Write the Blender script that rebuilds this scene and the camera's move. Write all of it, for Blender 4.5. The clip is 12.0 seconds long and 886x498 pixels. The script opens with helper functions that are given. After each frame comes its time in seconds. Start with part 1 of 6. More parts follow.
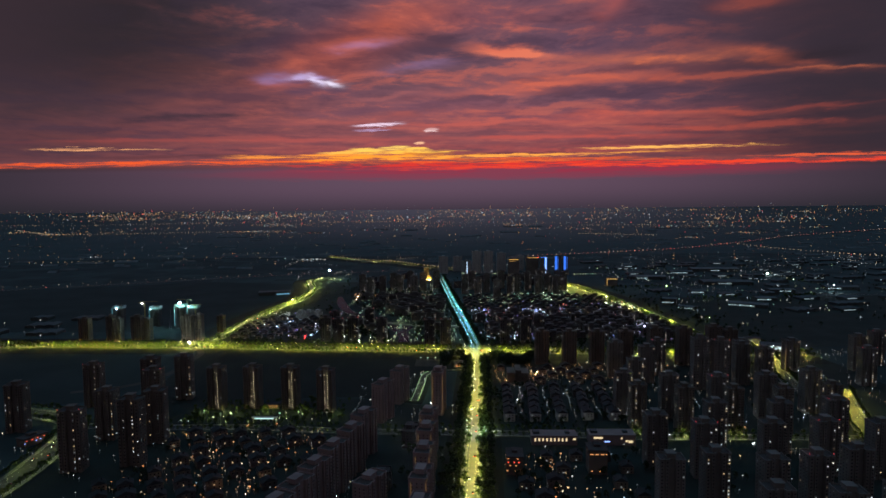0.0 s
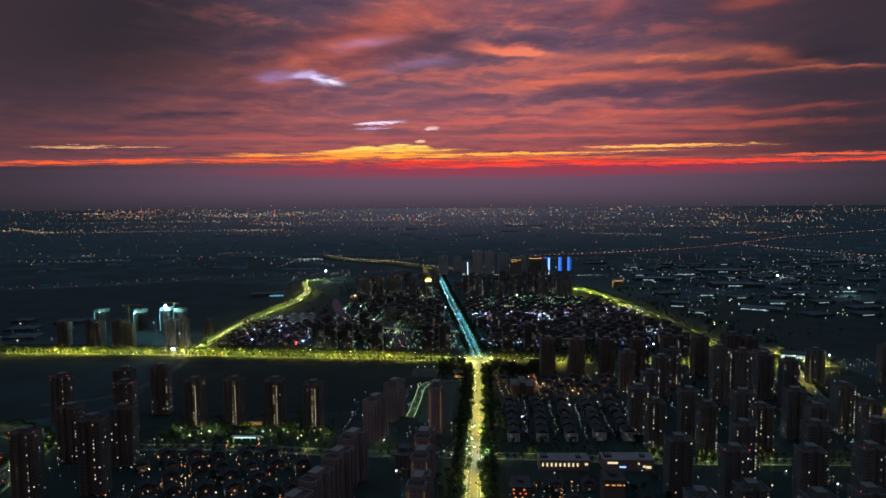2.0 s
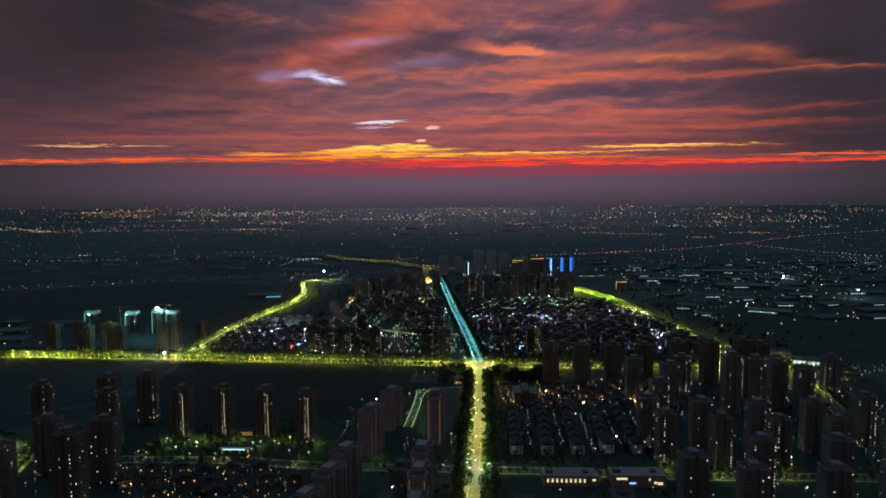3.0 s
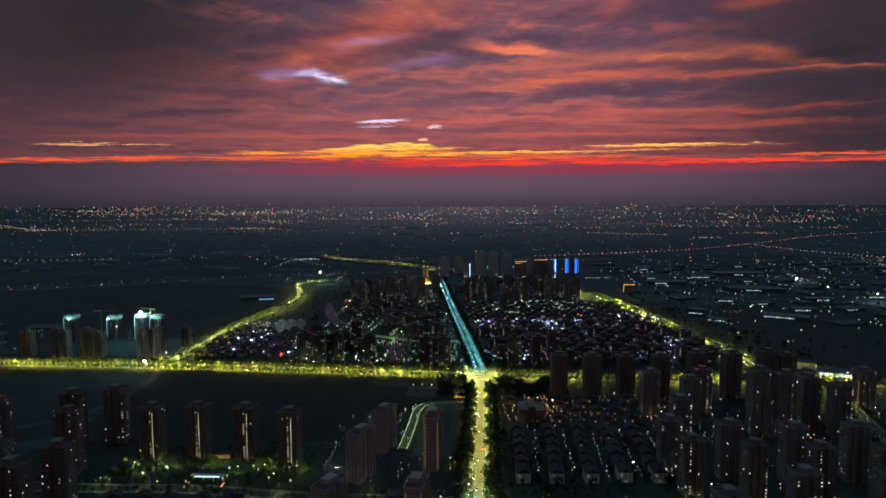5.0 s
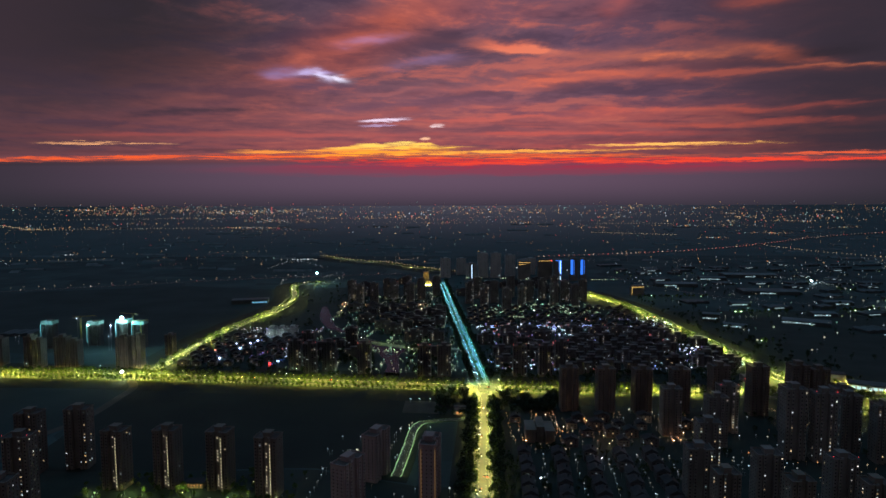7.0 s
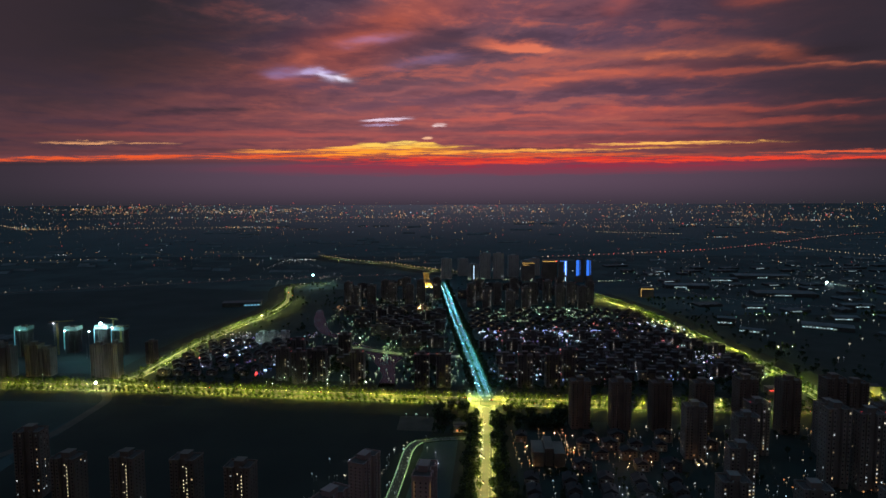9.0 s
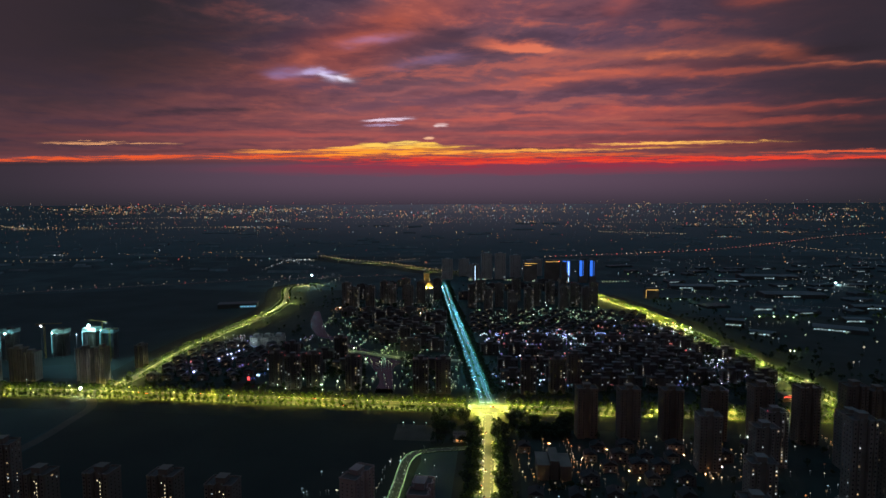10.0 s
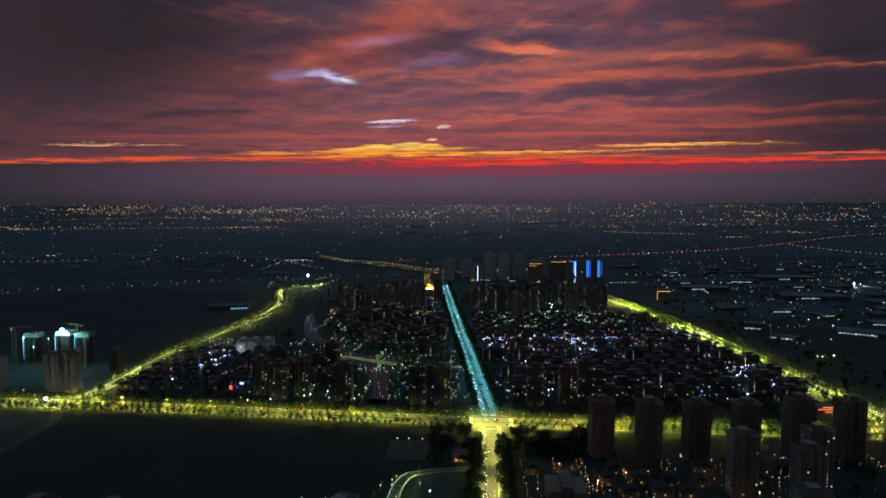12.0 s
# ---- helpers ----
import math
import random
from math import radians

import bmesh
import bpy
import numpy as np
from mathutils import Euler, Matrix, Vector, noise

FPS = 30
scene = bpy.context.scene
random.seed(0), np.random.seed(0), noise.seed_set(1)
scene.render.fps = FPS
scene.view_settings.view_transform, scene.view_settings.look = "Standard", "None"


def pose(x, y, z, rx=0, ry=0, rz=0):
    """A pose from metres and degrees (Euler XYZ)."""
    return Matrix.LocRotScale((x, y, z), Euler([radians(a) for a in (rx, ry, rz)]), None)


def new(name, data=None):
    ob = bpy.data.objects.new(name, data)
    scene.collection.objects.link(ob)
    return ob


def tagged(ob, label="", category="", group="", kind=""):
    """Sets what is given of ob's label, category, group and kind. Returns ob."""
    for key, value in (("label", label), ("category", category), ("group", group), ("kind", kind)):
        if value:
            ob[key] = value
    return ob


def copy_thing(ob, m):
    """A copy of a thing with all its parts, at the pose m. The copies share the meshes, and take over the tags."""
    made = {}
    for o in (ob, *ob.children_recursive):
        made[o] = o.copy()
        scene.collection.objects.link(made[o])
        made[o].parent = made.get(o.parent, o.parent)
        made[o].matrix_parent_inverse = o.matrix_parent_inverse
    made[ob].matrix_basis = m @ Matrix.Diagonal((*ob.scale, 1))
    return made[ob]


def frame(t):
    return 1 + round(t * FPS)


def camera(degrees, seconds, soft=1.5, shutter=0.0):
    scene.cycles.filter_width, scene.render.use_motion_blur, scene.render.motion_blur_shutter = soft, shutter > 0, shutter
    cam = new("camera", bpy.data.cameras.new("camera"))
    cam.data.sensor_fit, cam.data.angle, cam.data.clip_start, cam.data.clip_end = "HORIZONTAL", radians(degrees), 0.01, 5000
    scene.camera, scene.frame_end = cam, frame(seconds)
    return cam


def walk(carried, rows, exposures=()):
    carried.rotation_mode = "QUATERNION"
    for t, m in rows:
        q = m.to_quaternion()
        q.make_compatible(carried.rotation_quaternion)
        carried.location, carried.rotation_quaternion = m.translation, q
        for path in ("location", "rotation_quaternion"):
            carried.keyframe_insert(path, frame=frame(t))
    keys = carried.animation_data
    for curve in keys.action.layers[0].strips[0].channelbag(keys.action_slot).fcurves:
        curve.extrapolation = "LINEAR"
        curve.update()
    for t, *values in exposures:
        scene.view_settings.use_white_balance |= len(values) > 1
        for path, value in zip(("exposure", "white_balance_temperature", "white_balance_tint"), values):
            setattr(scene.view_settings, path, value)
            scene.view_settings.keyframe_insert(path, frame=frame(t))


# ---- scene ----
# camera: seconds, x, y, z, degrees down, degrees to the left, lean
PATH = (
    (0, 0.00, 0.00, 270.00, 4.349, -0.032, -0.555),
    (0.5, 1.15, 15.63, 270.54, 4.374, -0.020, -0.520),
    (1, 1.54, 32.13, 270.69, 4.407, -0.009, -0.484),
    (1.5, 2.11, 50.00, 270.53, 4.446, 0.006, -0.446),
    (2, 2.34, 67.43, 270.53, 4.487, 0.026, -0.406),
    (2.5, 3.06, 85.43, 270.85, 4.525, 0.053, -0.365),
    (3, 3.60, 103.19, 270.88, 4.557, 0.086, -0.326),
    (5, 6.59, 174.14, 269.99, 4.638, 0.235, -0.191),
    (5.5, 7.63, 191.80, 269.99, 4.659, 0.277, -0.169),
    (6, 8.33, 210.27, 269.76, 4.680, 0.326, -0.159),
    (6.5, 9.13, 228.18, 269.38, 4.701, 0.375, -0.157),
    (7, 9.53, 245.36, 269.04, 4.719, 0.428, -0.163),
    (9, 13.60, 315.16, 265.67, 4.774, 0.648, -0.205),
    (9.5, 14.64, 332.60, 264.14, 4.779, 0.712, -0.215),
    (10, 15.76, 350.89, 262.73, 4.772, 0.786, -0.223),
    (10.5, 16.98, 368.92, 260.11, 4.753, 0.863, -0.229),
    (11, 17.86, 387.49, 257.80, 4.722, 0.938, -0.233),
    (11.5, 18.97, 405.16, 255.08, 4.683, 1.008, -0.235),
    (12, 19.78, 422.47, 251.46, 4.639, 1.071, -0.236),
)
cam = camera(71.0, 12.0)
walk(cam, [(t, pose(x, y, z, 90 - down, 0, left) @ pose(0, 0, 0, 0, 0, lean)) for t, x, y, z, down, left, lean in PATH],
     [(0, 0.22, 6400, 6), (0.5, 0.52, 6700, -22), (1, 0.40, 6400, 0), (1.5, 0.42, 6150, 8), (2.5, 0.36, 6300, -4), (3, 0.30, 6350, -6), (5.5, 0.32, 6300, 4), (7, 0.32, 6150, 2), (9, 0.14, 6300, 2), (10, 0.14, 6300, 2), (11, 0.08, 6300, 2), (12, 0.02, 6300, 2)])

# ---- sky ----
world = bpy.data.worlds.new("dusk_sky")
scene.world = world
world.use_nodes = True
wt = world.node_tree
wt.nodes.clear()


class V:
    """A value in the sky's node tree, with plain arithmetic."""

    def __init__(self, s):
        self.s = s

    def op(self, kind, *others):
        n = wt.nodes.new("ShaderNodeMath")
        n.operation = kind
        for i, o in enumerate((self, *others)):
            if isinstance(o, V):
                wt.links.new(o.s, n.inputs[i])
            else:
                n.inputs[i].default_value = o
        return V(n.outputs[0])

    def __add__(self, o):
        return self.op("ADD", o)

    def __sub__(self, o):
        return self.op("SUBTRACT", o)

    def __mul__(self, o):
        return self.op("MULTIPLY", o)

    def __truediv__(self, o):
        return self.op("DIVIDE", o)

    def step(self, a, b):
        n = wt.nodes.new("ShaderNodeMapRange")
        n.interpolation_type = "SMOOTHSTEP"
        wt.links.new(self.s, n.inputs[0])
        n.inputs[1].default_value, n.inputs[2].default_value = a, b
        return V(n.outputs[0])


def vec(x, y, z=0.0):
    n = wt.nodes.new("ShaderNodeCombineXYZ")
    for i, o in enumerate((x, y, z)):
        if isinstance(o, V):
            wt.links.new(o.s, n.inputs[i])
        else:
            n.inputs[i].default_value = o
    return n.outputs[0]


def sky_noise(where, scale, detail=6.0, rough=0.55, twist=0.0):
    n = wt.nodes.new("ShaderNodeTexNoise")
    wt.links.new(where, n.inputs["Vector"])
    n.inputs["Scale"].default_value, n.inputs["Detail"].default_value = scale, detail
    n.inputs["Roughness"].default_value, n.inputs["Distortion"].default_value = rough, twist
    return V(n.outputs[0])


def srgb(r, g, b):
    return tuple((c / 12.92 if c <= 0.04045 else ((c + 0.055) / 1.055) ** 2.4) for c in (r / 255, g / 255, b / 255)) + (1.0,)


def tint(under, colour, amount, how="MIX"):
    n = wt.nodes.new("ShaderNodeMix")
    n.data_type, n.blend_type = "RGBA", how
    wt.links.new(amount.s, n.inputs[0])
    wt.links.new(under, n.inputs[6])
    n.inputs[7].default_value = colour
    return n.outputs[2]


way = wt.nodes.new("ShaderNodeTexCoord").outputs["Generated"]
parts_of_way = wt.nodes.new("ShaderNodeSeparateXYZ")
wt.links.new(way, parts_of_way.inputs[0])
wx, wy, wz = (V(parts_of_way.outputs[i]) for i in range(3))
ahead = wy.op("MAXIMUM", 0.15)
u0, v0 = wx / ahead, wz / ahead

# the cloud deck, seen flat from below: it draws together towards the horizon
depth = v0.op("MAXIMUM", 0.0) + 0.15
deck_y = depth.op("POWER", -1.0)


def on_deck(stretch, shift=0.0, seed=0.0):
    return vec(u0 / depth * stretch, deck_y + shift, seed)


warp = sky_noise(on_deck(0.8, 0.0, 3.7), 1.6, 5.0, 0.6)
warp2 = sky_noise(on_deck(0.9, 0.0, 8.2), 4.5, 5.0, 0.6)
low = v0.step(0.06, 0.16)
u = u0 + (warp - 0.5) * 0.14 + (warp2 - 0.5) * 0.05
v = v0 + ((warp - 0.5) * 0.050 + (warp2 - 0.5) * 0.022) * low
fine = sky_noise(on_deck(0.75, 0.0, 1.1), 5.5, 9.0, 0.62, 0.35)
fine_up = sky_noise(on_deck(0.75, -0.10, 1.1), 5.5, 9.0, 0.62, 0.35)
broad = sky_noise(on_deck(0.62, 0.0, 5.3), 2.1, 9.0, 0.58, 0.55)
broad_up = sky_noise(on_deck(0.62, -0.22, 5.3), 2.1, 9.0, 0.58, 0.55)
relief = (broad - broad_up) * 1.0 + (fine - fine_up) * 0.75
streak = sky_noise(vec(u0 * 2.4 + (warp - 0.5) * 0.6, v0 * 50.0, 1.3), 1.6, 8.0, 0.62, 0.3)
shred = sky_noise(vec(u0 * 24.0, v0 * 210.0, 4.4), 1.0, 8.0, 0.65, 0.4)

shred_gaps = sky_noise(vec(u0 * 13.0, v0 * 260.0, 7.7), 1.0, 8.0, 0.68, 0.5).step(0.40, 0.56)


def bank(cu, cv, su, sv, slope=0.0, power=1.0, rag=0.6):
    """A bank of cloud about (cu, cv), su wide and sv high, with a torn edge."""
    a = (u - cu) / su
    b = (v - (u0 - cu) * slope - cv) / sv
    r = a * a + b * b + (fine - 0.5) * (4.5 * rag) + (broad - 0.5) * (2.0 * rag)
    return (r * -1.0).op("EXPONENT").op("MINIMUM", 1.0) * power


def line_of_light(cu, cv, su, sv, slope=0.0, power=1.0, rag=1.0):
    """A thin lit gap near the horizon, shredded along its length."""
    a = (u0 - cu) / su
    b = (v0 - (u0 - cu) * slope - cv + (shred - 0.5) * 0.013) / sv
    r = a * a + b * b
    return (r * r * r * -0.7).op("EXPONENT") * shred_gaps.op("MAXIMUM", 1.0 - rag) * power


ramp = wt.nodes.new("ShaderNodeValToRGB")
wt.links.new((v0 / 0.40 + 0.1).s, ramp.inputs[0])
stops = ((0.0, (30, 34, 40)), (0.06, (46, 43, 52)), (0.125, (52, 46, 56)), (0.19, (58, 47, 58)), (0.224, (70, 46, 58)),
         (0.26, (116, 66, 70)), (0.40, (122, 76, 84)), (0.55, (112, 76, 88)), (0.75, (102, 74, 88)), (1.0, (96, 74, 90)))
for i, (at, c) in enumerate(stops):
    e = ramp.color_ramp.elements[i] if i < 2 else ramp.color_ramp.elements.new(at)
    e.position, e.color = at, srgb(*c)
sky = ramp.outputs[0]

above = v0.step(0.058, 0.080)


def banks(rows, rag):
    """Lays masses of cloud over the sky: place, size, slope, strength, colour."""
    global sky
    for cu, cv, su, sv, slope, power, c in rows:
        sky = tint(sky, srgb(*c), bank(cu, cv, su, sv, slope, power, rag) * above)


# the great masses: dark cloud in the west, an orange shaft, mauve and brown cloud to the north
banks((
    (-0.568, 0.2932, 0.387, 0.1284, -0.05, 0.95, (42, 36, 42)),
    (-0.673, 0.1667, 0.297, 0.0642, 0.00, 0.75, (60, 45, 51)),
    (-0.410, 0.2060, 0.135, 0.0342, 0.10, 0.45, (98, 58, 57)),
    (-0.133, 0.2563, 0.135, 0.0359, 0.38, 0.85, (186, 86, 62)),
    (-0.205, 0.2058, 0.108, 0.0257, 0.20, 0.55, (160, 78, 66)),
    (-0.304, 0.1576, 0.171, 0.0274, 0.00, 0.55, (128, 68, 66)),
    (-0.477, 0.1135, 0.297, 0.0274, 0.00, 0.55, (116, 60, 60)),
    (-0.571, 0.2237, 0.144, 0.0257, 0.00, 0.35, (84, 50, 50)),
    (-0.026, 0.2967, 0.081, 0.0342, 0.30, 0.55, (176, 84, 66)),
), 0.24)
banks((
    (0.098, 0.2940, 0.144, 0.0342, 0.00, 0.70, (112, 70, 84)),
    (0.261, 0.2903, 0.063, 0.0291, 0.00, 0.50, (136, 72, 78)),
    (0.390, 0.2703, 0.153, 0.0308, 0.00, 0.70, (76, 57, 75)),
    (0.539, 0.2933, 0.153, 0.0291, -0.05, 0.70, (104, 62, 66)),
    (0.638, 0.2484, 0.099, 0.0257, 0.00, 0.85, (50, 40, 50)),
    (0.231, 0.2489, 0.108, 0.0188, 0.00, 0.65, (96, 68, 88)),
    (0.375, 0.1720, 0.207, 0.0222, 0.03, 0.80, (84, 62, 82)),
    (0.180, 0.1423, 0.180, 0.0137, 0.00, 0.55, (104, 70, 88)),
    (-0.017, 0.1530, 0.153, 0.0222, 0.00, 0.50, (126, 80, 96)),
    (0.625, 0.1657, 0.135, 0.0308, 0.00, 0.75, (68, 51, 65)),
), 0.36)
banks((
    (0.323, 0.1245, 0.342, 0.0205, 0.02, 0.60, (178, 78, 70)),
    (-0.080, 0.1106, 0.270, 0.0222, 0.00, 0.50, (150, 76, 76)),
    (0.190, 0.0838, 0.468, 0.0120, 0.00, 0.55, (188, 72, 60)),
    (0.610, 0.1031, 0.144, 0.0222, 0.00, 0.60, (98, 57, 62)),
    (-0.604, 0.1002, 0.234, 0.0222, 0.00, 0.50, (84, 52, 56)),
    (0.410, 0.2052, 0.216, 0.0188, 0.00, 0.45, (190, 92, 72)),
), 0.36)
# purple bellies and glowing undersides ripple through all of them
glowing = above * (u0.step(-0.52, -0.02) * 0.94 + 0.06) * (u0.step(0.72, 0.05) * 0.70 + 0.30)
sky = tint(sky, srgb(70, 54, 74), broad.step(0.58, 0.34) * above * 0.34)
sky = tint(sky, srgb(182, 88, 72), broad.step(0.48, 0.74) * glowing * 0.26)
sky = tint(sky, srgb(208, 102, 80), relief.step(0.02, 0.26) * glowing * 0.44)
sky = tint(sky, srgb(58, 46, 64), relief.step(0.02, -0.20) * above * 0.40)
sky = tint(sky, srgb(196, 102, 86), fine.step(0.52, 0.76) * glowing * 0.34)
sky = tint(sky, srgb(58, 46, 62), fine.step(0.50, 0.26) * above * 0.34)
sky = tint(sky, srgb(206, 92, 76), streak.step(0.52, 0.72) * v0.step(0.17, 0.09) * glowing * 0.50)
sky = tint(sky, srgb(84, 58, 72), streak.step(0.50, 0.28) * v0.step(0.22, 0.08) * above * 0.60)
# both far sides lie under thicker, duller cloud
sky = tint(sky, srgb(40, 35, 40), u0.step(-0.18, -0.62) * v0.step(0.10, 0.26) * above * 0.92)
sky = tint(sky, srgb(62, 46, 54), u0.step(-0.40, -0.74) * above * 0.50)
sky = tint(sky, srgb(76, 57, 74), u0.step(0.10, 0.60) * v0.step(0.13, 0.20) * above * 0.52)
sky = tint(sky, srgb(52, 42, 51), u0.step(0.30, 0.72) * above * 0.80)
# lit edges and thin dark rolls
banks((
    (0.125, 0.2351, 0.068, 0.0060, -0.08, 0.90, (226, 118, 90)),
    (0.089, 0.2439, 0.036, 0.0043, -0.05, 0.80, (216, 108, 84)),
    (0.152, 0.1827, 0.135, 0.0068, 0.10, 0.80, (212, 102, 78)),
    (0.241, 0.1984, 0.108, 0.0051, 0.02, 0.70, (206, 100, 78)),
    (0.391, 0.2270, 0.117, 0.0068, 0.00, 0.90, (222, 114, 80)),
    (0.515, 0.2251, 0.072, 0.0086, -0.15, 0.75, (206, 100, 74)),
    (0.632, 0.2059, 0.099, 0.0034, 0.04, 1.00, (232, 122, 84)),
    (0.446, 0.1982, 0.180, 0.0051, 0.02, 0.60, (196, 92, 72)),
    (0.252, 0.2963, 0.020, 0.0188, 0.60, 0.50, (190, 92, 84)),
    (0.477, 0.3020, 0.054, 0.0120, 0.10, 0.55, (190, 88, 68)),
), 1.0)
banks((
    (0.323, 0.1351, 0.135, 0.0051, 0.03, 0.65, (214, 96, 76)),
    (0.063, 0.1229, 0.117, 0.0034, 0.01, 0.60, (208, 94, 78)),
    (0.449, 0.1156, 0.171, 0.0043, 0.03, 0.70, (204, 88, 70)),
    (0.189, 0.1016, 0.198, 0.0034, 0.00, 0.60, (212, 86, 68)),
    (-0.152, 0.1310, 0.099, 0.0043, 0.05, 0.50, (186, 90, 80)),
    (-0.207, 0.1000, 0.153, 0.0034, 0.00, 0.55, (190, 84, 74)),
    (-0.441, 0.1019, 0.180, 0.0034, 0.00, 0.50, (160, 72, 66)),
    (0.546, 0.1438, 0.135, 0.0043, 0.06, 0.60, (196, 86, 70)),
    (0.099, 0.1687, 0.054, 0.0034, 0.05, 0.60, (206, 102, 84)),
    (-0.080, 0.1707, 0.054, 0.0043, 0.10, 0.40, (180, 100, 96)),
), 1.0)
banks((
    (-0.422, 0.1330, 0.086, 0.0060, 0.00, 0.85, (60, 45, 55)),
    (-0.574, 0.1490, 0.081, 0.0068, -0.05, 0.50, (66, 48, 54)),
    (0.002, 0.2578, 0.041, 0.0154, -0.20, 0.60, (72, 52, 66)),
    (0.604, 0.2294, 0.072, 0.0077, 0.12, 0.85, (46, 36, 44)),
    (0.099, 0.1300, 0.135, 0.0034, 0.00, 0.65, (92, 62, 82)),
    (0.349, 0.1457, 0.144, 0.0043, 0.02, 0.60, (88, 60, 78)),
    (-0.089, 0.1460, 0.135, 0.0043, 0.02, 0.50, (104, 68, 86)),
    (0.315, 0.0908, 0.180, 0.0034, 0.00, 0.60, (104, 54, 60)),
    (-0.278, 0.1160, 0.117, 0.0043, 0.00, 0.60, (92, 56, 66)),
    (0.064, 0.0945, 0.126, 0.0034, 0.00, 0.55, (116, 62, 70)),
    (0.277, 0.1879, 0.063, 0.0051, 0.00, 0.50, (104, 68, 82)),
), 0.8)
# thicker air towards the north
sky = tint(sky, srgb(46, 39, 47), u0.step(0.14, 0.72) * above * 0.68)
# the haze thins to grey away from the sunset
sky = tint(sky, srgb(35, 35, 41), (u0 - 0.05).op("ABSOLUTE").step(0.22, 0.76) * v0.step(0.066, 0.054) * 0.92)
# warm haze under the sunset
sky = tint(sky, srgb(98, 74, 92), ((u0 / 0.6) * (u0 / 0.6) * -1.0).op("EXPONENT") * v0.step(0.062, 0.050) * v0.step(-0.03, 0.030) * 0.85)
sky = tint(sky, srgb(150, 92, 98), (((u0 + 0.02) / 0.35) * ((u0 + 0.02) / 0.35) * -1.0).op("EXPONENT") * v0.step(0.055, 0.09) * v0.step(0.24, 0.10) * 0.22)
# the lit gap under the deck: red afterglow, red line, orange line, yellow crests
sky = tint(sky, srgb(146, 42, 62), line_of_light(0.12, 0.0480, 0.44, 0.0120, 0.004, 0.50, 0.0))
for cu, cv, su, sv, slope, power, c in (
    (0.16, 0.0530, 0.36, 0.0080, 0.004, 0.50, (160, 34, 58)),
    (-0.40, 0.0660, 0.42, 0.0040, 0.010, 1.00, (234, 88, 44)),
    (0.08, 0.0605, 0.34, 0.0036, 0.004, 0.90, (222, 54, 44)),
    (0.42, 0.0590, 0.50, 0.0038, 0.012, 0.95, (238, 66, 42)),
    (0.02, 0.0655, 0.36, 0.0034, 0.004, 0.85, (242, 100, 46)),
    (-0.08, 0.0720, 0.16, 0.0052, 0.005, 1.00, (255, 158, 48)),
    (-0.24, 0.0745, 0.10, 0.0030, 0.000, 0.90, (255, 150, 60)),
    (-0.07, 0.0800, 0.10, 0.0030, 0.012, 1.00, (255, 190, 74)),
):
    sky = tint(sky, srgb(*c), line_of_light(cu, cv, su, sv, slope, power, 0.9))
for cu, cv, su, sv, slope, power, c in (
    (-0.165, 0.0790, 0.030, 0.0030, 0.02, 1.00, (255, 184, 80)),
    (-0.118, 0.0835, 0.026, 0.0032, 0.02, 1.00, (255, 200, 92)),
    (-0.072, 0.0870, 0.024, 0.0034, 0.00, 1.00, (255, 208, 104)),
    (-0.038, 0.0840, 0.022, 0.0030, -0.04, 1.00, (255, 196, 88)),
    (0.14, 0.0735, 0.22, 0.0026, 0.020, 0.95, (255, 166, 72)),
    (0.38, 0.0845, 0.15, 0.0024, 0.010, 1.00, (255, 182, 92)),
    (-0.55, 0.0885, 0.10, 0.0022, -0.010, 0.85, (246, 170, 116)),
    (0.64, 0.0705, 0.14, 0.0026, 0.012, 0.80, (244, 96, 54)),
):
    sky = tint(sky, srgb(*c), line_of_light(cu, cv, su, sv, slope, power, 0.9))
for cu, cv, su, sv, slope, power, c in (
    (0.00, 0.0660, 0.45, 0.0010, 0.004, 0.40, (92, 44, 60)),
    (0.25, 0.0785, 0.30, 0.0018, 0.010, 0.70, (100, 56, 62)),
    (-0.55, 0.0750, 0.25, 0.0030, 0.010, 0.70, (92, 54, 60)),
):
    sky = tint(sky, srgb(*c), line_of_light(cu, cv, su, sv, slope, power, 1.0))
# thin spots where the pale upper sky shines through
for cu, cv, su, sv, slope, power, c in (
    (-0.205, 0.177, 0.075, 0.009, 0.00, 0.60, (84, 64, 88)),
    (-0.262, 0.1955, 0.028, 0.0075, 0.00, 0.70, (140, 114, 160)),
    (-0.222, 0.1990, 0.016, 0.0045, 0.10, 0.95, (196, 176, 226)),
    (-0.196, 0.1990, 0.018, 0.0035, 0.00, 0.85, (178, 152, 206)),
    (-0.198, 0.1930, 0.012, 0.0065, -0.35, 1.00, (226, 210, 248)),
    (-0.172, 0.1885, 0.018, 0.0045, -0.08, 1.00, (238, 226, 252)),
    (-0.222, 0.1900, 0.016, 0.0035, 0.10, 0.80, (92, 70, 100)),
    (-0.180, 0.1945, 0.010, 0.0025, 0.00, 0.70, (110, 84, 120)),
    (-0.120, 0.248, 0.040, 0.007, 0.10, 0.60, (170, 126, 172)),
    (-0.030, 0.215, 0.050, 0.006, 0.10, 0.40, (160, 120, 160)),
):
    sky = tint(sky, srgb(*c), bank(cu, cv, su, sv, slope, power * 0.9, 0.45))
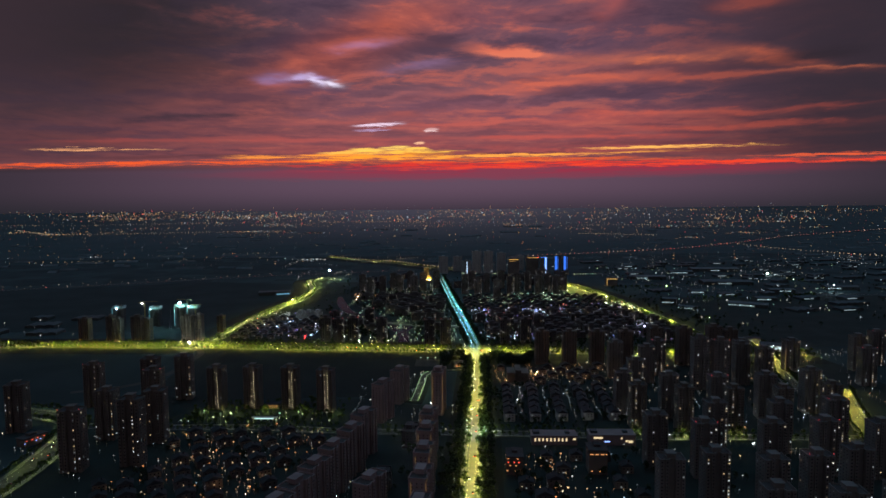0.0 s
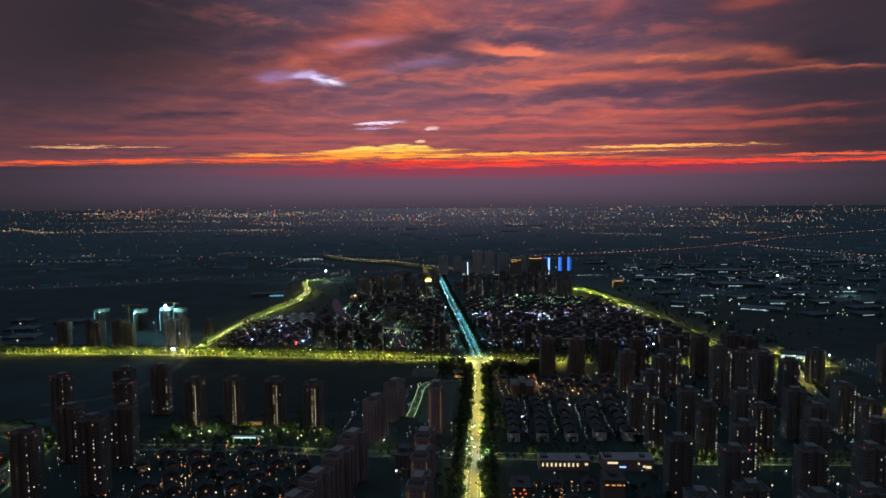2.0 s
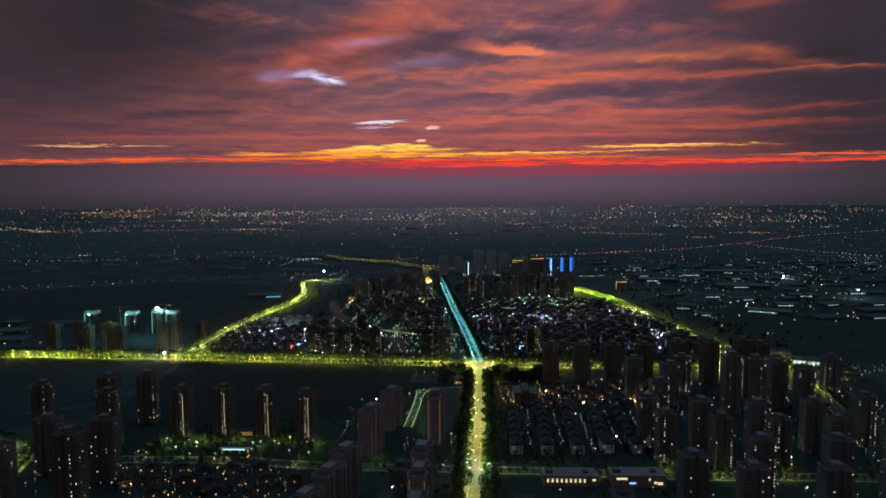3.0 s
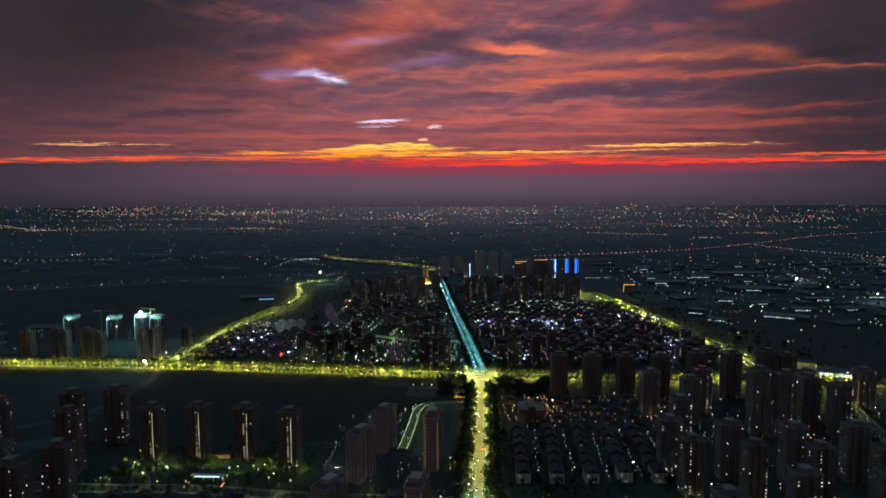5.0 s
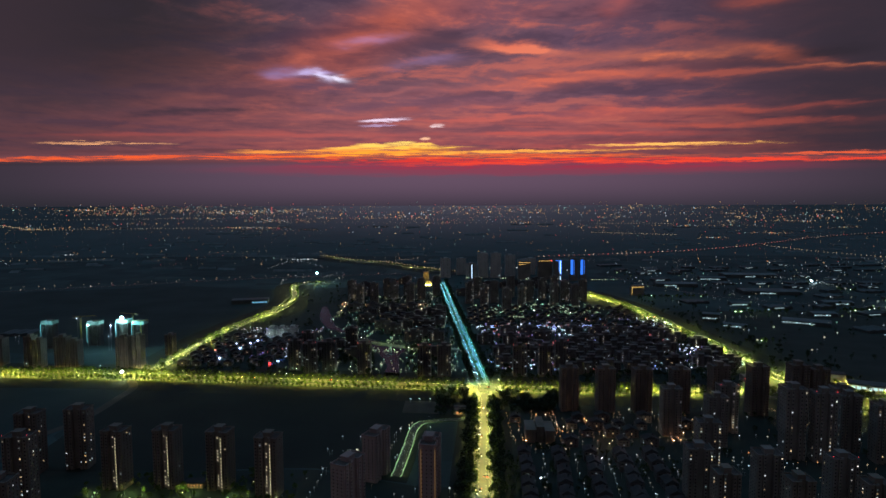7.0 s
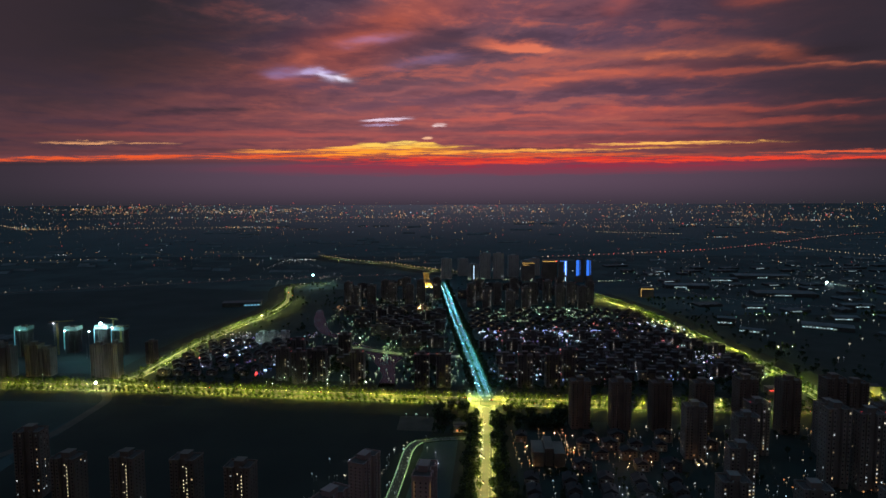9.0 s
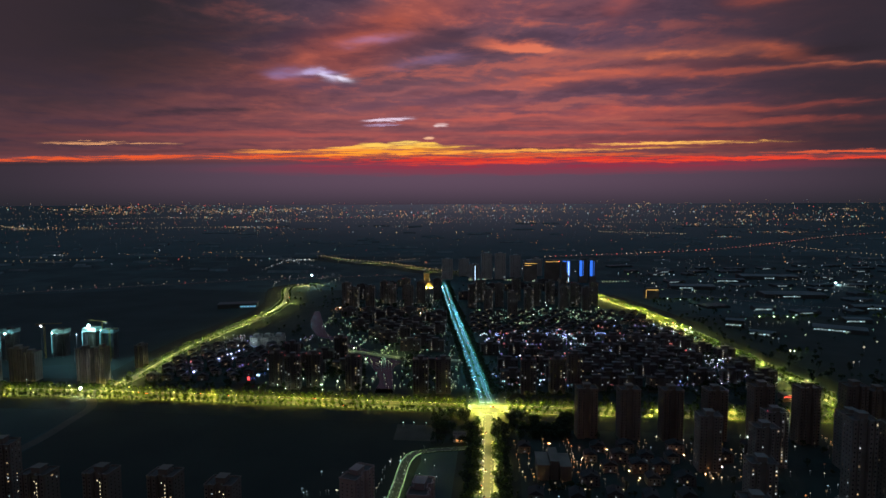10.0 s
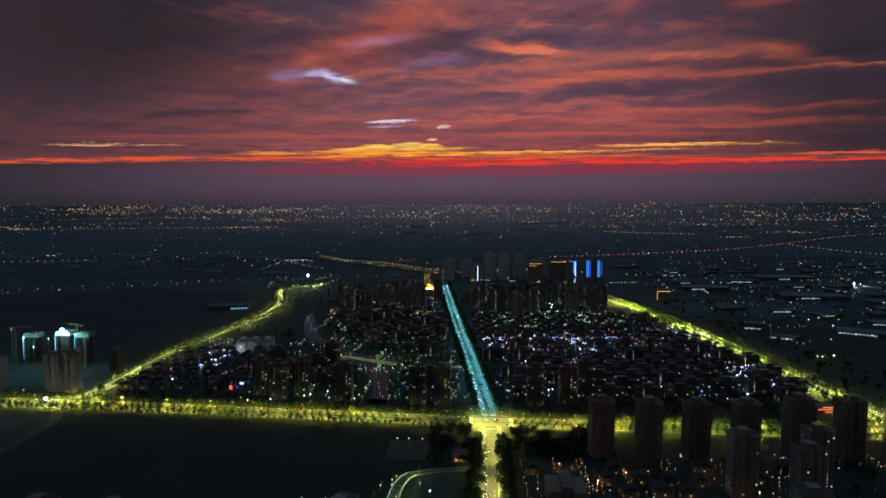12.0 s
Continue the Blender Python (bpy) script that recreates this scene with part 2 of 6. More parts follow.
for cu, cv, su, sv, slope, power, c in (
    (-0.100, 0.1235, 0.036, 0.0024, 0.03, 1.00, (236, 206, 228)),
    (-0.110, 0.1150, 0.026, 0.0018, 0.03, 0.80, (190, 160, 200)),
    (-0.016, 0.1135, 0.011, 0.0028, 0.02, 1.00, (252, 220, 222)),
    (-0.036, 0.0940, 0.008, 0.0028, 0.02, 0.90, (255, 190, 150)),
):
    sky = tint(sky, srgb(*c), line_of_light(cu, cv, su, sv, slope, power, 0.6))
# overhead the deck is a cool blue-green, and the east behind is already night
sky = tint(sky, srgb(66, 108, 134), wz.step(0.36, 0.62))
sky = tint(sky, srgb(66, 64, 72), wy.step(0.30, -0.15))
shine = wt.nodes.new("ShaderNodeBackground")
wt.links.new(sky, shine.inputs[0])
shine.inputs[1].default_value = 1.0
wt.links.new(shine.outputs[0], wt.nodes.new("ShaderNodeOutputWorld").inputs[0])

# ---- materials ----
def wire(name):
    m = bpy.data.materials.new(name)
    m.use_nodes = True
    return m, m.node_tree, m.node_tree.nodes["Principled BSDF"]


def surface(name, a, b, rough=0.85, big=0.05, small=1.2, bump=0.3, metal=0.0, dirt=0.35, each=0.0):
    """Two colours mixed at two scales, with fine relief; each: how far single pieces differ."""
    m, nt, bs = wire(name)
    tc = nt.nodes.new("ShaderNodeTexCoord")
    geo = nt.nodes.new("ShaderNodeNewGeometry")
    n1, n2 = nt.nodes.new("ShaderNodeTexNoise"), nt.nodes.new("ShaderNodeTexNoise")
    nt.links.new(geo.outputs["Position"], n1.inputs["Vector"])
    nt.links.new(tc.outputs["Object"], n2.inputs["Vector"])
    n1.inputs["Scale"].default_value, n1.inputs["Detail"].default_value = big, 6
    n2.inputs["Scale"].default_value, n2.inputs["Detail"].default_value = small, 5
    mix = nt.nodes.new("ShaderNodeMix")
    mix.data_type = "RGBA"
    mix.inputs[6].default_value, mix.inputs[7].default_value = (*a, 1), (*b, 1)
    sharpen = nt.nodes.new("ShaderNodeMapRange")
    sharpen.inputs[1].default_value, sharpen.inputs[2].default_value = 0.35, 0.65
    nt.links.new(n1.outputs[0], sharpen.inputs[0])
    nt.links.new(sharpen.outputs[0], mix.inputs[0])
    over = nt.nodes.new("ShaderNodeMix")
    over.data_type, over.blend_type = "RGBA", "MULTIPLY"
    over.inputs[0].default_value = dirt
    nt.links.new(mix.outputs[2], over.inputs[6])
    nt.links.new(n2.outputs[1], over.inputs[7])
    last = over.outputs[2]
    if each:
        info = nt.nodes.new("ShaderNodeObjectInfo")
        hsv = nt.nodes.new("ShaderNodeHueSaturation")
        span = nt.nodes.new("ShaderNodeMapRange")
        span.inputs[3].default_value, span.inputs[4].default_value = 1 - each, 1 + each
        nt.links.new(info.outputs["Random"], span.inputs[0])
        nt.links.new(span.outputs[0], hsv.inputs["Value"])
        nt.links.new(last, hsv.inputs["Color"])
        last = hsv.outputs[0]
    nt.links.new(last, bs.inputs["Base Color"])
    bs.inputs["Roughness"].default_value, bs.inputs["Metallic"].default_value = rough, metal
    if bump:
        bp = nt.nodes.new("ShaderNodeBump")
        bp.inputs["Strength"].default_value, bp.inputs["Distance"].default_value = bump, 0.1
        nt.links.new(n2.outputs[0], bp.inputs["Height"])
        nt.links.new(bp.outputs[0], bs.inputs["Normal"])
    return m


def glow(name, colour, strength, sampled=True):
    m, nt, bs = wire(name)
    bs.inputs["Base Color"].default_value = (0.3, 0.3, 0.3, 1)
    bs.inputs["Emission Color"].default_value = (*colour, 1)
    bs.inputs["Emission Strength"].default_value = strength
    if not sampled:
        m.cycles.emission_sampling = "NONE"
    return m


def glow_mixed(name, colours, low, high):
    """Lit things that differ in colour and strength from piece to piece."""
    m = glow(name, colours[0], 1.0, False)
    nt = m.node_tree
    bs = nt.nodes["Principled BSDF"]
    geo = nt.nodes.new("ShaderNodeNewGeometry")
    ramp = nt.nodes.new("ShaderNodeValToRGB")
    ramp.color_ramp.interpolation = "CONSTANT"
    for i, c in enumerate(colours):
        e = ramp.color_ramp.elements[i] if i < 2 else ramp.color_ramp.elements.new(i / len(colours))
        e.position, e.color = i / len(colours), (*c, 1)
    nt.links.new(geo.outputs["Random Per Island"], ramp.inputs[0])
    nt.links.new(ramp.outputs[0], bs.inputs["Emission Color"])
    mul = nt.nodes.new("ShaderNodeMath")
    mul.operation = "MULTIPLY"
    mul.inputs[1].default_value = 7.31
    fr = nt.nodes.new("ShaderNodeMath")
    fr.operation = "FRACT"
    span = nt.nodes.new("ShaderNodeMapRange")
    span.inputs[3].default_value, span.inputs[4].default_value = low, high
    nt.links.new(geo.outputs["Random Per Island"], mul.inputs[0])
    nt.links.new(mul.outputs[0], fr.inputs[0])
    skew = nt.nodes.new("ShaderNodeMath")
    skew.operation = "POWER"
    skew.inputs[1].default_value = 1.8
    nt.links.new(fr.outputs[0], skew.inputs[0])
    nt.links.new(skew.outputs[0], span.inputs[0])
    nt.links.new(span.outputs[0], bs.inputs["Emission Strength"])
    return m


def field_ground():
    """Dark soil and grass in a patchwork of plots."""
    m = surface("field_earth", (0.028, 0.058, 0.062), (0.050, 0.086, 0.090), 0.95, 0.008, 0.35, 0.4)
    nt = m.node_tree
    bs = nt.nodes["Principled BSDF"]
    src = bs.inputs["Base Color"].links[0].from_socket
    geo = nt.nodes.new("ShaderNodeNewGeometry")
    vor = nt.nodes.new("ShaderNodeTexVoronoi")
    vor.distance = "CHEBYCHEV"
    vor.inputs["Scale"].default_value = 0.009
    vor.inputs["Randomness"].default_value = 0.8
    nt.links.new(geo.outputs["Position"], vor.inputs["Vector"])
    bw = nt.nodes.new("ShaderNodeRGBToBW")
    nt.links.new(vor.outputs["Color"], bw.inputs[0])
    span = nt.nodes.new("ShaderNodeMapRange")
    span.inputs[1].default_value, span.inputs[2].default_value = 0.2, 0.8
    span.inputs[3].default_value, span.inputs[4].default_value = 0.75, 1.3
    nt.links.new(bw.outputs[0], span.inputs[0])
    hsv = nt.nodes.new("ShaderNodeHueSaturation")
    nt.links.new(src, hsv.inputs["Color"])
    nt.links.new(span.outputs[0], hsv.inputs["Value"])
    nt.links.new(hsv.outputs[0], bs.inputs["Base Color"])
    return m


def leaf_material(name, a, b):
    m = surface(name, a, b, 0.7, 0.15, 0.8, 0.0, dirt=0.5)
    nt = m.node_tree
    bs = nt.nodes["Principled BSDF"]
    src = bs.inputs["Base Color"].links[0].from_socket
    geo = nt.nodes.new("ShaderNodeNewGeometry")
    span = nt.nodes.new("ShaderNodeMapRange")
    span.inputs[3].default_value, span.inputs[4].default_value = 0.6, 1.5
    nt.links.new(geo.outputs["Random Per Island"], span.inputs[0])
    hsv = nt.nodes.new("ShaderNodeHueSaturation")
    nt.links.new(span.outputs[0], hsv.inputs["Value"])
    nt.links.new(src, hsv.inputs["Color"])
    nt.links.new(hsv.outputs[0], bs.inputs["Base Color"])
    thin = nt.nodes.new("ShaderNodeBsdfTranslucent")
    nt.links.new(hsv.outputs[0], thin.inputs[0])
    both = nt.nodes.new("ShaderNodeMixShader")
    both.inputs[0].default_value = 0.35
    out = nt.nodes["Material Output"]
    nt.links.new(bs.outputs[0], both.inputs[1])
    nt.links.new(thin.outputs[0], both.inputs[2])
    nt.links.new(both.outputs[0], out.inputs[0])
    return m


EARTH = field_ground()
# near-black colour makes these fields and road margins look unlit
FIELD = surface("dark_field_and_shade", (0.012, 0.020, 0.017), (0.022, 0.031, 0.025), 0.95, 0.012, 0.3, 0.4)
MEADOW = surface("dark_meadow", (0.018, 0.038, 0.038), (0.032, 0.056, 0.056), 0.95, 0.010, 0.3, 0.4)
PLOT = surface("garden_soil", (0.020, 0.034, 0.030), (0.036, 0.052, 0.046), 0.95, 0.02, 0.4, 0.4)
ASPHALT = surface("asphalt", (0.050, 0.050, 0.052), (0.085, 0.083, 0.080), 0.8, 0.06, 0.9, 0.2)
CONCRETE_ROAD = surface("pale_paving", (0.16, 0.155, 0.145), (0.24, 0.23, 0.21), 0.85, 0.08, 1.0, 0.2)
PAINT = surface("road_paint", (0.55, 0.55, 0.52), (0.7, 0.7, 0.66), 0.7, 0.3, 2.0, 0.1)
DIRT = surface("packed_dirt", (0.07, 0.06, 0.05), (0.11, 0.095, 0.08), 0.95, 0.05, 0.6, 0.4)
GRASS = surface("verge_grass", (0.030, 0.050, 0.018), (0.055, 0.080, 0.030), 0.95, 0.08, 1.0, 0.4)
BROWN = surface("brown_render", (0.20, 0.162, 0.142), (0.265, 0.212, 0.182), 0.9, 0.05, 0.5, 0.15, each=0.12)
TAN = surface("tan_render", (0.21, 0.18, 0.15), (0.29, 0.25, 0.21), 0.9, 0.05, 0.5, 0.15, each=0.10)
GREY = surface("grey_render", (0.22, 0.20, 0.185), (0.30, 0.275, 0.26), 0.9, 0.05, 0.5, 0.15, each=0.12)
FACADE = surface("dim_rendered_wall", (0.108, 0.098, 0.104), (0.165, 0.148, 0.152), 0.9, 0.05, 0.5, 0.15, each=0.25)
WHITE = surface("white_render", (0.60, 0.60, 0.60), (0.74, 0.73, 0.71), 0.85, 0.06, 0.6, 0.1)
RED_BROWN = surface("red_brown_tile", (0.38, 0.28, 0.275), (0.47, 0.355, 0.345), 0.85, 0.05, 0.5, 0.15, each=0.12)
ROOF_DARK = surface("dark_roof_tile", (0.026, 0.026, 0.032), (0.050, 0.048, 0.050), 0.8, 0.1, 1.5, 0.4, each=0.2)
ROOF_FLAT = surface("roof_screed", (0.088, 0.070, 0.070), (0.135, 0.112, 0.108), 0.9, 0.08, 0.8, 0.2)
TIN = surface("corrugated_tin", (0.056, 0.070, 0.076), (0.092, 0.106, 0.112), 0.6, 0.05, 0.7, 0.1, 0.0, each=0.25)
GLASS = surface("dark_window_glass", (0.02, 0.025, 0.03), (0.035, 0.04, 0.05), 0.12, 0.2, 0.5, 0.0)
STEEL = surface("galvanised_steel", (0.32, 0.33, 0.34), (0.42, 0.42, 0.42), 0.5, 0.5, 2.0, 0.1, 0.7)
CRANE_PAINT = surface("crane_yellow", (0.55, 0.40, 0.06), (0.62, 0.46, 0.10), 0.6, 0.5, 2.0, 0.1)
BARK = surface("bark", (0.06, 0.045, 0.03), (0.10, 0.075, 0.05), 0.95, 0.5, 3.0, 0.5)
# same foliage twice: lamp light and shade put into a lighter and darker green
LEAF = leaf_material("lit_tree_leaves", (0.075, 0.120, 0.024), (0.110, 0.150, 0.036))
LEAF_DARK = leaf_material("shaded_tree_leaves", (0.030, 0.050, 0.020), (0.050, 0.075, 0.030))
CAR_WHITE = surface("white_car_paint", (0.6, 0.6, 0.6), (0.66, 0.66, 0.66), 0.3, 0.5, 1.0, 0.0)
CAR_DARK = surface("dark_car_paint", (0.03, 0.03, 0.04), (0.05, 0.05, 0.06), 0.3, 0.5, 1.0, 0.0)
CAR_RED = surface("red_car_paint", (0.35, 0.03, 0.03), (0.42, 0.05, 0.04), 0.3, 0.5, 1.0, 0.0)
RUBBER = surface("tyre_rubber", (0.02, 0.02, 0.02), (0.035, 0.035, 0.035), 0.9, 0.5, 3.0, 0.1)
NET = surface("green_safety_net", (0.20, 0.30, 0.29), (0.30, 0.40, 0.38), 0.9, 0.1, 1.0, 0.1)

LAMP_YELLOW = glow("sodium_lens", (1.0, 0.87, 0.13), 3900.0)
LAMP_BRIGHT = glow("bright_sodium_lens", (0.96, 0.94, 0.22), 4000.0)
LAMP_WARM = glow("warm_lens", (1.0, 0.89, 0.22), 3200.0)
LAMP_CYAN = glow("cyan_lens", (0.20, 0.74, 1.0), 1900.0)
BULB_YELLOW = glow("yellow_diffuser", (1.0, 0.90, 0.45), 2.0, False)
BULB_CYAN = glow("cyan_diffuser", (0.60, 0.95, 1.0), 2.5, False)
LAMP_GREEN = glow("greenish_lens", (0.85, 1.0, 0.26), 300.0)
FLOOD_LENS = glow("white_street_lens", (0.75, 0.95, 1.0), 2000.0)
FLOOD_CYAN = glow("floodlight_lens", (0.48, 0.92, 1.0), 700.0)
FLOOD_WHITE = glow("white_floodlight_lens", (0.80, 0.97, 1.0), 400.0)
FLOOD_GOLD = glow("gold_floodlight_lens", (1.0, 0.60, 0.10), 300.0)
LED_BLUE = glow("blue_led_strip", (0.04, 0.20, 1.0), 0.9, False)
LED_CYAN = glow("pale_led_strip", (0.55, 0.75, 1.0), 1.6, False)
LED_GOLD = glow("gold_led_strip", (1.0, 0.55, 0.14), 1.0, False)
LED_RED = glow("red_sign_light", (1.0, 0.05, 0.05), 2.5, False)
LED_SITE = glow("cyan_site_strip", (0.25, 0.85, 1.0), 0.45, False)
BEACON = glow("red_beacon_lens", (1.0, 0.04, 0.05), 1.2, False)
PANE_WARM = glow("warm_lit_pane", (1.0, 0.80, 0.48), 1.3, False)
UPLIGHT = glow("garden_uplight_lens", (1.0, 0.98, 0.22), 260.0)
PANE_MIX = glow_mixed("lit_panes", ((1.0, 0.80, 0.52), (1.0, 0.92, 0.78), (0.85, 0.95, 1.0), (0.95, 0.97, 1.0), (1.0, 0.66, 0.34), (0.70, 0.95, 0.95)), 0.02, 0.9)
DOT_WARM = glow_mixed("warm_garden_lamps", ((1.0, 0.45, 0.16), (1.0, 0.62, 0.28), (1.0, 0.35, 0.10), (1.0, 0.80, 0.5)), 0.12, 1.25)
DOT_WHITE = glow_mixed("white_garden_lamps", ((0.80, 0.92, 1.0), (0.95, 0.95, 0.9), (0.6, 0.85, 1.0), (1.0, 0.85, 0.6)), 0.06, 0.95)
DOT_BLUE = glow_mixed("bluish_garden_lamps", ((0.28, 0.42, 1.0), (0.70, 0.72, 1.0), (0.40, 0.28, 1.0), (0.55, 0.92, 1.0), (1.0, 0.16, 0.16), (0.85, 0.90, 1.0)), 0.08, 1.25)
DOT_GREEN = glow_mixed("greenish_garden_lamps", ((0.65, 1.0, 0.45), (0.85, 1.0, 0.55), (0.45, 1.0, 0.75), (1.0, 1.0, 0.7)), 0.06, 1.0)
DOT_FAR = glow_mixed("far_town_lamps", ((1.0, 0.48, 0.14), (1.0, 0.62, 0.26), (1.0, 0.70, 0.34), (0.70, 0.85, 1.0), (1.0, 0.36, 0.12), (1.0, 0.52, 0.16),
                                         (0.5, 0.85, 0.75), (1.0, 0.10, 0.08), (1.0, 0.55, 0.20)), 0.05, 0.85)
DOT_FAR_ROW = glow_mixed("far_road_lamps", ((1.0, 0.68, 0.36), (1.0, 0.78, 0.46)), 0.30, 0.75)
DOT_FAR_RED = glow_mixed("far_tail_lights", ((1.0, 0.30, 0.18), (1.0, 0.7, 0.5), (1.0, 0.14, 0.10)), 0.2, 1.2)


# ---- mesh helpers ----
def box(bm, x0, x1, y0, y1, z0, z1):
    vs = [bm.verts.new(p) for p in ((x0, y0, z0), (x1, y0, z0), (x1, y1, z0), (x0, y1, z0), (x0, y0, z1), (x1, y0, z1), (x1, y1, z1), (x0, y1, z1))]
    for f in ((3, 2, 1, 0), (4, 5, 6, 7), (0, 1, 5, 4), (1, 2, 6, 5), (2, 3, 7, 6), (3, 0, 4, 7)):
        bm.faces.new([vs[i] for i in f])


def ring_tube(bm, a, b, ra, rb, sides=6, cap=True):
    """A tapered bar from a to b."""
    a, b = Vector(a), Vector(b)
    turn = (b - a).to_track_quat("Z", "Y")
    lo, hi = [], []
    for i in range(sides):
        w = 2 * math.pi * i / sides
        d = Vector((math.cos(w), math.sin(w), 0))
        lo.append(bm.verts.new(a + turn @ (d * ra)))
        hi.append(bm.verts.new(b + turn @ (d * rb)))
    for i in range(sides):
        j = (i + 1) % sides
        bm.faces.new((lo[i], lo[j], hi[j], hi[i]))
    if cap:
        bm.faces.new(hi)
        bm.faces.new(lo[::-1])


def mesh_of(name, bm, material):
    me = bpy.data.meshes.new(name)
    bm.to_mesh(me)
    bm.free()
    me.materials.append(material)
    return me


def part(name, bm, material, parent, label="", kind=""):
    ob = new(name, mesh_of(name, bm, material))
    ob.parent = parent
    return tagged(ob, label=label, kind=kind)


def thing(name, m, label, category, group="", kind=""):
    ob = new(name)
    ob.matrix_basis = m
    return tagged(ob, label, category, group, kind)


def joined(name, verts, faces, material, label, category, kind="stuff", parent=None):
    me = bpy.data.meshes.new(name)
    me.from_pydata(verts, [], faces)
    me.materials.append(material)
    ob = new(name, me)
    if parent:
        ob.parent = parent
        return tagged(ob, label=label, kind=kind)
    return tagged(ob, label, category, kind=kind)


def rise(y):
    """Land height: level near by, bent up towards the far edge as horizon."""
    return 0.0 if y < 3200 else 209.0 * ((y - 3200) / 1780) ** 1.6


def smooth(pts, step=12.0):
    """An even, rounded line through the points."""
    p = [Vector((x, y, 0)) for x, y in pts]
    p = [p[0] * 2 - p[1]] + p + [p[-1] * 2 - p[-2]]
    out = []
    for i in range(1, len(p) - 2):
        n = max(1, int((p[i + 1] - p[i]).length / step))
        for k in range(n):
            t = k / n
            out.append(0.5 * (2 * p[i] + (p[i + 1] - p[i - 1]) * t + (2 * p[i - 1] - 5 * p[i] + 4 * p[i + 1] - p[i + 2]) * t * t
                              + (3 * p[i] - p[i - 1] - 3 * p[i + 1] + p[i + 2]) * t ** 3))
    return out + [p[-2]]


def sideways(line):
    out = []
    for i in range(len(line)):
        d = line[min(i + 1, len(line) - 1)] - line[max(i - 1, 0)]
        out.append(Vector((d.y, -d.x, 0)).normalized())
    return out


def along(line, gap, start=0.0):
    """Places every gap metres along a line: point, side, heading."""
    left, out = start, []
    for a, b in zip(line, line[1:]):
        d = b - a
        s = left
        while s < d.length:
            w = d.normalized()
            out.append((a + w * s, Vector((w.y, -w.x, 0)), math.atan2(w.y, w.x)))
            s += gap
        left = s - d.length
    return out


def strip(bm, line, off0, off1, z0, z1):
    """A band of the road between two offsets, with edges down to z0."""
    side = sideways(line)
    rows = []
    for p, s in zip(line, side):
        g = Vector((0, 0, rise(p.y)))
        a, b = p + s * off0 + g, p + s * off1 + g
        rows.append([bm.verts.new(a + Vector((0, 0, z0))), bm.verts.new(a + Vector((0, 0, z1))), bm.verts.new(b + Vector((0, 0, z1))), bm.verts.new(b + Vector((0, 0, z0)))])
    for r, q in zip(rows, rows[1:]):
        for i in range(3):
            bm.faces.new((r[i], q[i], q[i + 1], r[i + 1]))

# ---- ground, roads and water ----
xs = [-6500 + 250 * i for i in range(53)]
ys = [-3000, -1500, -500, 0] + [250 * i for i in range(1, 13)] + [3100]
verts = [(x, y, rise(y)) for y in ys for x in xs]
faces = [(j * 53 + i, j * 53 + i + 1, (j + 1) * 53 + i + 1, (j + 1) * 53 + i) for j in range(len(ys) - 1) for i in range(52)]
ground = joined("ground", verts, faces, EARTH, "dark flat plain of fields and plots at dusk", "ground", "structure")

# beyond it the plain is a backdrop, its lilac dusk haze painted as emission
haze_land, hnt, hbs = wire("far_plain_painted_haze")
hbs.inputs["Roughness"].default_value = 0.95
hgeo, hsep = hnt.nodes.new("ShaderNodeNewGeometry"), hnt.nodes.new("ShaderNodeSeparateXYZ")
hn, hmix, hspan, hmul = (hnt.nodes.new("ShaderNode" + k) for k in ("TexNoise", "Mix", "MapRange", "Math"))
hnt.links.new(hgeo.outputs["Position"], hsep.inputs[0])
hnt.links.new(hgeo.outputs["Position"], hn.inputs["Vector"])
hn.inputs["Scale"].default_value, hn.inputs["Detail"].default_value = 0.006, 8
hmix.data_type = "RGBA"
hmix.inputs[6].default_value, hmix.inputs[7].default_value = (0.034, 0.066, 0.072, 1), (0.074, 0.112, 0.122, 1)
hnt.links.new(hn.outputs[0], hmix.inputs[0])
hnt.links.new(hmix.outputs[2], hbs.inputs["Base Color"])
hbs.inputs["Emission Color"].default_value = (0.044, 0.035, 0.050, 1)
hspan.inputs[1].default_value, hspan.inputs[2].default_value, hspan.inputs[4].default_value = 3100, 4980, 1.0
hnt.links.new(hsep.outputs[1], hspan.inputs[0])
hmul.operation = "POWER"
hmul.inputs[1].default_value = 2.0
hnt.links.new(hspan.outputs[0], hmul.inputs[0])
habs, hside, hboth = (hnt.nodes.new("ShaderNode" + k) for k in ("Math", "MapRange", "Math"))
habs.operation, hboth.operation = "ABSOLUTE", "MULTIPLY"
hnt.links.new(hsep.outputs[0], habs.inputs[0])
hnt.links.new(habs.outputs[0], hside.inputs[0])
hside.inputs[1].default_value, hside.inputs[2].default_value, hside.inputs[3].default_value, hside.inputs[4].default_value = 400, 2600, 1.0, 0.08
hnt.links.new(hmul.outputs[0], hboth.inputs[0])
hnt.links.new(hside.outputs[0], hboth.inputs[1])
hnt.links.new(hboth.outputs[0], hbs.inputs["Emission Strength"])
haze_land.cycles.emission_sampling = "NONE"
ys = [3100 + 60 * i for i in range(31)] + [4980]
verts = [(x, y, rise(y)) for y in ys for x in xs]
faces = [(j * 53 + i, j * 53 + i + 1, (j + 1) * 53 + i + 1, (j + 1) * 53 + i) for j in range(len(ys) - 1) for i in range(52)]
joined("backdrop_plain", verts, faces, haze_land, "far plain backdrop with painted lilac dusk haze", "backdrop", "structure")

ROADS = {}
FIELDS = []


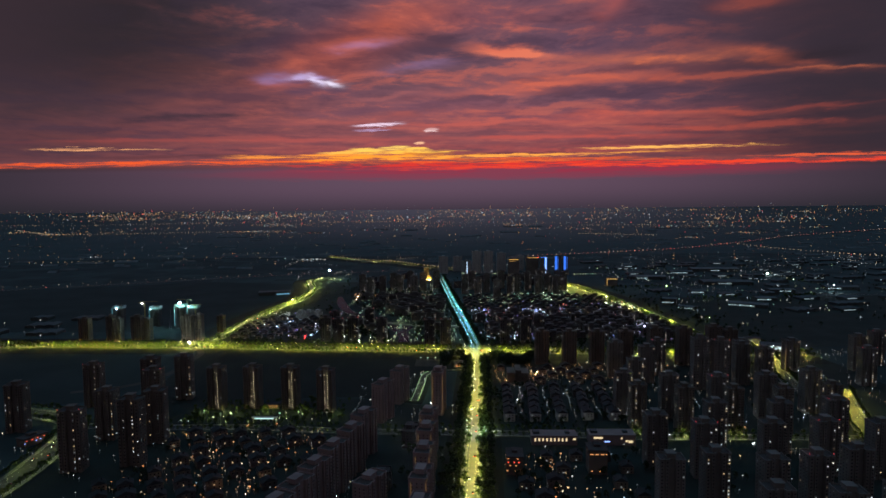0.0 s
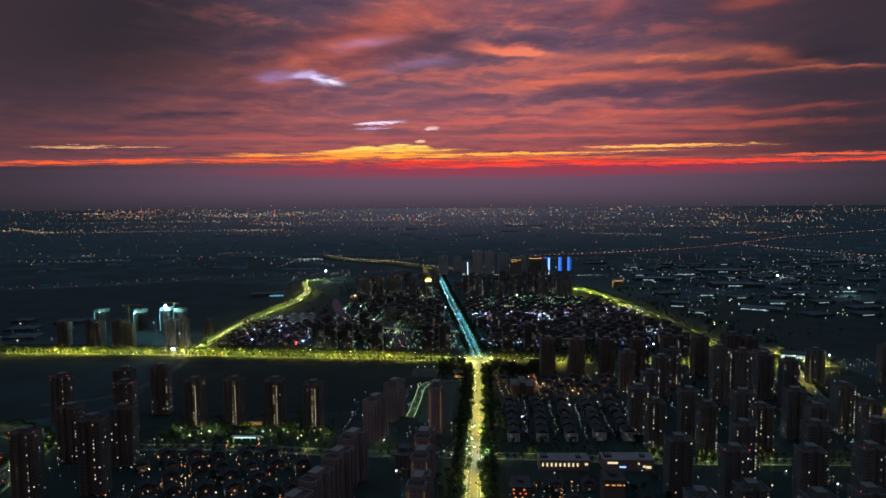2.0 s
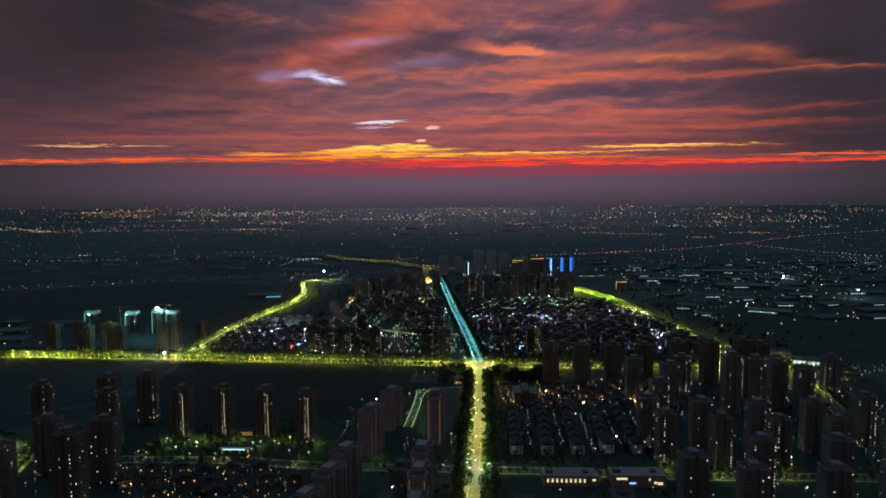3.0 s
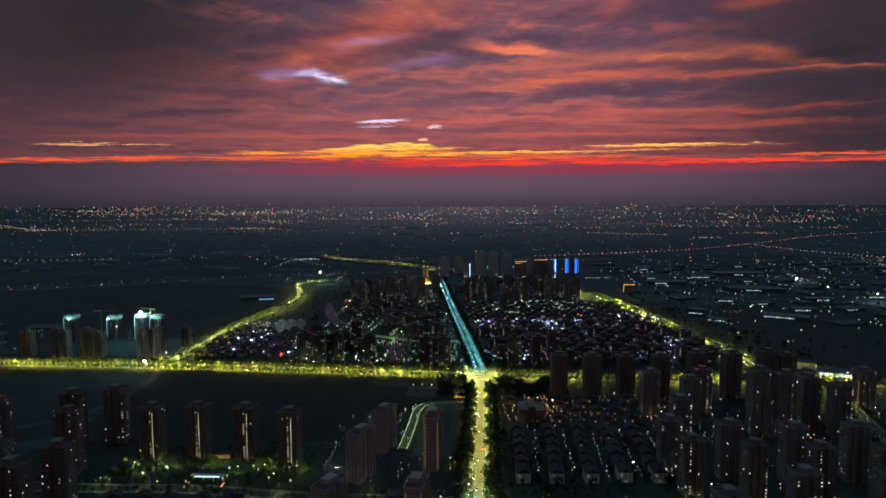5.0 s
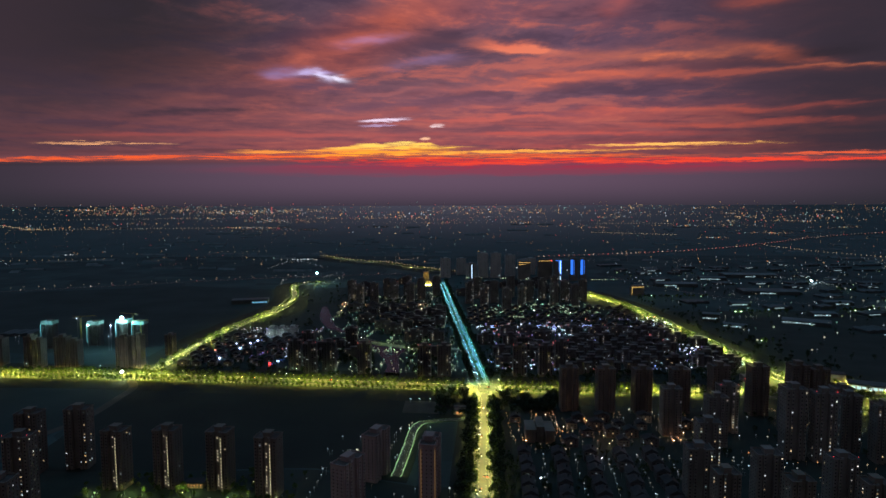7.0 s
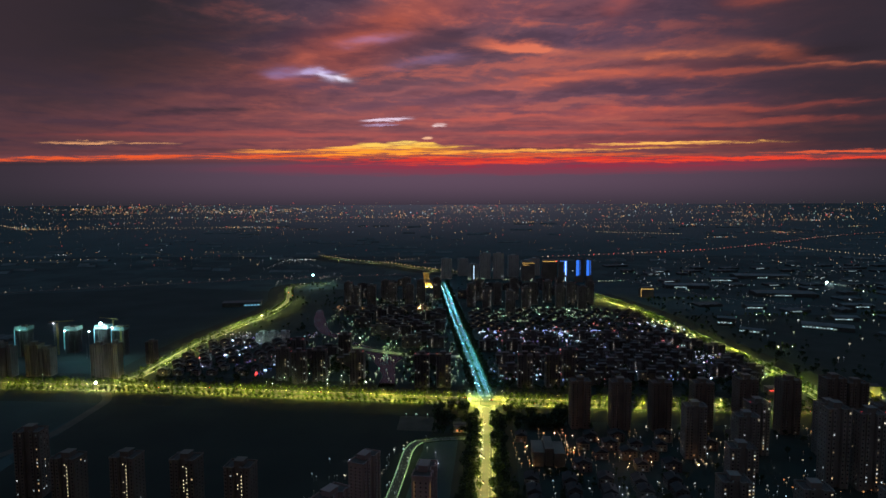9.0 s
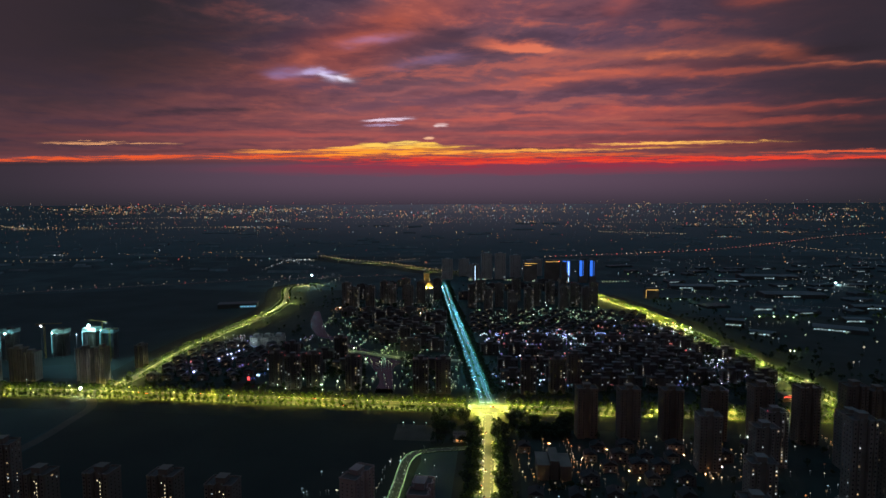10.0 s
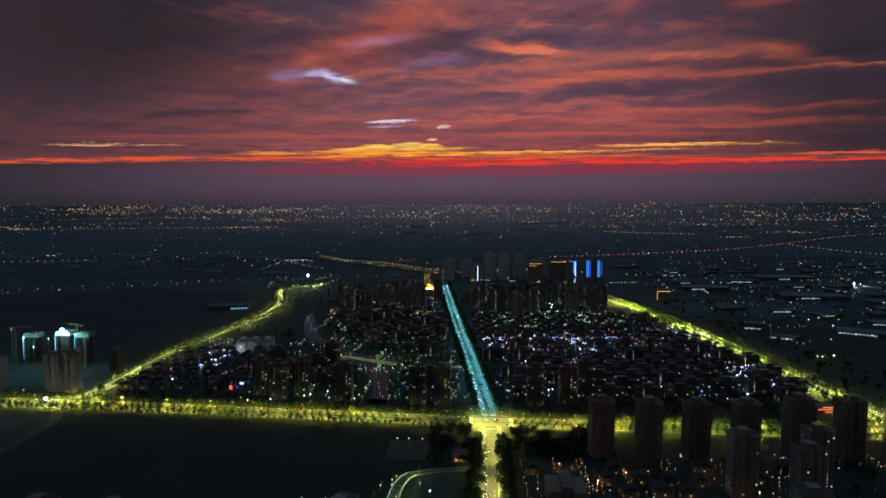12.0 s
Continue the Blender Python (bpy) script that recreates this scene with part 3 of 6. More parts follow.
def field(name, corners, material, label, rough=4.0):
    """A plot of its own surface, with an uneven edge, a hand above the plain."""
    bm = bmesh.new()
    pts = []
    for (ax, ay), (bx, by) in zip(corners, corners[1:] + corners[:1]):
        n = max(2, int(math.hypot(bx - ax, by - ay) / 25))
        pts += [(ax + (bx - ax) * k / n + rough * noise.noise((k * 0.7, ax * 0.11, 0.3)), ay + (by - ay) * k / n + rough * noise.noise((k * 0.7, ay * 0.11, 7.3))) for k in range(n)]
    FIELDS.append(name)
    top = [bm.verts.new((x, y, 0.03 + 0.006 * len(FIELDS))) for x, y in pts]
    bm.faces.new(top)
    return tagged(new(name, mesh_of(name, bm, material)), label, "ground", kind="structure")


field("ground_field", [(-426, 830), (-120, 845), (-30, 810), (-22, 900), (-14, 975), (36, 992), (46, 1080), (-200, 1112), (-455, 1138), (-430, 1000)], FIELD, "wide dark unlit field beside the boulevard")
field("ground_field_west", [(-1400, 820), (-560, 800), (-445, 860), (-445, 1120), (-500, 1142), (-1400, 1205)], MEADOW, "dark unlit fields west of the dirt track")
field("ground_field_north", [(-1500, 1330), (-480, 1300), (-470, 1400), (-452, 1560), (-424, 1726), (-428, 1890), (-470, 2050), (-800, 2140), (-1500, 1930)], MEADOW, "dark unlit fields beyond the building site", 12.0)
field("ground_quarter_south", [(-420, 380), (5, 380), (16, 560), (24, 700), (-120, 708), (-420, 732)], PLOT, "dark garden ground between villas and slabs")
field("ground_estate", [(-447, 752), (-110, 728), (-30, 722), (24, 718), (30, 800), (-22, 806), (-120, 842), (-440, 836)], PLOT, "dark garden ground round the lit towers")
field("ground_quarter_east", [(30, 380), (640, 380), (640, 1046), (84, 1090), (58, 960), (40, 730)], PLOT, "dark garden ground between terraces and towers")
field("ground_quarter_north", [(-432, 1200), (40, 1140), (30, 1340), (-20, 2100), (-380, 2100), (-420, 1900)], PLOT, "dark garden ground between apartment blocks")
field("ground_quarter_far", [(82, 1140), (484, 1110), (470, 1300), (380, 2000), (20, 2100), (30, 1800)], PLOT, "dark garden ground between low houses")
field("ground_court", [(-48, 1006), (-2, 1002), (-3, 1050), (-47, 1053)], DIRT, "pale empty sports court in the dark field", 1.0)
field("ground_factories", [(520, 1100), (1500, 1180), (1700, 1700), (520, 1700)], PLOT, "dark waste ground before the factories")


def road(name, pts, width, level, label, walk_width=3.0, surface_material=ASPHALT, median=0.0, marks=True, verge=None):
    line = smooth(pts)
    ROADS[name] = (line, width / 2 + walk_width)
    top = thing(name, pose(0, 0, 0), label, "road", kind="structure")
    bm = bmesh.new()
    strip(bm, line, -width / 2, width / 2, -0.2, 0.12 + level)
    part("carriageway", bm, surface_material, top)
    for s in (-1, 1):
        if walk_width:
            bm = bmesh.new()
            a, b = sorted((s * width / 2, s * (width / 2 + walk_width)))
            strip(bm, line, a, b, -0.2, 0.27 + level)
            part("pavement", bm, verge or CONCRETE_ROAD, top)
    if median:
        bm = bmesh.new()
        strip(bm, line, -median / 2, median / 2, 0.0, 0.30 + level)
        part("median", bm, GRASS, top)
    if marks:
        bm = bmesh.new()
        lanes = [o for o in (-width / 2 + 0.5, -width / 4, width / 4, width / 2 - 0.5)]
        for n, o in enumerate(lanes):
            if n in (0, 3):
                strip(bm, line, o - 0.12, o + 0.12, 0.0, 0.135 + level)
            else:
                for p, s, h in along(line, 9.0):
                    w = Vector((math.cos(h), math.sin(h), 0)) * 2
                    q = [p + s * (o - 0.1) - w, p + s * (o + 0.1) - w, p + s * (o + 0.1) + w, p + s * (o - 0.1) + w]
                    bm.faces.new([bm.verts.new(c + Vector((0, 0, 0.135 + level + rise(c.y)))) for c in q])
        part("lane_marks", bm, PAINT, top, kind="stuff")
    return top


road("road_boulevard", [(-1500, 1228), (-850, 1186), (-482, 1166), (-194, 1135), (60, 1106), (214, 1094), (359, 1082), (505, 1070), (640, 1058)], 30, 0.0,
     "wide tree-lined boulevard under yellow street lamps", 5.0, median=3.0, verge=GRASS)
road("road_avenue_south", [(8, 330), (15, 440), (23, 550), (36, 720), (44, 849), (52, 960), (60, 1092)], 14, 0.04, "straight avenue lit yellow between dark trees", 4.0)
road("road_avenue_north", [(60, 1120), (46, 1349), (24, 1659), (3, 1990), (-12, 2220)], 16, 0.04, "straight avenue lit cyan by cold street lamps", 4.0, median=2.4, verge=GRASS)
road("road_west", [(-462, 1178), (-448, 1250), (-446, 1400), (-428, 1560), (-398, 1726), (-402, 1890), (-445, 2060), (-452, 2160), (-370, 2215)], 16, 0.08,
     "curving road lit yellow beside dark fields", 1.5, verge=GRASS)
road("road_east", [(395, 1990), (447, 1764), (466, 1600), (478, 1450), (492, 1310), (501, 1190), (506, 1088)], 19, 0.08, "straight tree-lined road lit yellow-green", 2.0, median=2.0, verge=GRASS)
road("road_side_east", [(590, 1160), (556, 1044), (513, 911), (500, 850)], 18, 0.08, "tree-lined side road lit yellow among towers", 3.0)
road("road_far_east", [(562, 862), (540, 815), (488, 700), (465, 620)], 18, 0.08, "tree-lined road lit yellow-green among towers", 3.0)
road("road_cross_west", [(-452, 744), (-333, 736), (-230, 733), (-118, 718), (24, 708)], 13, 0.08, "quiet cross street before lit residential towers", 3.0)
road("road_cross_east", [(48, 706), (100, 703), (234, 690), (361, 686), (470, 680)], 13, 0.08, "cross street behind low shops", 3.0)
road("road_bend", [(42, 985), (22, 982), (0, 979), (-20, 972), (-30, 950), (-34, 900), (-39, 842), (-41, 826)], 9, 0.12, "small curved road with green-lit edges", 1.0, verge=GRASS)
road("road_near_west", [(-452, 400), (-430, 520), (-426, 590), (-433, 660), (-447, 730), (-480, 770), (-560, 800)], 24, 0.04, "wide road lit dim yellow with parked traffic", 4.0)
road("road_bridge", [(-160, 1392), (-138, 1384), (-61, 1344), (16, 1332), (34, 1330)], 11, 0.9, "low lit bridge road across the river", 2.0, CONCRETE_ROAD)
road("road_highway_west", [(-2600, 1560), (-1416, 1975), (-699, 2287), (-421, 2373), (-150, 2440)], 18, 0.3, "far highway across dark fields", 0.0)
road("road_highway_east", [(420, 3040), (891, 3210), (1313, 3370), (1706, 3580), (2154, 3820), (2655, 3975), (3300, 4200)], 22, 0.3, "far highway busy with traffic lights", 0.0)
road("road_far_yellow", [(-560, 3060), (-400, 2880), (-214, 2738), (-129, 2630), (-14, 2494), (60, 2440)], 14, 0.3, "far curving road under yellow lamps", 2.0)
road("road_dirt", [(-462, 1146), (-440, 1110), (-437, 1060), (-436, 1000), (-447, 952), (-474, 910), (-540, 880)], 12, 0.0, "unlit dirt track beside a dark field", 0.0, DIRT, marks=False)
road("road_works", [(560, 2350), (640, 2100), (760, 1900), (980, 1780), (1500, 1650)], 10, 0.1, "unlit works road among factory sheds", 0.0)

apron = thing("road_crossing", pose(0, 0, 0), "wide asphalt crossing under bright yellow lamps", "road", kind="structure")
bm = bmesh.new()
bm.faces.new([bm.verts.new((60 + r * math.cos(w), 1106 + r * math.sin(w), 0.175)) for w, r in ((k * math.pi / 8, 19 + 12 * (k % 4 == 2) * 0 + 9 * abs(math.sin(2 * k * math.pi / 8))) for k in range(16))])
part("carriageway", bm, ASPHALT, apron)

bm = bmesh.new()
left = [(41 + 7.5 * (1 - (1 - k / 8) ** 2) ** 0.5, 1090 - 6.5 * k) for k in range(9)]
right = [(79.5 - 12.0 * (1 - (1 - k / 8) ** 2) ** 0.5, 1090 - 6.5 * k) for k in range(9)]
bm.faces.new([bm.verts.new((x, y, 0.165)) for x, y in left + right[::-1]])
bmesh.ops.recalc_face_normals(bm, faces=bm.faces)
part("carriageway", bm, ASPHALT, apron)

# near-black strips beside the lit roads stand in for shade past the lamps
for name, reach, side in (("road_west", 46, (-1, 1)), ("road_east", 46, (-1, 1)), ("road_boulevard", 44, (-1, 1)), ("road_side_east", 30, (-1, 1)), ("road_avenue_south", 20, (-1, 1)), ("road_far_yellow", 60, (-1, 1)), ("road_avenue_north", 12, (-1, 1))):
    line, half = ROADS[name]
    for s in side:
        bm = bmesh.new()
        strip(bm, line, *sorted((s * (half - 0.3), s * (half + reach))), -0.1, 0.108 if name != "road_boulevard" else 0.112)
        tagged(new("ground_margin", mesh_of("ground_margin", bm, FIELD)), "near-black strip painted as shade beside a lit road", "ground", kind="structure")

# lit kerbs of the small bend
KERB_GREEN = glow("green_kerb_light", (0.60, 1.0, 0.50), 0.6, False)
for s in (-1, 1):
    bm = bmesh.new()
    strip(bm, [p for p in ROADS["road_bend"][0] if p.x < -8], s * 4.9 - 0.2, s * 4.9 + 0.2, 0.2, 0.6)
    part("kerb_light", bm, KERB_GREEN, bpy.data.objects["road_bend"], "glowing green kerb line")

# zebra bars at the great crossing
bm = bmesh.new()
for cx, cy, turned in ((60, 1086, 0), (60, 1128, 0), (38, 1108, 1), (83, 1104, 1)):
    for k in range(-6, 7):
        x0, y0 = (cx + k * 1.6, cy) if not turned else (cx, cy + k * 1.9)
        a, b = (0.4, 2.0) if not turned else (2.0, 0.45)
        bm.faces.new([bm.verts.new((x0 + sx * a, y0 + sy * b, 0.20)) for sx, sy in ((-1, -1), (1, -1), (1, 1), (-1, 1))])
crossing = tagged(new("zebra_crossing", mesh_of("zebra_crossing", bm, PAINT)), "white zebra bars on the wide crossing", "road marking", kind="structure")

water_mat, wnt, wbs = wire("river_water")
wbs.inputs["Base Color"].default_value = (0.014, 0.020, 0.024, 1)
wbs.inputs["Roughness"].default_value = 0.6
sheen = wnt.nodes.new("ShaderNodeBsdfGlossy")
sheen.inputs["Color"].default_value = (0.11, 0.17, 0.21, 1)
sheen.inputs["Roughness"].default_value = 0.22
wn, wb = wnt.nodes.new("ShaderNodeTexNoise"), wnt.nodes.new("ShaderNodeBump")
wn.inputs["Scale"].default_value = 60
wb.inputs["Strength"].default_value, wb.inputs["Distance"].default_value = 0.03, 0.05
wnt.links.new(wn.outputs[0], wb.inputs["Height"])
wnt.links.new(wb.outputs[0], sheen.inputs["Normal"])
wet = wnt.nodes.new("ShaderNodeMixShader")
wet.inputs[0].default_value = 0.75
wnt.links.new(wbs.outputs[0], wet.inputs[1])
wnt.links.new(sheen.outputs[0], wet.inputs[2])
wnt.links.new(wet.outputs[0], wnt.nodes["Material Output"].inputs[0])


def river(pts, widths, name, label):
    line = smooth(pts, 15)
    side = sideways(line)
    bm = bmesh.new()
    rows = []
    for i, (p, s) in enumerate(zip(line, side)):
        f = i / (len(line) - 1) * (len(widths) - 1)
        k = min(int(f), len(widths) - 2)
        w = widths[k] + (widths[k + 1] - widths[k]) * (f - k) + 4 * noise.noise(p * 0.02)
        rows.append([bm.verts.new(p + s * o * w / 2 + Vector((0, 0, 0.06))) for o in (-1, 0, 1)])
    for r, q in zip(rows, rows[1:]):
        for i in range(2):
            bm.faces.new((r[i], q[i], q[i + 1], r[i + 1]))
    ROADS[name] = (line, max(widths) / 2)
    return tagged(new(name, mesh_of(name, bm, water_mat)), label, "water", kind="structure")


def water_body(name, left, right, label):
    """Still water between two banks."""
    half = max(abs(a[0] - b[0]) for a, b in zip(left, right)) / 2
    ROADS[name] = (smooth([((a[0] + b[0]) / 2, (a[1] + b[1]) / 2) for a, b in zip(left, right)], 15), half * 0.8)
    l, r = smooth(left, 8), smooth(right, 8)
    bm = bmesh.new()
    rows = []
    for k in range(61):
        pair = [side[round(k / 60 * (len(side) - 1))] for side in (l, r)]
        rows.append([bm.verts.new(p + Vector((2.0 * noise.noise(p * 0.05), 2.0 * noise.noise(p * 0.05 + Vector((9, 0, 0))), 0.112))) for p in pair])
    for a, b in zip(rows, rows[1:]):
        bm.faces.new((a[0], b[0], b[1], a[1]))
    return tagged(new(name, mesh_of(name, bm, water_mat)), label, "water", kind="structure")


water_body("water_river", [(-302, 1770), (-284, 1650), (-262, 1570), (-238, 1512), (-168, 1430), (-140, 1386), (-110, 1302), (-90, 1231), (-88, 1165)],
           [(-290, 1770), (-258, 1650), (-234, 1560), (-206, 1500), (-128, 1400), (-68, 1338), (-74, 1290), (-70, 1231), (-64, 1165)],
           "still river water mirroring the purple dusk sky")
river([(130, 560), (146, 540), (150, 500), (140, 450)], (10, 26, 24, 12), "water_pond", "small dark garden pond with lamp glints")

# ---- trees ----
def crown_mesh(seed, r, h, base, count, leaf):
    """Clumps of leaves on an uneven shell."""
    rr = random.Random(seed)
    vs, fs = [], []
    lumps = [(rr.uniform(-0.5, 0.5) * r, rr.uniform(-0.5, 0.5) * r, base + h * rr.uniform(0.25, 0.8), r * rr.uniform(0.45, 0.7)) for _ in range(6)]
    for i in range(count):
        cx, cy, cz, cr = lumps[i % 6]
        d = Vector((rr.gauss(0, 1), rr.gauss(0, 1), rr.gauss(0.25, 1))).normalized() * cr * rr.uniform(0.7, 1.05)
        c = Vector((cx, cy, cz)) + Vector((d.x, d.y, d.z * h / r * 0.55))
        q = Euler((rr.uniform(-0.9, 0.9), rr.uniform(-0.9, 0.9), rr.uniform(0, 6.28))).to_matrix()
        s = leaf * rr.uniform(0.6, 1.25)
        n = len(vs)
        for px, py, pz in ((-s, -0.5 * s, 0), (0.2 * s, -s, 0.25 * s), (s, 0.3 * s, 0), (-0.1 * s, s, 0.2 * s)):
            vs.append(tuple(c + q @ Vector((px, py, pz))))
        fs.append((n, n + 1, n + 2, n + 3))
    return vs, fs


def trunk_bm(seed, h):
    rr = random.Random(seed)
    bm = bmesh.new()
    ring_tube(bm, (0, 0, -0.2), (0.1, 0.05, h * 0.55), 0.22, 0.13)
    for k in range(4):
        w = k * 1.6 + rr.uniform(-0.4, 0.4)
        ring_tube(bm, (0.08, 0.04, h * rr.uniform(0.35, 0.55)), (math.cos(w) * h * 0.22, math.sin(w) * h * 0.22, h * rr.uniform(0.7, 0.85)), 0.09, 0.03, 5)
    return bm


TREE_SHAPES = [crown_mesh(11, 3.0, 5.5, 2.6, 120, 0.60), crown_mesh(12, 3.5, 6.2, 2.8, 130, 0.65), crown_mesh(13, 2.6, 5.0, 2.4, 110, 0.55), crown_mesh(14, 4.2, 7.5, 3.0, 150, 0.75)]
street_protos = []
for k, (vs, fs) in enumerate(TREE_SHAPES[:3]):
    t = thing("street_tree", pose(0, -900, 0), "leafy street tree glowing in lamp light", "tree", "trees along the roads")
    part("trunk", trunk_bm(k, 6.5), BARK, t)
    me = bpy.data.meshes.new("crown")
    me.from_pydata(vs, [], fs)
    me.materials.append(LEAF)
    c = new("crown", me)
    c.parent = t
    street_protos.append(t)


def forest(name, places, material, label, light=False):
    """Many trees as one stuff: places are x, y, scale."""
    vs, fs = [], []
    rr = random.Random(len(places))
    for x, y, s in places:
        cv, cf = TREE_SHAPES[rr.randrange(4)]
        w = rr.uniform(0, 6.28)
        c, n = math.cos(w), math.sin(w)
        base = len(vs)
        g = rise(y)
        keep = cf[::2] if light else cf
        vs.extend((x + (a * c - b * n) * s, y + (a * n + b * c) * s, g + z * s) for a, b, z in cv)
        fs.extend(tuple(base + i for i in f) for f in keep)
        base = len(vs)
        vs.extend(((x - 0.2, y - 0.2, g), (x + 0.2, y - 0.2, g), (x, y + 0.25, g), (x, y, g + 5 * s)))
        fs.extend(((base, base + 1, base + 3), (base + 1, base + 2, base + 3), (base + 2, base, base + 3)))
    return joined(name, vs, fs, material, label, "trees")


tree_rng = random.Random(5)
near_places, far_places = [], []


def tree_row(name, gap, offsets, size=(0.7, 1.0), skip=0.08, span=None, single=False):
    line = ROADS[name][0]
    for o in offsets:
        for p, s, h in along(line, gap, tree_rng.uniform(0, gap)):
            if tree_rng.random() < skip:
                continue
            q = p + s * (o + tree_rng.uniform(-0.8, 0.8))
            if span and not span(q.x, q.y):
                continue
            (near_places if single else far_places).append((q.x, q.y, tree_rng.uniform(*size)))


clear_cross = lambda x, y: (abs(x - 60) > 24 or abs(y - 1106) > 30) and (abs(x - 59) > 18 or not 1050 < y < 1106)
near_stretch = lambda x, y: -330 < x < 45 or 80 < x < 330
tree_row("road_boulevard", 9, (-17.5, -8.5, 8.5, 17.5), span=lambda x, y: clear_cross(x, y) and near_stretch(x, y), single=True, skip=0.12)
tree_row("road_boulevard", 8, (-17.5, -8.5, 8.5, 17.5), span=lambda x, y: clear_cross(x, y) and not near_stretch(x, y))
tree_row("road_avenue_south", 10, (-7.2, 7.2), (0.9, 1.45), span=clear_cross, skip=0.35)
tree_row("road_avenue_north", 11, (0,), (0.5, 0.75), span=clear_cross, skip=0.3)
tree_row("road_avenue_south", 8, (-12.5, 12.5), (1.1, 1.6), span=clear_cross)
tree_row("road_avenue_north", 8, (-11.4, 11.4), (0.6, 0.9), span=clear_cross)
tree_row("road_west", 9, (-9.6, 9.6), (0.5, 0.9), span=lambda x, y: y > 1195)
tree_row("road_east", 9, (-11.4, -6.0, 6.0, 11.4), (0.5, 0.9), span=lambda x, y: y > 1105)
for n in ("road_side_east", "road_far_east"):
    tree_row(n, 7, (-11, 11), (0.7, 1.0))
for n in ("road_cross_west", "road_cross_east"):
    tree_row(n, 8, (-8.5, 8.5), (0.7, 1.0))
tree_row("road_near_west", 8, (-15, 15), (0.8, 1.1))
tree_row("road_far_yellow", 12, (-10, 10), (0.9, 1.3))
near_places = near_places[:300]
for i, (x, y, s) in enumerate(near_places):
    p = street_protos[i % 3]
    m = pose(x, y, 0, 0, 0, tree_rng.uniform(0, 360))
    t = copy_thing(p, m)
    t.scale = (s, s, s * tree_rng.uniform(0.9, 1.1))
for p in street_protos:
    for o in (*p.children_recursive, p):
        bpy.data.objects.remove(o)
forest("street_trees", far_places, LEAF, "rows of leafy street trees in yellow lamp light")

# ---- street lamps ----
def lamp_pieces(height):
    pole, arm, head, lens = (bmesh.new() for _ in range(4))
    ring_tube(pole, (0, 0, 0), (0, 0, 0.5), 0.22, 0.2)
    ring_tube(pole, (0, 0, 0.5), (0, 0, height), 0.11, 0.07)
    ring_tube(arm, (0, 0, height - 0.4), (1.8, 0, height + 0.3), 0.06, 0.05)
    box(head, 1.4, 2.7, -0.42, 0.42, height + 0.20, height + 0.40)
    lens.faces.new([lens.verts.new(p) for p in ((1.5, 0.38, height + 0.19), (2.6, 0.38, height + 0.19), (2.6, -0.38, height + 0.19), (1.5, -0.38, height + 0.19))])
    return pole, arm, head, lens


def lamp_proto(label, lens, height=10.0, bulb=None):
    t = thing("street_lamp", pose(0, -900, 0), label, "street lamp", "street lamps along the roads")
    pole, arm, head, glass = lamp_pieces(height)
    part("pole", pole, STEEL, t)
    part("arm", arm, STEEL, t)
    part("lens", glass, lens, part("head", head, STEEL, t), "glowing lens")
    if bulb:
        bm = bmesh.new()
        box(bm, 1.6, 2.5, -0.60, -0.50, height - 0.05, height + 0.42)
        part("diffuser", bm, bulb, t, "pale glowing diffuser")
    return t


def lamp_spots(name, gap, offsets, span=None):
    out = []
    for k, o in enumerate(offsets):
        for p, s, h in along(ROADS[name][0], gap, gap * (0.25 + 0.5 * (k % 2))):
            q = p + s * o
            if not span or span(q.x, q.y):
                out.append((q.x, q.y, h + (math.pi / 2 if o > 0 else -math.pi / 2)))
    return out


def lamp_row(proto, *row):
    for x, y, w in lamp_spots(*row):
        copy_thing(proto, pose(x, y, rise(y), 0, 0, math.degrees(w)))


def lamp_stuff(name, rows, lens, label, height=10.0):
    """The lamps of farther roads, joined."""
    for what, material, pick in (("", STEEL, (0, 1, 2)), ("_lenses", lens, (3,))):
        pieces = lamp_pieces(height)
        vs, fs = [], []
        for row in rows:
            for x, y, w in lamp_spots(*row):
                m = pose(x, y, rise(y), 0, 0, math.degrees(w))
                for k in pick:
                    n = len(vs)
                    pieces[k].verts.index_update()
                    vs.extend(tuple(m @ q.co) for q in pieces[k].verts)
                    fs.extend(tuple(n + q.index for q in f.verts) for f in pieces[k].faces)
        joined(name + what, vs, fs, material, label, "street lamps")
        for b in pieces:
            b.free()


yellow = lamp_proto("tall steel street lamp with yellow light", LAMP_YELLOW, 7.4, BULB_YELLOW)
warm = lamp_proto("tall steel street lamp with warm yellow light", LAMP_WARM, 9.0, BULB_YELLOW)
cyan = lamp_proto("tall steel street lamp with cyan light", LAMP_CYAN, 8.0, BULB_CYAN)
white = lamp_proto("tall steel street lamp with cold white light", FLOOD_LENS, 11.0, BULB_CYAN)
green = lamp_proto("short street lamp with greenish light", LAMP_GREEN, 7.0)
lamp_row(yellow, "road_boulevard", 29, (-10.5, 10.5), lambda x, y: -620 < x < 560)
lamp_row(warm, "road_avenue_south", 44, (-7.6, 7.6), lambda x, y: y > 420)
lamp_row(cyan, "road_avenue_north", 30, (-8.6, 8.6))
lamp_row(green, "road_bend", 46, (-5.2,))
for x, y, w in ((24, 698, 45), (48, 696, 135), (26, 722, -45), (50, 718, -135)):
    copy_thing(white, pose(x, y, 0, 0, 0, w))
for x, y, w in ((38, 1084, 60), (82, 1084, 120), (38, 1130, -60), (84, 1128, -120), (46, 1092, 60), (74, 1120, -120), (-476, 1150, 60), (-448, 1148, 120), (-470, 1186, -60), (-440, 1190, -120)):
    copy_thing(yellow, pose(x, y, 0, 0, 0, w))
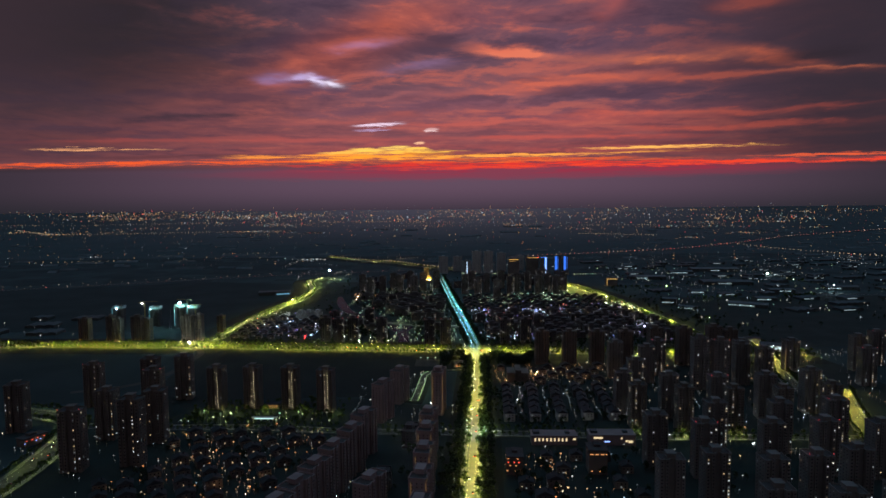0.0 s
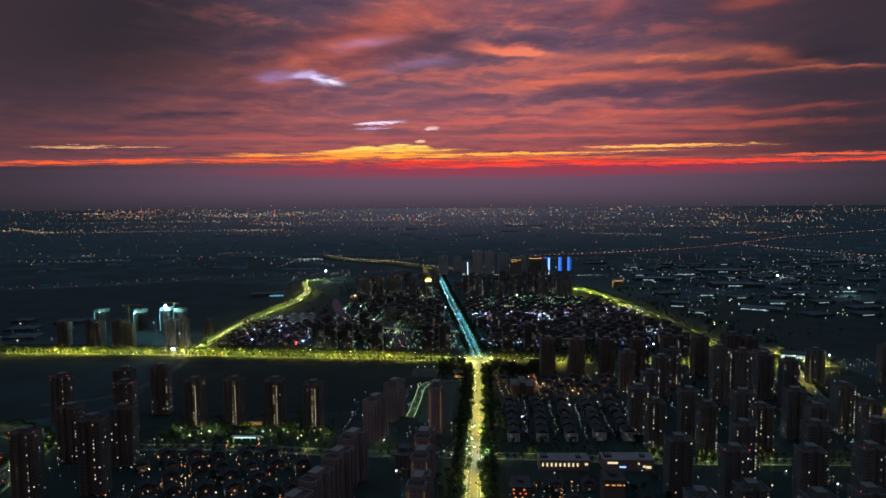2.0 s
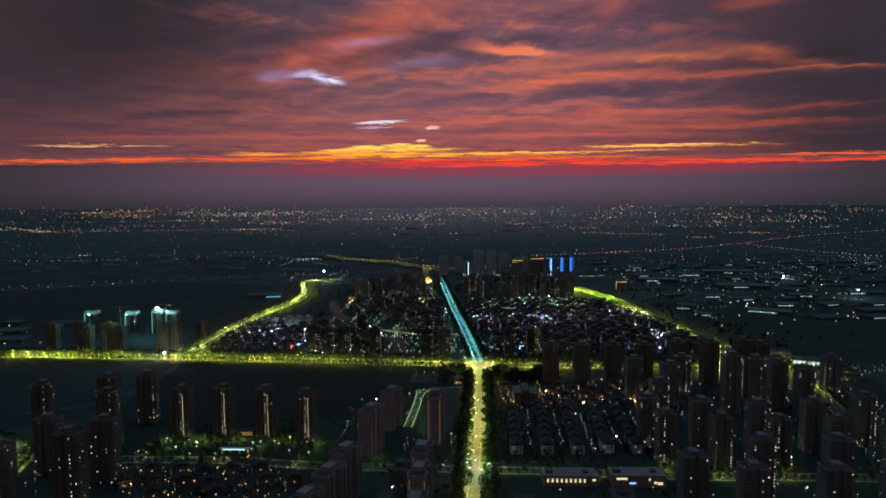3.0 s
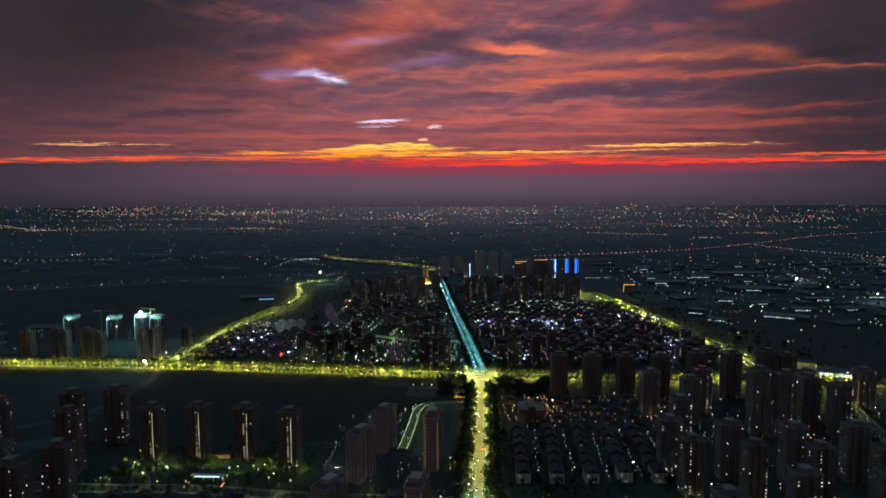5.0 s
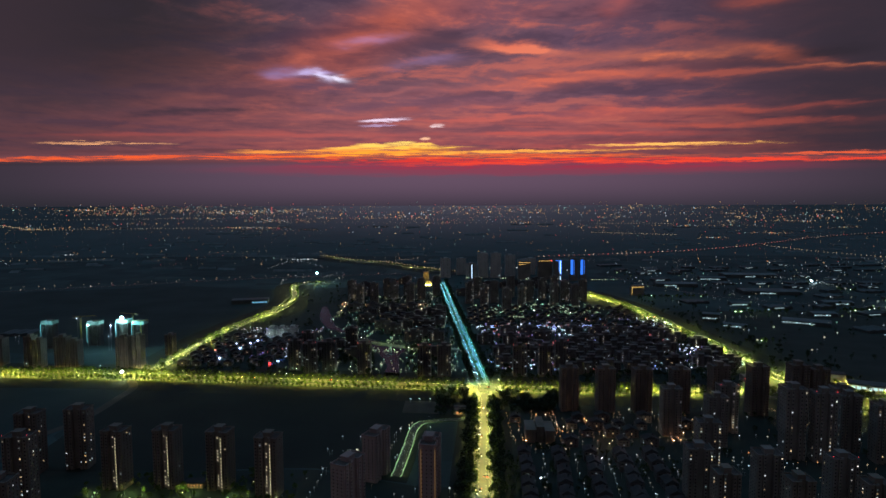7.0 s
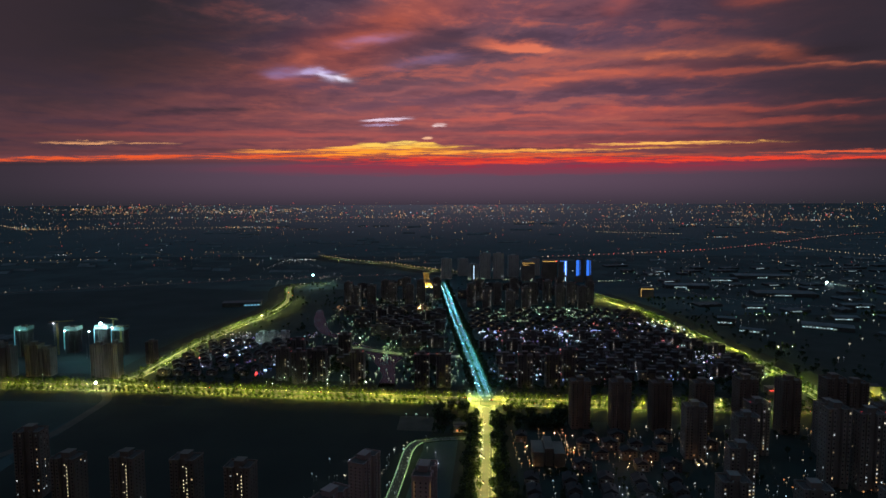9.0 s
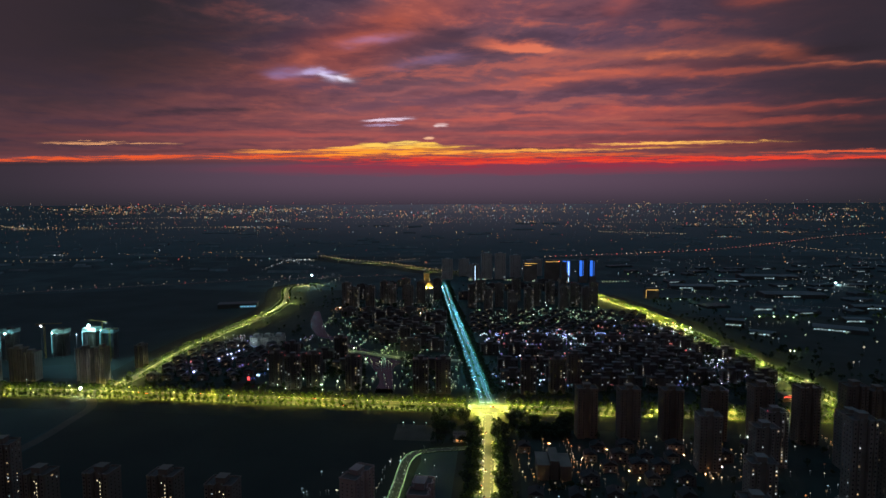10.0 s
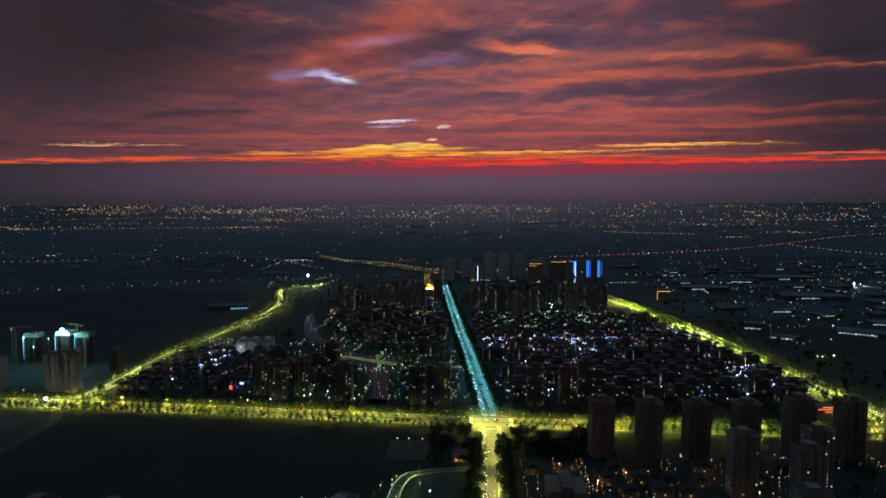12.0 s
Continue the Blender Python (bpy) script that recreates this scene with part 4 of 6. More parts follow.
for x, y in ((-318, 786), (-285, 788), (-268, 786), (-236, 790), (-222, 786), (-186, 786), (-170, 782), (-136, 772), (-300, 770), (-200, 768), (226, 704), (277, 690), (332, 686), (388, 684), (452, 696)):
    copy_thing(green, pose(x, y, 0, 0, 0, 90 + x % 60))
lamp_row(green, "road_bridge", 15, (-6.2,))
lamp_stuff("far_yellow_street_lamps", (("road_boulevard", 28, (-10.5, 10.5), lambda x, y: not -620 < x < 560 and x > -1150),
                                       ("road_side_east", 60, (-9.6, 9.6), lambda x, y: y > 930), ("road_far_east", 80, (-9.6, 9.6))),
           LAMP_YELLOW, "tall street lamps with yellow light on farther roads", 7.2)
lamp_stuff("bright_street_lamps", (("road_west", 38, (-8.6, 8.6)), ("road_east", 18, (-10.2, 10.2)), ("road_far_yellow", 130, (-6.4, 6.4))), LAMP_BRIGHT, "tall street lamps with bright yellow-green light", 7.6)
lamp_stuff("cross_street_lamps", (("road_cross_west", 42, (-7.2,)), ("road_cross_east", 36, (-7.2,)), ("road_near_west", 36, (-12.8, 12.8))),
           LAMP_GREEN, "low street lamps with greenish light on cross streets", 8.0)
for p in (yellow, warm, cyan, green, white):
    for o in (*p.children_recursive, p):
        bpy.data.objects.remove(o)


# ---- loose lamps as stuff: posts with a small globe ----
def dots(name, places, material, label, size=0.5, height=4.0):
    vs, fs = [], []
    for x, y, *more in places:
        s = size * (more[0] if more else 1.0)
        h = height * (more[1] if len(more) > 1 else 1.0)
        g = rise(y)
        n = len(vs)
        r = 0.12 + s * 0.08
        vs.extend(((x - r, y - r, g - 0.1), (x + r, y - r, g - 0.1), (x, y + r, g - 0.1), (x - r, y - r, g + h), (x + r, y - r, g + h), (x, y + r, g + h)))
        fs.extend(((n, n + 1, n + 4, n + 3), (n + 1, n + 2, n + 5, n + 4), (n + 2, n, n + 3, n + 5)))
    posts = joined(name + "_posts", vs, fs, STEEL, "thin steel lamp posts", "lamp posts")
    vs, fs = [], []
    for x, y, *more in places:
        s = size * (more[0] if more else 1.0)
        h = height * (more[1] if len(more) > 1 else 1.0)
        z = rise(y) + h + s * 0.9
        n = len(vs)
        vs.extend(((x - s, y, z), (x, y - s, z), (x + s, y, z), (x, y + s, z), (x, y, z - s), (x, y, z + s)))
        fs.extend(((n, n + 1, n + 5), (n + 1, n + 2, n + 5), (n + 2, n + 3, n + 5), (n + 3, n, n + 5), (n + 1, n, n + 4), (n + 2, n + 1, n + 4), (n + 3, n + 2, n + 4), (n, n + 3, n + 4)))
    return joined(name, vs, fs, material, label, "lamps")

# ---- buildings ----
TAKEN = []


def free(x, y, r):
    for line, half in ROADS.values():
        for p in line[::2]:
            if abs(p.x - x) < half + r + 12 and abs(p.y - y) < half + r + 12 and math.hypot(p.x - x, p.y - y) < half + r + 3:
                return False
    return all(math.hypot(a - x, b - y) > r + c for a, b, c in TAKEN)


def tower_proto(wall, w, d, h, lit, seed, label, beacon=False, stair=False, group="residential towers"):
    """A residential tower: two wings, a set-back core, floor bands, bays, parapet and roof house."""
    rr = random.Random(seed)
    t = thing("residential_tower", pose(0, -900, 0), label, "apartment tower", group)
    floors = int(h / 3)
    fw = w * 0.38

    def outline(grow):
        """The plan: two wings with bays on the front, a core set back between them."""
        right = [(w / 2 - fw, -d / 2 + 2.2)]
        right.append((w / 2 - fw, -d / 2))
        for o in (-0.27, 0.27):
            cx = w / 2 - fw / 2 + o * fw
            right += [(cx - 1.3, -d / 2), (cx - 1.3, -d / 2 - 1.1), (cx + 1.3, -d / 2 - 1.1), (cx + 1.3, -d / 2)]
        right += [(w / 2, -d / 2), (w / 2, d / 2), (w / 2 - fw, d / 2), (w / 2 - fw, d / 2 - 2.2)]
        pts = right + [(-x, y) for x, y in reversed(right)]
        out = []
        for i, (x, y) in enumerate(pts):
            (ax, ay), (bx, by) = pts[i - 1], pts[(i + 1) % len(pts)]
            n1 = Vector((y - ay, ax - x)).normalized()
            n2 = Vector((by - y, x - bx)).normalized()
            out.append((x + (n1.x + n2.x) * grow, y + (n1.y + n2.y) * grow))
        return out

    flush, proud = outline(0.0), outline(0.16)
    levels = [(-0.3, flush)]
    for k in range(1, floors):
        levels += [(3 * k - 0.15, flush), (3 * k - 0.149, proud), (3 * k + 0.149, proud), (3 * k + 0.15, flush)]
    levels.append((h, flush))
    bm = bmesh.new()
    rings = [[bm.verts.new((x, y, z)) for x, y in ring] for z, ring in levels]
    for a, b in zip(rings, rings[1:]):
        for i in range(len(a)):
            j = (i + 1) % len(a)
            bm.faces.new((a[i], a[j], b[j], b[i]))
    bm.faces.new(rings[-1])
    part("body", bm, wall, t)
    bm = bmesh.new()
    rings = [[bm.verts.new((x, y, z)) for x, y in ring] for z, ring in ((h - 0.2, outline(0.3)), (h + 1.2, outline(0.3)), (h + 1.2, outline(-0.2)), (h + 0.05, outline(-0.2)))]
    for a, b in zip(rings, rings[1:]):
        for i in range(len(a)):
            j = (i + 1) % len(a)
            bm.faces.new((a[i], a[j], b[j], b[i]))
    part("parapet", bm, wall, t)
    bm = bmesh.new()
    bm.faces.new([bm.verts.new((x, y, h + 0.06)) for x, y in outline(-0.1)])
    part("roof", bm, ROOF_FLAT, t)
    bm = bmesh.new()
    cuts = [((w * 0.17, d * 0.26), h), ((w * 0.17, d * 0.26), h + 4.1), ((w * 0.20, d * 0.30), h + 4.1), ((w * 0.20, d * 0.30), h + 4.6)]
    rings = [[bm.verts.new((sx * a, sy * b, z)) for sx, sy in ((-1, -1), (1, -1), (1, 1), (-1, 1))] for (a, b), z in cuts]
    for a, b in zip(rings, rings[1:]):
        for i in range(4):
            bm.faces.new((a[i], a[(i + 1) % 4], b[(i + 1) % 4], b[i]))
    bm.faces.new(rings[-1])
    part("roof_house", bm, wall, t)
    dark, bright = bmesh.new(), bmesh.new()

    def pane(bm, a, b, z0, z1, side):
        if side in (0, 2):
            y = -d / 2 - 1.15 if side == 0 else d / 2 + 0.05
            ps = ((a, y, z0), (b, y, z0), (b, y, z1), (a, y, z1))
        else:
            x = (w / 2 + 0.05) * (1 if side == 1 else -1)
            ps = ((x, a, z0), (x, b, z0), (x, b, z1), (x, a, z1))
        bm.faces.new([bm.verts.new(p) for p in ps])

    stairwell = rr.choice(((-1, 0.27), (1, -0.27), (1, 0.27), (0, 0)))
    for k in range(floors - 1):
        z = 3 * k + 3.75
        for s in (-1, 1):
            cx = s * (w / 2 - fw / 2)
            for o in (-0.27, 0.27):
                often = 0.55 if lit > 0.04 and (s, o) == stairwell else lit * 0.7
                pane(bright if rr.random() < often else dark, cx + o * fw - 0.6, cx + o * fw + 0.6, z, z + 1.15, 0)
        for side in (1, 3):
            for y in (-0.3, 0.0, 0.3):
                pane(bright if rr.random() < lit else dark, y * d - 0.45, y * d + 0.45, z, z + 1.1, side)
    part("window_glazing", dark, GLASS, t, kind="stuff")
    if lit:
        part("lit_glazing", bright, PANE_MIX, t, "windows lit from inside", kind="stuff")
    else:
        bright.free()
    if stair:
        # stair windows burning on every landing, pane by pane
        panes = bpy.data.meshes.new("lit_pane")
        panes.from_pydata([(sx * 0.34, dy, dz) for dy in (0, 0.06) for sx, dz in ((-1, 0), (1, 0), (1, 0.9), (-1, 0.9))], [],
                          [(0, 1, 2, 3), (1, 5, 6, 2), (4, 0, 3, 7), (3, 2, 6, 7)])
        panes.materials.append(PANE_WARM)
        for x, miss in ((-0.3, 0.45), (w * 0.5 - fw * 0.77, 0.06)):
            for k in range(1, floors - 1):
                if rr.random() < miss:
                    continue
                p = new("lit_pane", panes)
                p.parent = t
                p.location = (x, -d / 2 + (2.2 if abs(x) < 1 else -1.1) - 0.08, 3 * k + 0.9)
    if beacon:
        for x in (-w / 2 + 0.6, w / 2 - 0.6):
            bm = bmesh.new()
            ring_tube(bm, (x, -d / 2 + 0.5, h + 1.2), (x, -d / 2 + 0.5, h + 2.2), 0.12, 0.1)
            b = part("beacon_mast", bm, STEEL, t)
            bm = bmesh.new()
            bmesh.ops.create_icosphere(bm, subdivisions=1, radius=0.4, matrix=Matrix.Translation((x, -d / 2 + 0.5, h + 2.5)))
            part("beacon", bm, BEACON, b, "red aircraft warning light")
    return t


def drop_proto(p):
    for o in (*p.children_recursive, p):
        bpy.data.objects.remove(o)


def place(protos, spots, turn=0.0, jitter=2.0, seed=1, r=17):
    rr = random.Random(seed)
    made = []
    for i, (x, y, *h) in enumerate(spots):
        p = protos[i % len(protos)]
        t = copy_thing(p, pose(x, y, rise(y), 0, 0, turn + rr.uniform(-jitter, jitter)))
        if h:
            t.scale = (1, 1, h[0])
        TAKEN.append((x, y, r))
        made.append(t)
    return made


def edge_light(tower, x, y, z0, z1, material):
    bm = bmesh.new()
    box(bm, x - 0.35, x + 0.35, y - 0.3, y + 0.3, z0, z1)
    part("edge_light", bm, material, tower, "thin strip of light up the wall")


EDGE_STRING = glow("amber_string_light", (1.0, 0.42, 0.14), 0.8, False)
# the four towers with burning stair windows
four = [tower_proto(BROWN, 21, 15, 55, 0.015, 40 + k, "brown residential tower with a lit stair window column", stair=True, group="towers with lit stairs") for k in range(4)]
for p, (x, y) in zip(four, ((-300, 806), (-253, 808), (-202, 804), (-153, 790))):
    p.matrix_basis = pose(x, y, 0, 0, 0, -6)
    TAKEN.append((x, y, 18))

brown = [tower_proto(BROWN, 22, 15, 57, 0.13, 50 + k, "dark brown residential tower with a few lit windows", beacon=k == 1) for k in range(4)]
grey = [tower_proto(GREY, 21, 15, 54, 0.07, 60 + k, "grey residential tower with scattered lit windows", beacon=k == 2) for k in range(4)]
tan = [tower_proto(TAN, 18, 15, 52, 0.10, 70 + k, "tan residential tower with pale end walls") for k in range(2)]
plain = [tower_proto(BROWN, 22, 16, 55, 0.008, 80, "unlit brown tower before the yellow boulevard", group="towers by the boulevard")]
slab = [tower_proto(RED_BROWN, 30, 14, 47, 0.006, 90 + k, "reddish brown slab block with a flat roof", group="slab blocks in a row") for k in range(2)]
red = [tower_proto(FACADE, 20, 15, 46, 0.10, 95 + k, "dark brown tower with red roof lights", beacon=True) for k in range(2)]
# white walls put the haze over these far towers into their colour
far = [tower_proto(WHITE, 34, 22, 70, 0.004, 99, "tall far tower block paled by painted haze", group="far towers")]

place(brown, [(-512, 730, 1.0), (-379, 618, 1.1), (-390, 704, 1.0), (-325, 631, 1.22), (-328, 692, 1.05), (-368, 774, 1.08), (-361, 850, 1.05), (-402, 838, 1.05), (-560, 660), (-470, 820)], 3, 3, 2)
place(slab, [(-128, 452), (-120, 484), (-112, 520), (-103, 560), (-93, 604), (-86, 648), (-76, 758), (-60, 828, 0.95), (-62, 495, 0.95)], 66, 3, 3, 16)
row_d = place(slab, [(-20, 448), (-20, 500), (-19, 551), (-18, 604), (-17, 650), (-7, 784, 1.15)], 82, 3, 4, 16)
EDGE_AMBER = glow("amber_edge_light", (1.0, 0.48, 0.14), 0.10, False)
EDGE_GOLD = glow("gold_edge_light", (1.0, 0.78, 0.35), 1.6, False)
for t in row_d:
    edge_light(t, -15.2, -7.4, 3, 44, EDGE_AMBER)
    edge_light(t, -15.2, 5.0, 3, 44, EDGE_AMBER)
boulevard_towers = place(plain, [(163, 1018), (208, 1014), (253, 1011), (300, 1011), (347, 1006, 1.1), (393, 1002, 1.1), (440, 998, 1.15), (466, 1000, 1.05)], 0, 1, 5, 15)
place(tan, [(230, 724), (281, 712), (336, 706), (392, 704), (456, 716)], -2, 2, 6, 15)
east_towers = place(grey, [(226, 768), (279, 756), (336, 748), (397, 752), (463, 770), (365, 872, 1.35), (392, 866, 1.3), (434, 892, 1.1), (452, 862, 1.1), (545, 960, 0.9), (422, 655), (358, 648), (290, 650),
             (214, 615), (253, 590), (190, 508), (233, 520), (275, 505), (316, 512), (358, 524), (422, 585), (318, 588), (372, 592), (250, 452), (300, 446), (345, 452), (395, 470), (440, 520),
             (260, 830), (300, 905), (330, 945), (262, 935), (400, 940), (455, 935), (610, 880), (640, 820), (600, 760), (560, 690), (540, 620), (680, 900), (700, 830), (650, 960), (700, 990), (740, 930), (655, 740)], -3, 4, 7)
edge_light(boulevard_towers[7], 11.2, -8.2, 6, 36, EDGE_GOLD)
edge_light(east_towers[9], -10.7, -7.6, 8, 40, EDGE_AMBER)
place(red, [(-230, 1206), (-203, 1188), (-176, 1200), (-156, 1300), (-119, 1186), (-26, 1172), (4, 1172), (118, 1170), (157, 1172), (186, 1200), (-222, 1262), (130, 1230)], 0, 3, 8, 14)
place(grey, [(-208, 1770), (-176, 1800), (-128, 1826), (-85, 1799), (-150, 1880), (-60, 1880), (-240, 1850), (130, 1834), (192, 1761), (276, 1786), (310, 1832), (325, 1770), (65, 1814), (149, 1700), (258, 1870),
             (220, 1840), (100, 1760), (360, 1850), (90, 1900), (180, 1920), (300, 1930), (-20, 1930), (-100, 1930)], 0, 4, 9, 16)
place(far, [(2, 2344, 0.9), (57, 2413, 0.8), (128, 2336, 1.15), (172, 2336, 1.15), (225, 2385, 1.0), (262, 2323, 0.85), (88, 2300, 0.72), (300, 2420, 0.8)], 0, 2, 10, 20)

# blue-lit office towers
def led_tower(x, y, w, h, strips, label):
    t = thing("office_tower", pose(x, y, 0, 0, 0, 2), label, "office tower", "lit office towers")
    bm = bmesh.new()
    box(bm, -w / 2, w / 2, -10, 10, -0.3, h)
    box(bm, -w / 2 + 3, w / 2 - 3, -7, 7, h, h + 4)
    part("body", bm, GREY, t)
    for x0, x1, z0, z1, material in strips:
        bm = bmesh.new()
        box(bm, x0, x1, -10.5, -10.05, z0, z1)
        part("light_strip", bm, material, t, "glowing strip of coloured light")
    return t


led_tower(368, 2262, 24, 66, ((6, 8.5, 22, 64, LED_CYAN), (8.5, 11, 18, 64, LED_BLUE), (2, 6, 30, 64, LED_BLUE), (-11, 11, 64, 66, LED_BLUE), (6, 8, 2, 14, LED_CYAN)), "office tower with a bright blue corner strip")
led_tower(418, 2256, 24, 70, ((-11, -3, 20, 68, LED_BLUE), (0, 1, 20, 68, LED_BLUE)), "office tower with a glowing blue facade")
led_tower(448, 2256, 20, 70, ((-9, -1, 20, 68, LED_BLUE), (3, 4, 22, 66, LED_BLUE)), "narrow office tower with a glowing blue facade")
led_tower(330, 2290, 46, 62, ((-22, 22, 60.5, 61.6, LED_GOLD), (18, 23, 61, 63, LED_RED)), "office block with a gold roof line")
led_tower(88, 2262, 12, 54, ((-1.2, 1.2, 8, 52, LED_CYAN),), "slim dark tower with one pale light strip")
led_tower(262, 2290, 40, 56, ((-19, 19, 55, 56, LED_GOLD), (-18, 4, 49, 49.8, LED_GOLD)), "office block with gold light lines")
TAKEN += [(368, 2262, 20), (418, 2256, 20), (448, 2256, 20), (330, 2290, 26)]

# the golden hall at the avenue's end
hall = thing("lit_hall", pose(-58, 2160, 0), "stepped hall bathed in gold floodlight", "hall")
bm = bmesh.new()
box(bm, -18, 18, -12, 12, -0.3, 14)
part("base_storey", bm, TAN, hall)
bm = bmesh.new()
box(bm, -8, 9, -9, 9, 14, 40)
part("tower_block", bm, TAN, hall)
bm = bmesh.new()
box(bm, -9, 10, -10, 10, 39.9, 41.5)
part("cornice", bm, TAN, hall)
for x in (-14, -6, 2, 10, 16):
    bm = bmesh.new()
    box(bm, x - 1.2, x + 1.2, -17.5, -15.5, 0.2, 1.0)
    fl = part("floodlight", bm, FLOOD_GOLD, hall, "gold floodlight at the foot")

# ---- towers under construction with flood-lit tops ----
cons = [tower_proto(BROWN, w, 15, 48, 0.0, 110 + k, "unlit bare concrete tower of a building site", group="building site towers") for k, w in enumerate((13, 20))]
place(cons, [(-664, 1228, 1.0), (-611, 1226, 0.99), (-646, 1222, 0.92), (-507, 1216, 1.03), (-483, 1216, 1.07), (-594, 1228, 0.86), (-470, 1300, 0.72), (-720, 1235, 0.9)], 0, 2, 11, 8)


def shell_tower(x, y, h, label):
    t = thing("tower_shell", pose(x, y, 0), label, "building site tower", "building site towers")
    bm = bmesh.new()
    for k in range(int(h / 3)):
        box(bm, -10, 10, -8, 8, 3 * k - 0.15, 3 * k + 0.15)
    part("floor_slab", bm, ROOF_FLAT, t, kind="stuff")
    bm = bmesh.new()
    for cx in (-9, -3, 3, 9):
        for cy in (-7, 7):
            box(bm, cx - 0.4, cx + 0.4, cy - 0.4, cy + 0.4, -0.3, h)
    box(bm, -4, 4, -3, 3, -0.3, h + 3)
    part("column_grid", bm, ROOF_FLAT, t, kind="stuff")
    bm = bmesh.new()
    for a, b, c, e in ((-10.6, 10.6, -8.7, -8.5), (-10.6, 10.6, 8.5, 8.7), (-10.8, -10.6, -8.7, 8.7), (10.6, 10.8, -8.7, 8.7)):
        box(bm, a, b, c, e, h - 5, h + 1.0)
    part("safety_net", bm, NET, t, "pale green safety net round the top floors")
    bm = bmesh.new()
    box(bm, -11.6, -10.9, -9.2, -8.8, 6, h - 4)
    part("work_light", bm, LED_SITE, t, "cyan work light strip up the hoist")
    return t


def tower_crane(x, y, h, heading, jib):
    t = thing("tower_crane", pose(x, y, 0, 0, 0, heading), "yellow lattice tower crane with a flood lamp", "crane", "cranes")
    bm = bmesh.new()
    for sx, sy in ((-1, -1), (1, -1), (1, 1), (-1, 1)):
        ring_tube(bm, (sx * 0.9, sy * 0.9, -0.3), (sx * 0.9, sy * 0.9, h), 0.12, 0.12, 4)
    for k in range(int(h / 3)):
        for a, b in (((-0.9, -0.9), (0.9, -0.9)), ((0.9, -0.9), (0.9, 0.9)), ((0.9, 0.9), (-0.9, 0.9)), ((-0.9, 0.9), (-0.9, -0.9))):
            ring_tube(bm, (*a, 3 * k), (*b, 3 * k + 3), 0.07, 0.07, 4)
    part("mast", bm, CRANE_PAINT, t)
    bm = bmesh.new()
    for y0, z0 in ((-0.7, 0), (0.7, 0), (0, 1.4)):
        ring_tube(bm, (-12, y0, h + 1 + z0), (jib, y0, h + 1 + z0 * 0.4), 0.12, 0.08, 4)
    for k in range(int(jib / 2.5)):
        ring_tube(bm, (2.5 * k, -0.7, h + 1), (2.5 * k + 1.2, 0, h + 2.3), 0.06, 0.06, 4)
        ring_tube(bm, (2.5 * k + 1.2, 0, h + 2.3), (2.5 * k + 2.5, 0.7, h + 1), 0.06, 0.06, 4)
    part("jib", bm, CRANE_PAINT, t)
    bm = bmesh.new()
    box(bm, -12, -8, -0.9, 0.9, h - 0.8, h + 0.9)
    part("counterweight", bm, ROOF_FLAT, t)
    bm = bmesh.new()
    box(bm, -1.0, 1.2, -1.9, -0.7, h - 1.4, h + 0.8)
    part("cab", bm, GLASS, t)
    return t


def floodlight(x, y, z, size, lens, label, mast=True):
    t = thing("floodlight_mast", pose(x, y, 0), label, "floodlight", "floodlights")
    bm = bmesh.new()
    ring_tube(bm, (0, 0, -0.2), (0, 0, z), 0.25, 0.15)
    part("mast", bm, STEEL, t)
    bm = bmesh.new()
    bmesh.ops.create_icosphere(bm, subdivisions=1, radius=size, matrix=Matrix.Translation((0, 0, z + size)))
    part("lamp_cluster", bm, lens, t, "glaring lamp cluster")
    return t


for x, y, h in ((-708, 1345, 50), (-640, 1370, 44), (-573, 1345, 52), (-548, 1352, 48)):
    shell_tower(x, y, h, "bare concrete tower shell with a flood-lit top")
    TAKEN.append((x, y, 14))
tower_crane(-655, 1350, 56, 14, 26)
tower_crane(-566, 1362, 58, 160, 30)
tower_crane(-536, 1330, 52, 200, 24)
for x, y, z, size, lens in ((-570, 1331, 56, 1.9, FLOOD_CYAN), (-590, 1330, 44, 0.35, FLOOD_CYAN), (-551, 1333, 50, 0.40, FLOOD_CYAN), (-662, 1352, 53, 0.40, FLOOD_WHITE), (-645, 1354, 40, 0.40, FLOOD_CYAN),
                            (-706, 1330, 45, 0.45, FLOOD_CYAN), (-592, 1326, 24, 0.22, FLOOD_CYAN), (-628, 1352, 26, 0.20, FLOOD_CYAN)):
    floodlight(x, y, z, size, lens, "cyan flood lamp on a mast over the building site")
# small lamps added only to brighten the fronts of the bare towers
for x, y in ((-655, 1203), (-618, 1200), (-583, 1199), (-534, 1192), (-474, 1222)):
    floodlight(x, y, 9, 0.10, FLOOD_CYAN, "small added cyan lamp brightening bare tower fronts")
floodlight(-530, 1300, 8, 0.4, FLOOD_CYAN, "low cyan flood lamp on the building site")
floodlight(-402, 2185, 31, 1.6, FLOOD_CYAN, "cyan flood lamp at the road's far bend")
floodlight(1152, 2190, 4, 1.9, FLOOD_WHITE, "glaring white flood lamp among factories")
floodlight(1120, 1765, 20, 1.2, FLOOD_WHITE, "white flood lamp among factories")
floodlight(-478, 1152, 10, 1.3, FLOOD_WHITE, "bright white lamp at the road junction")


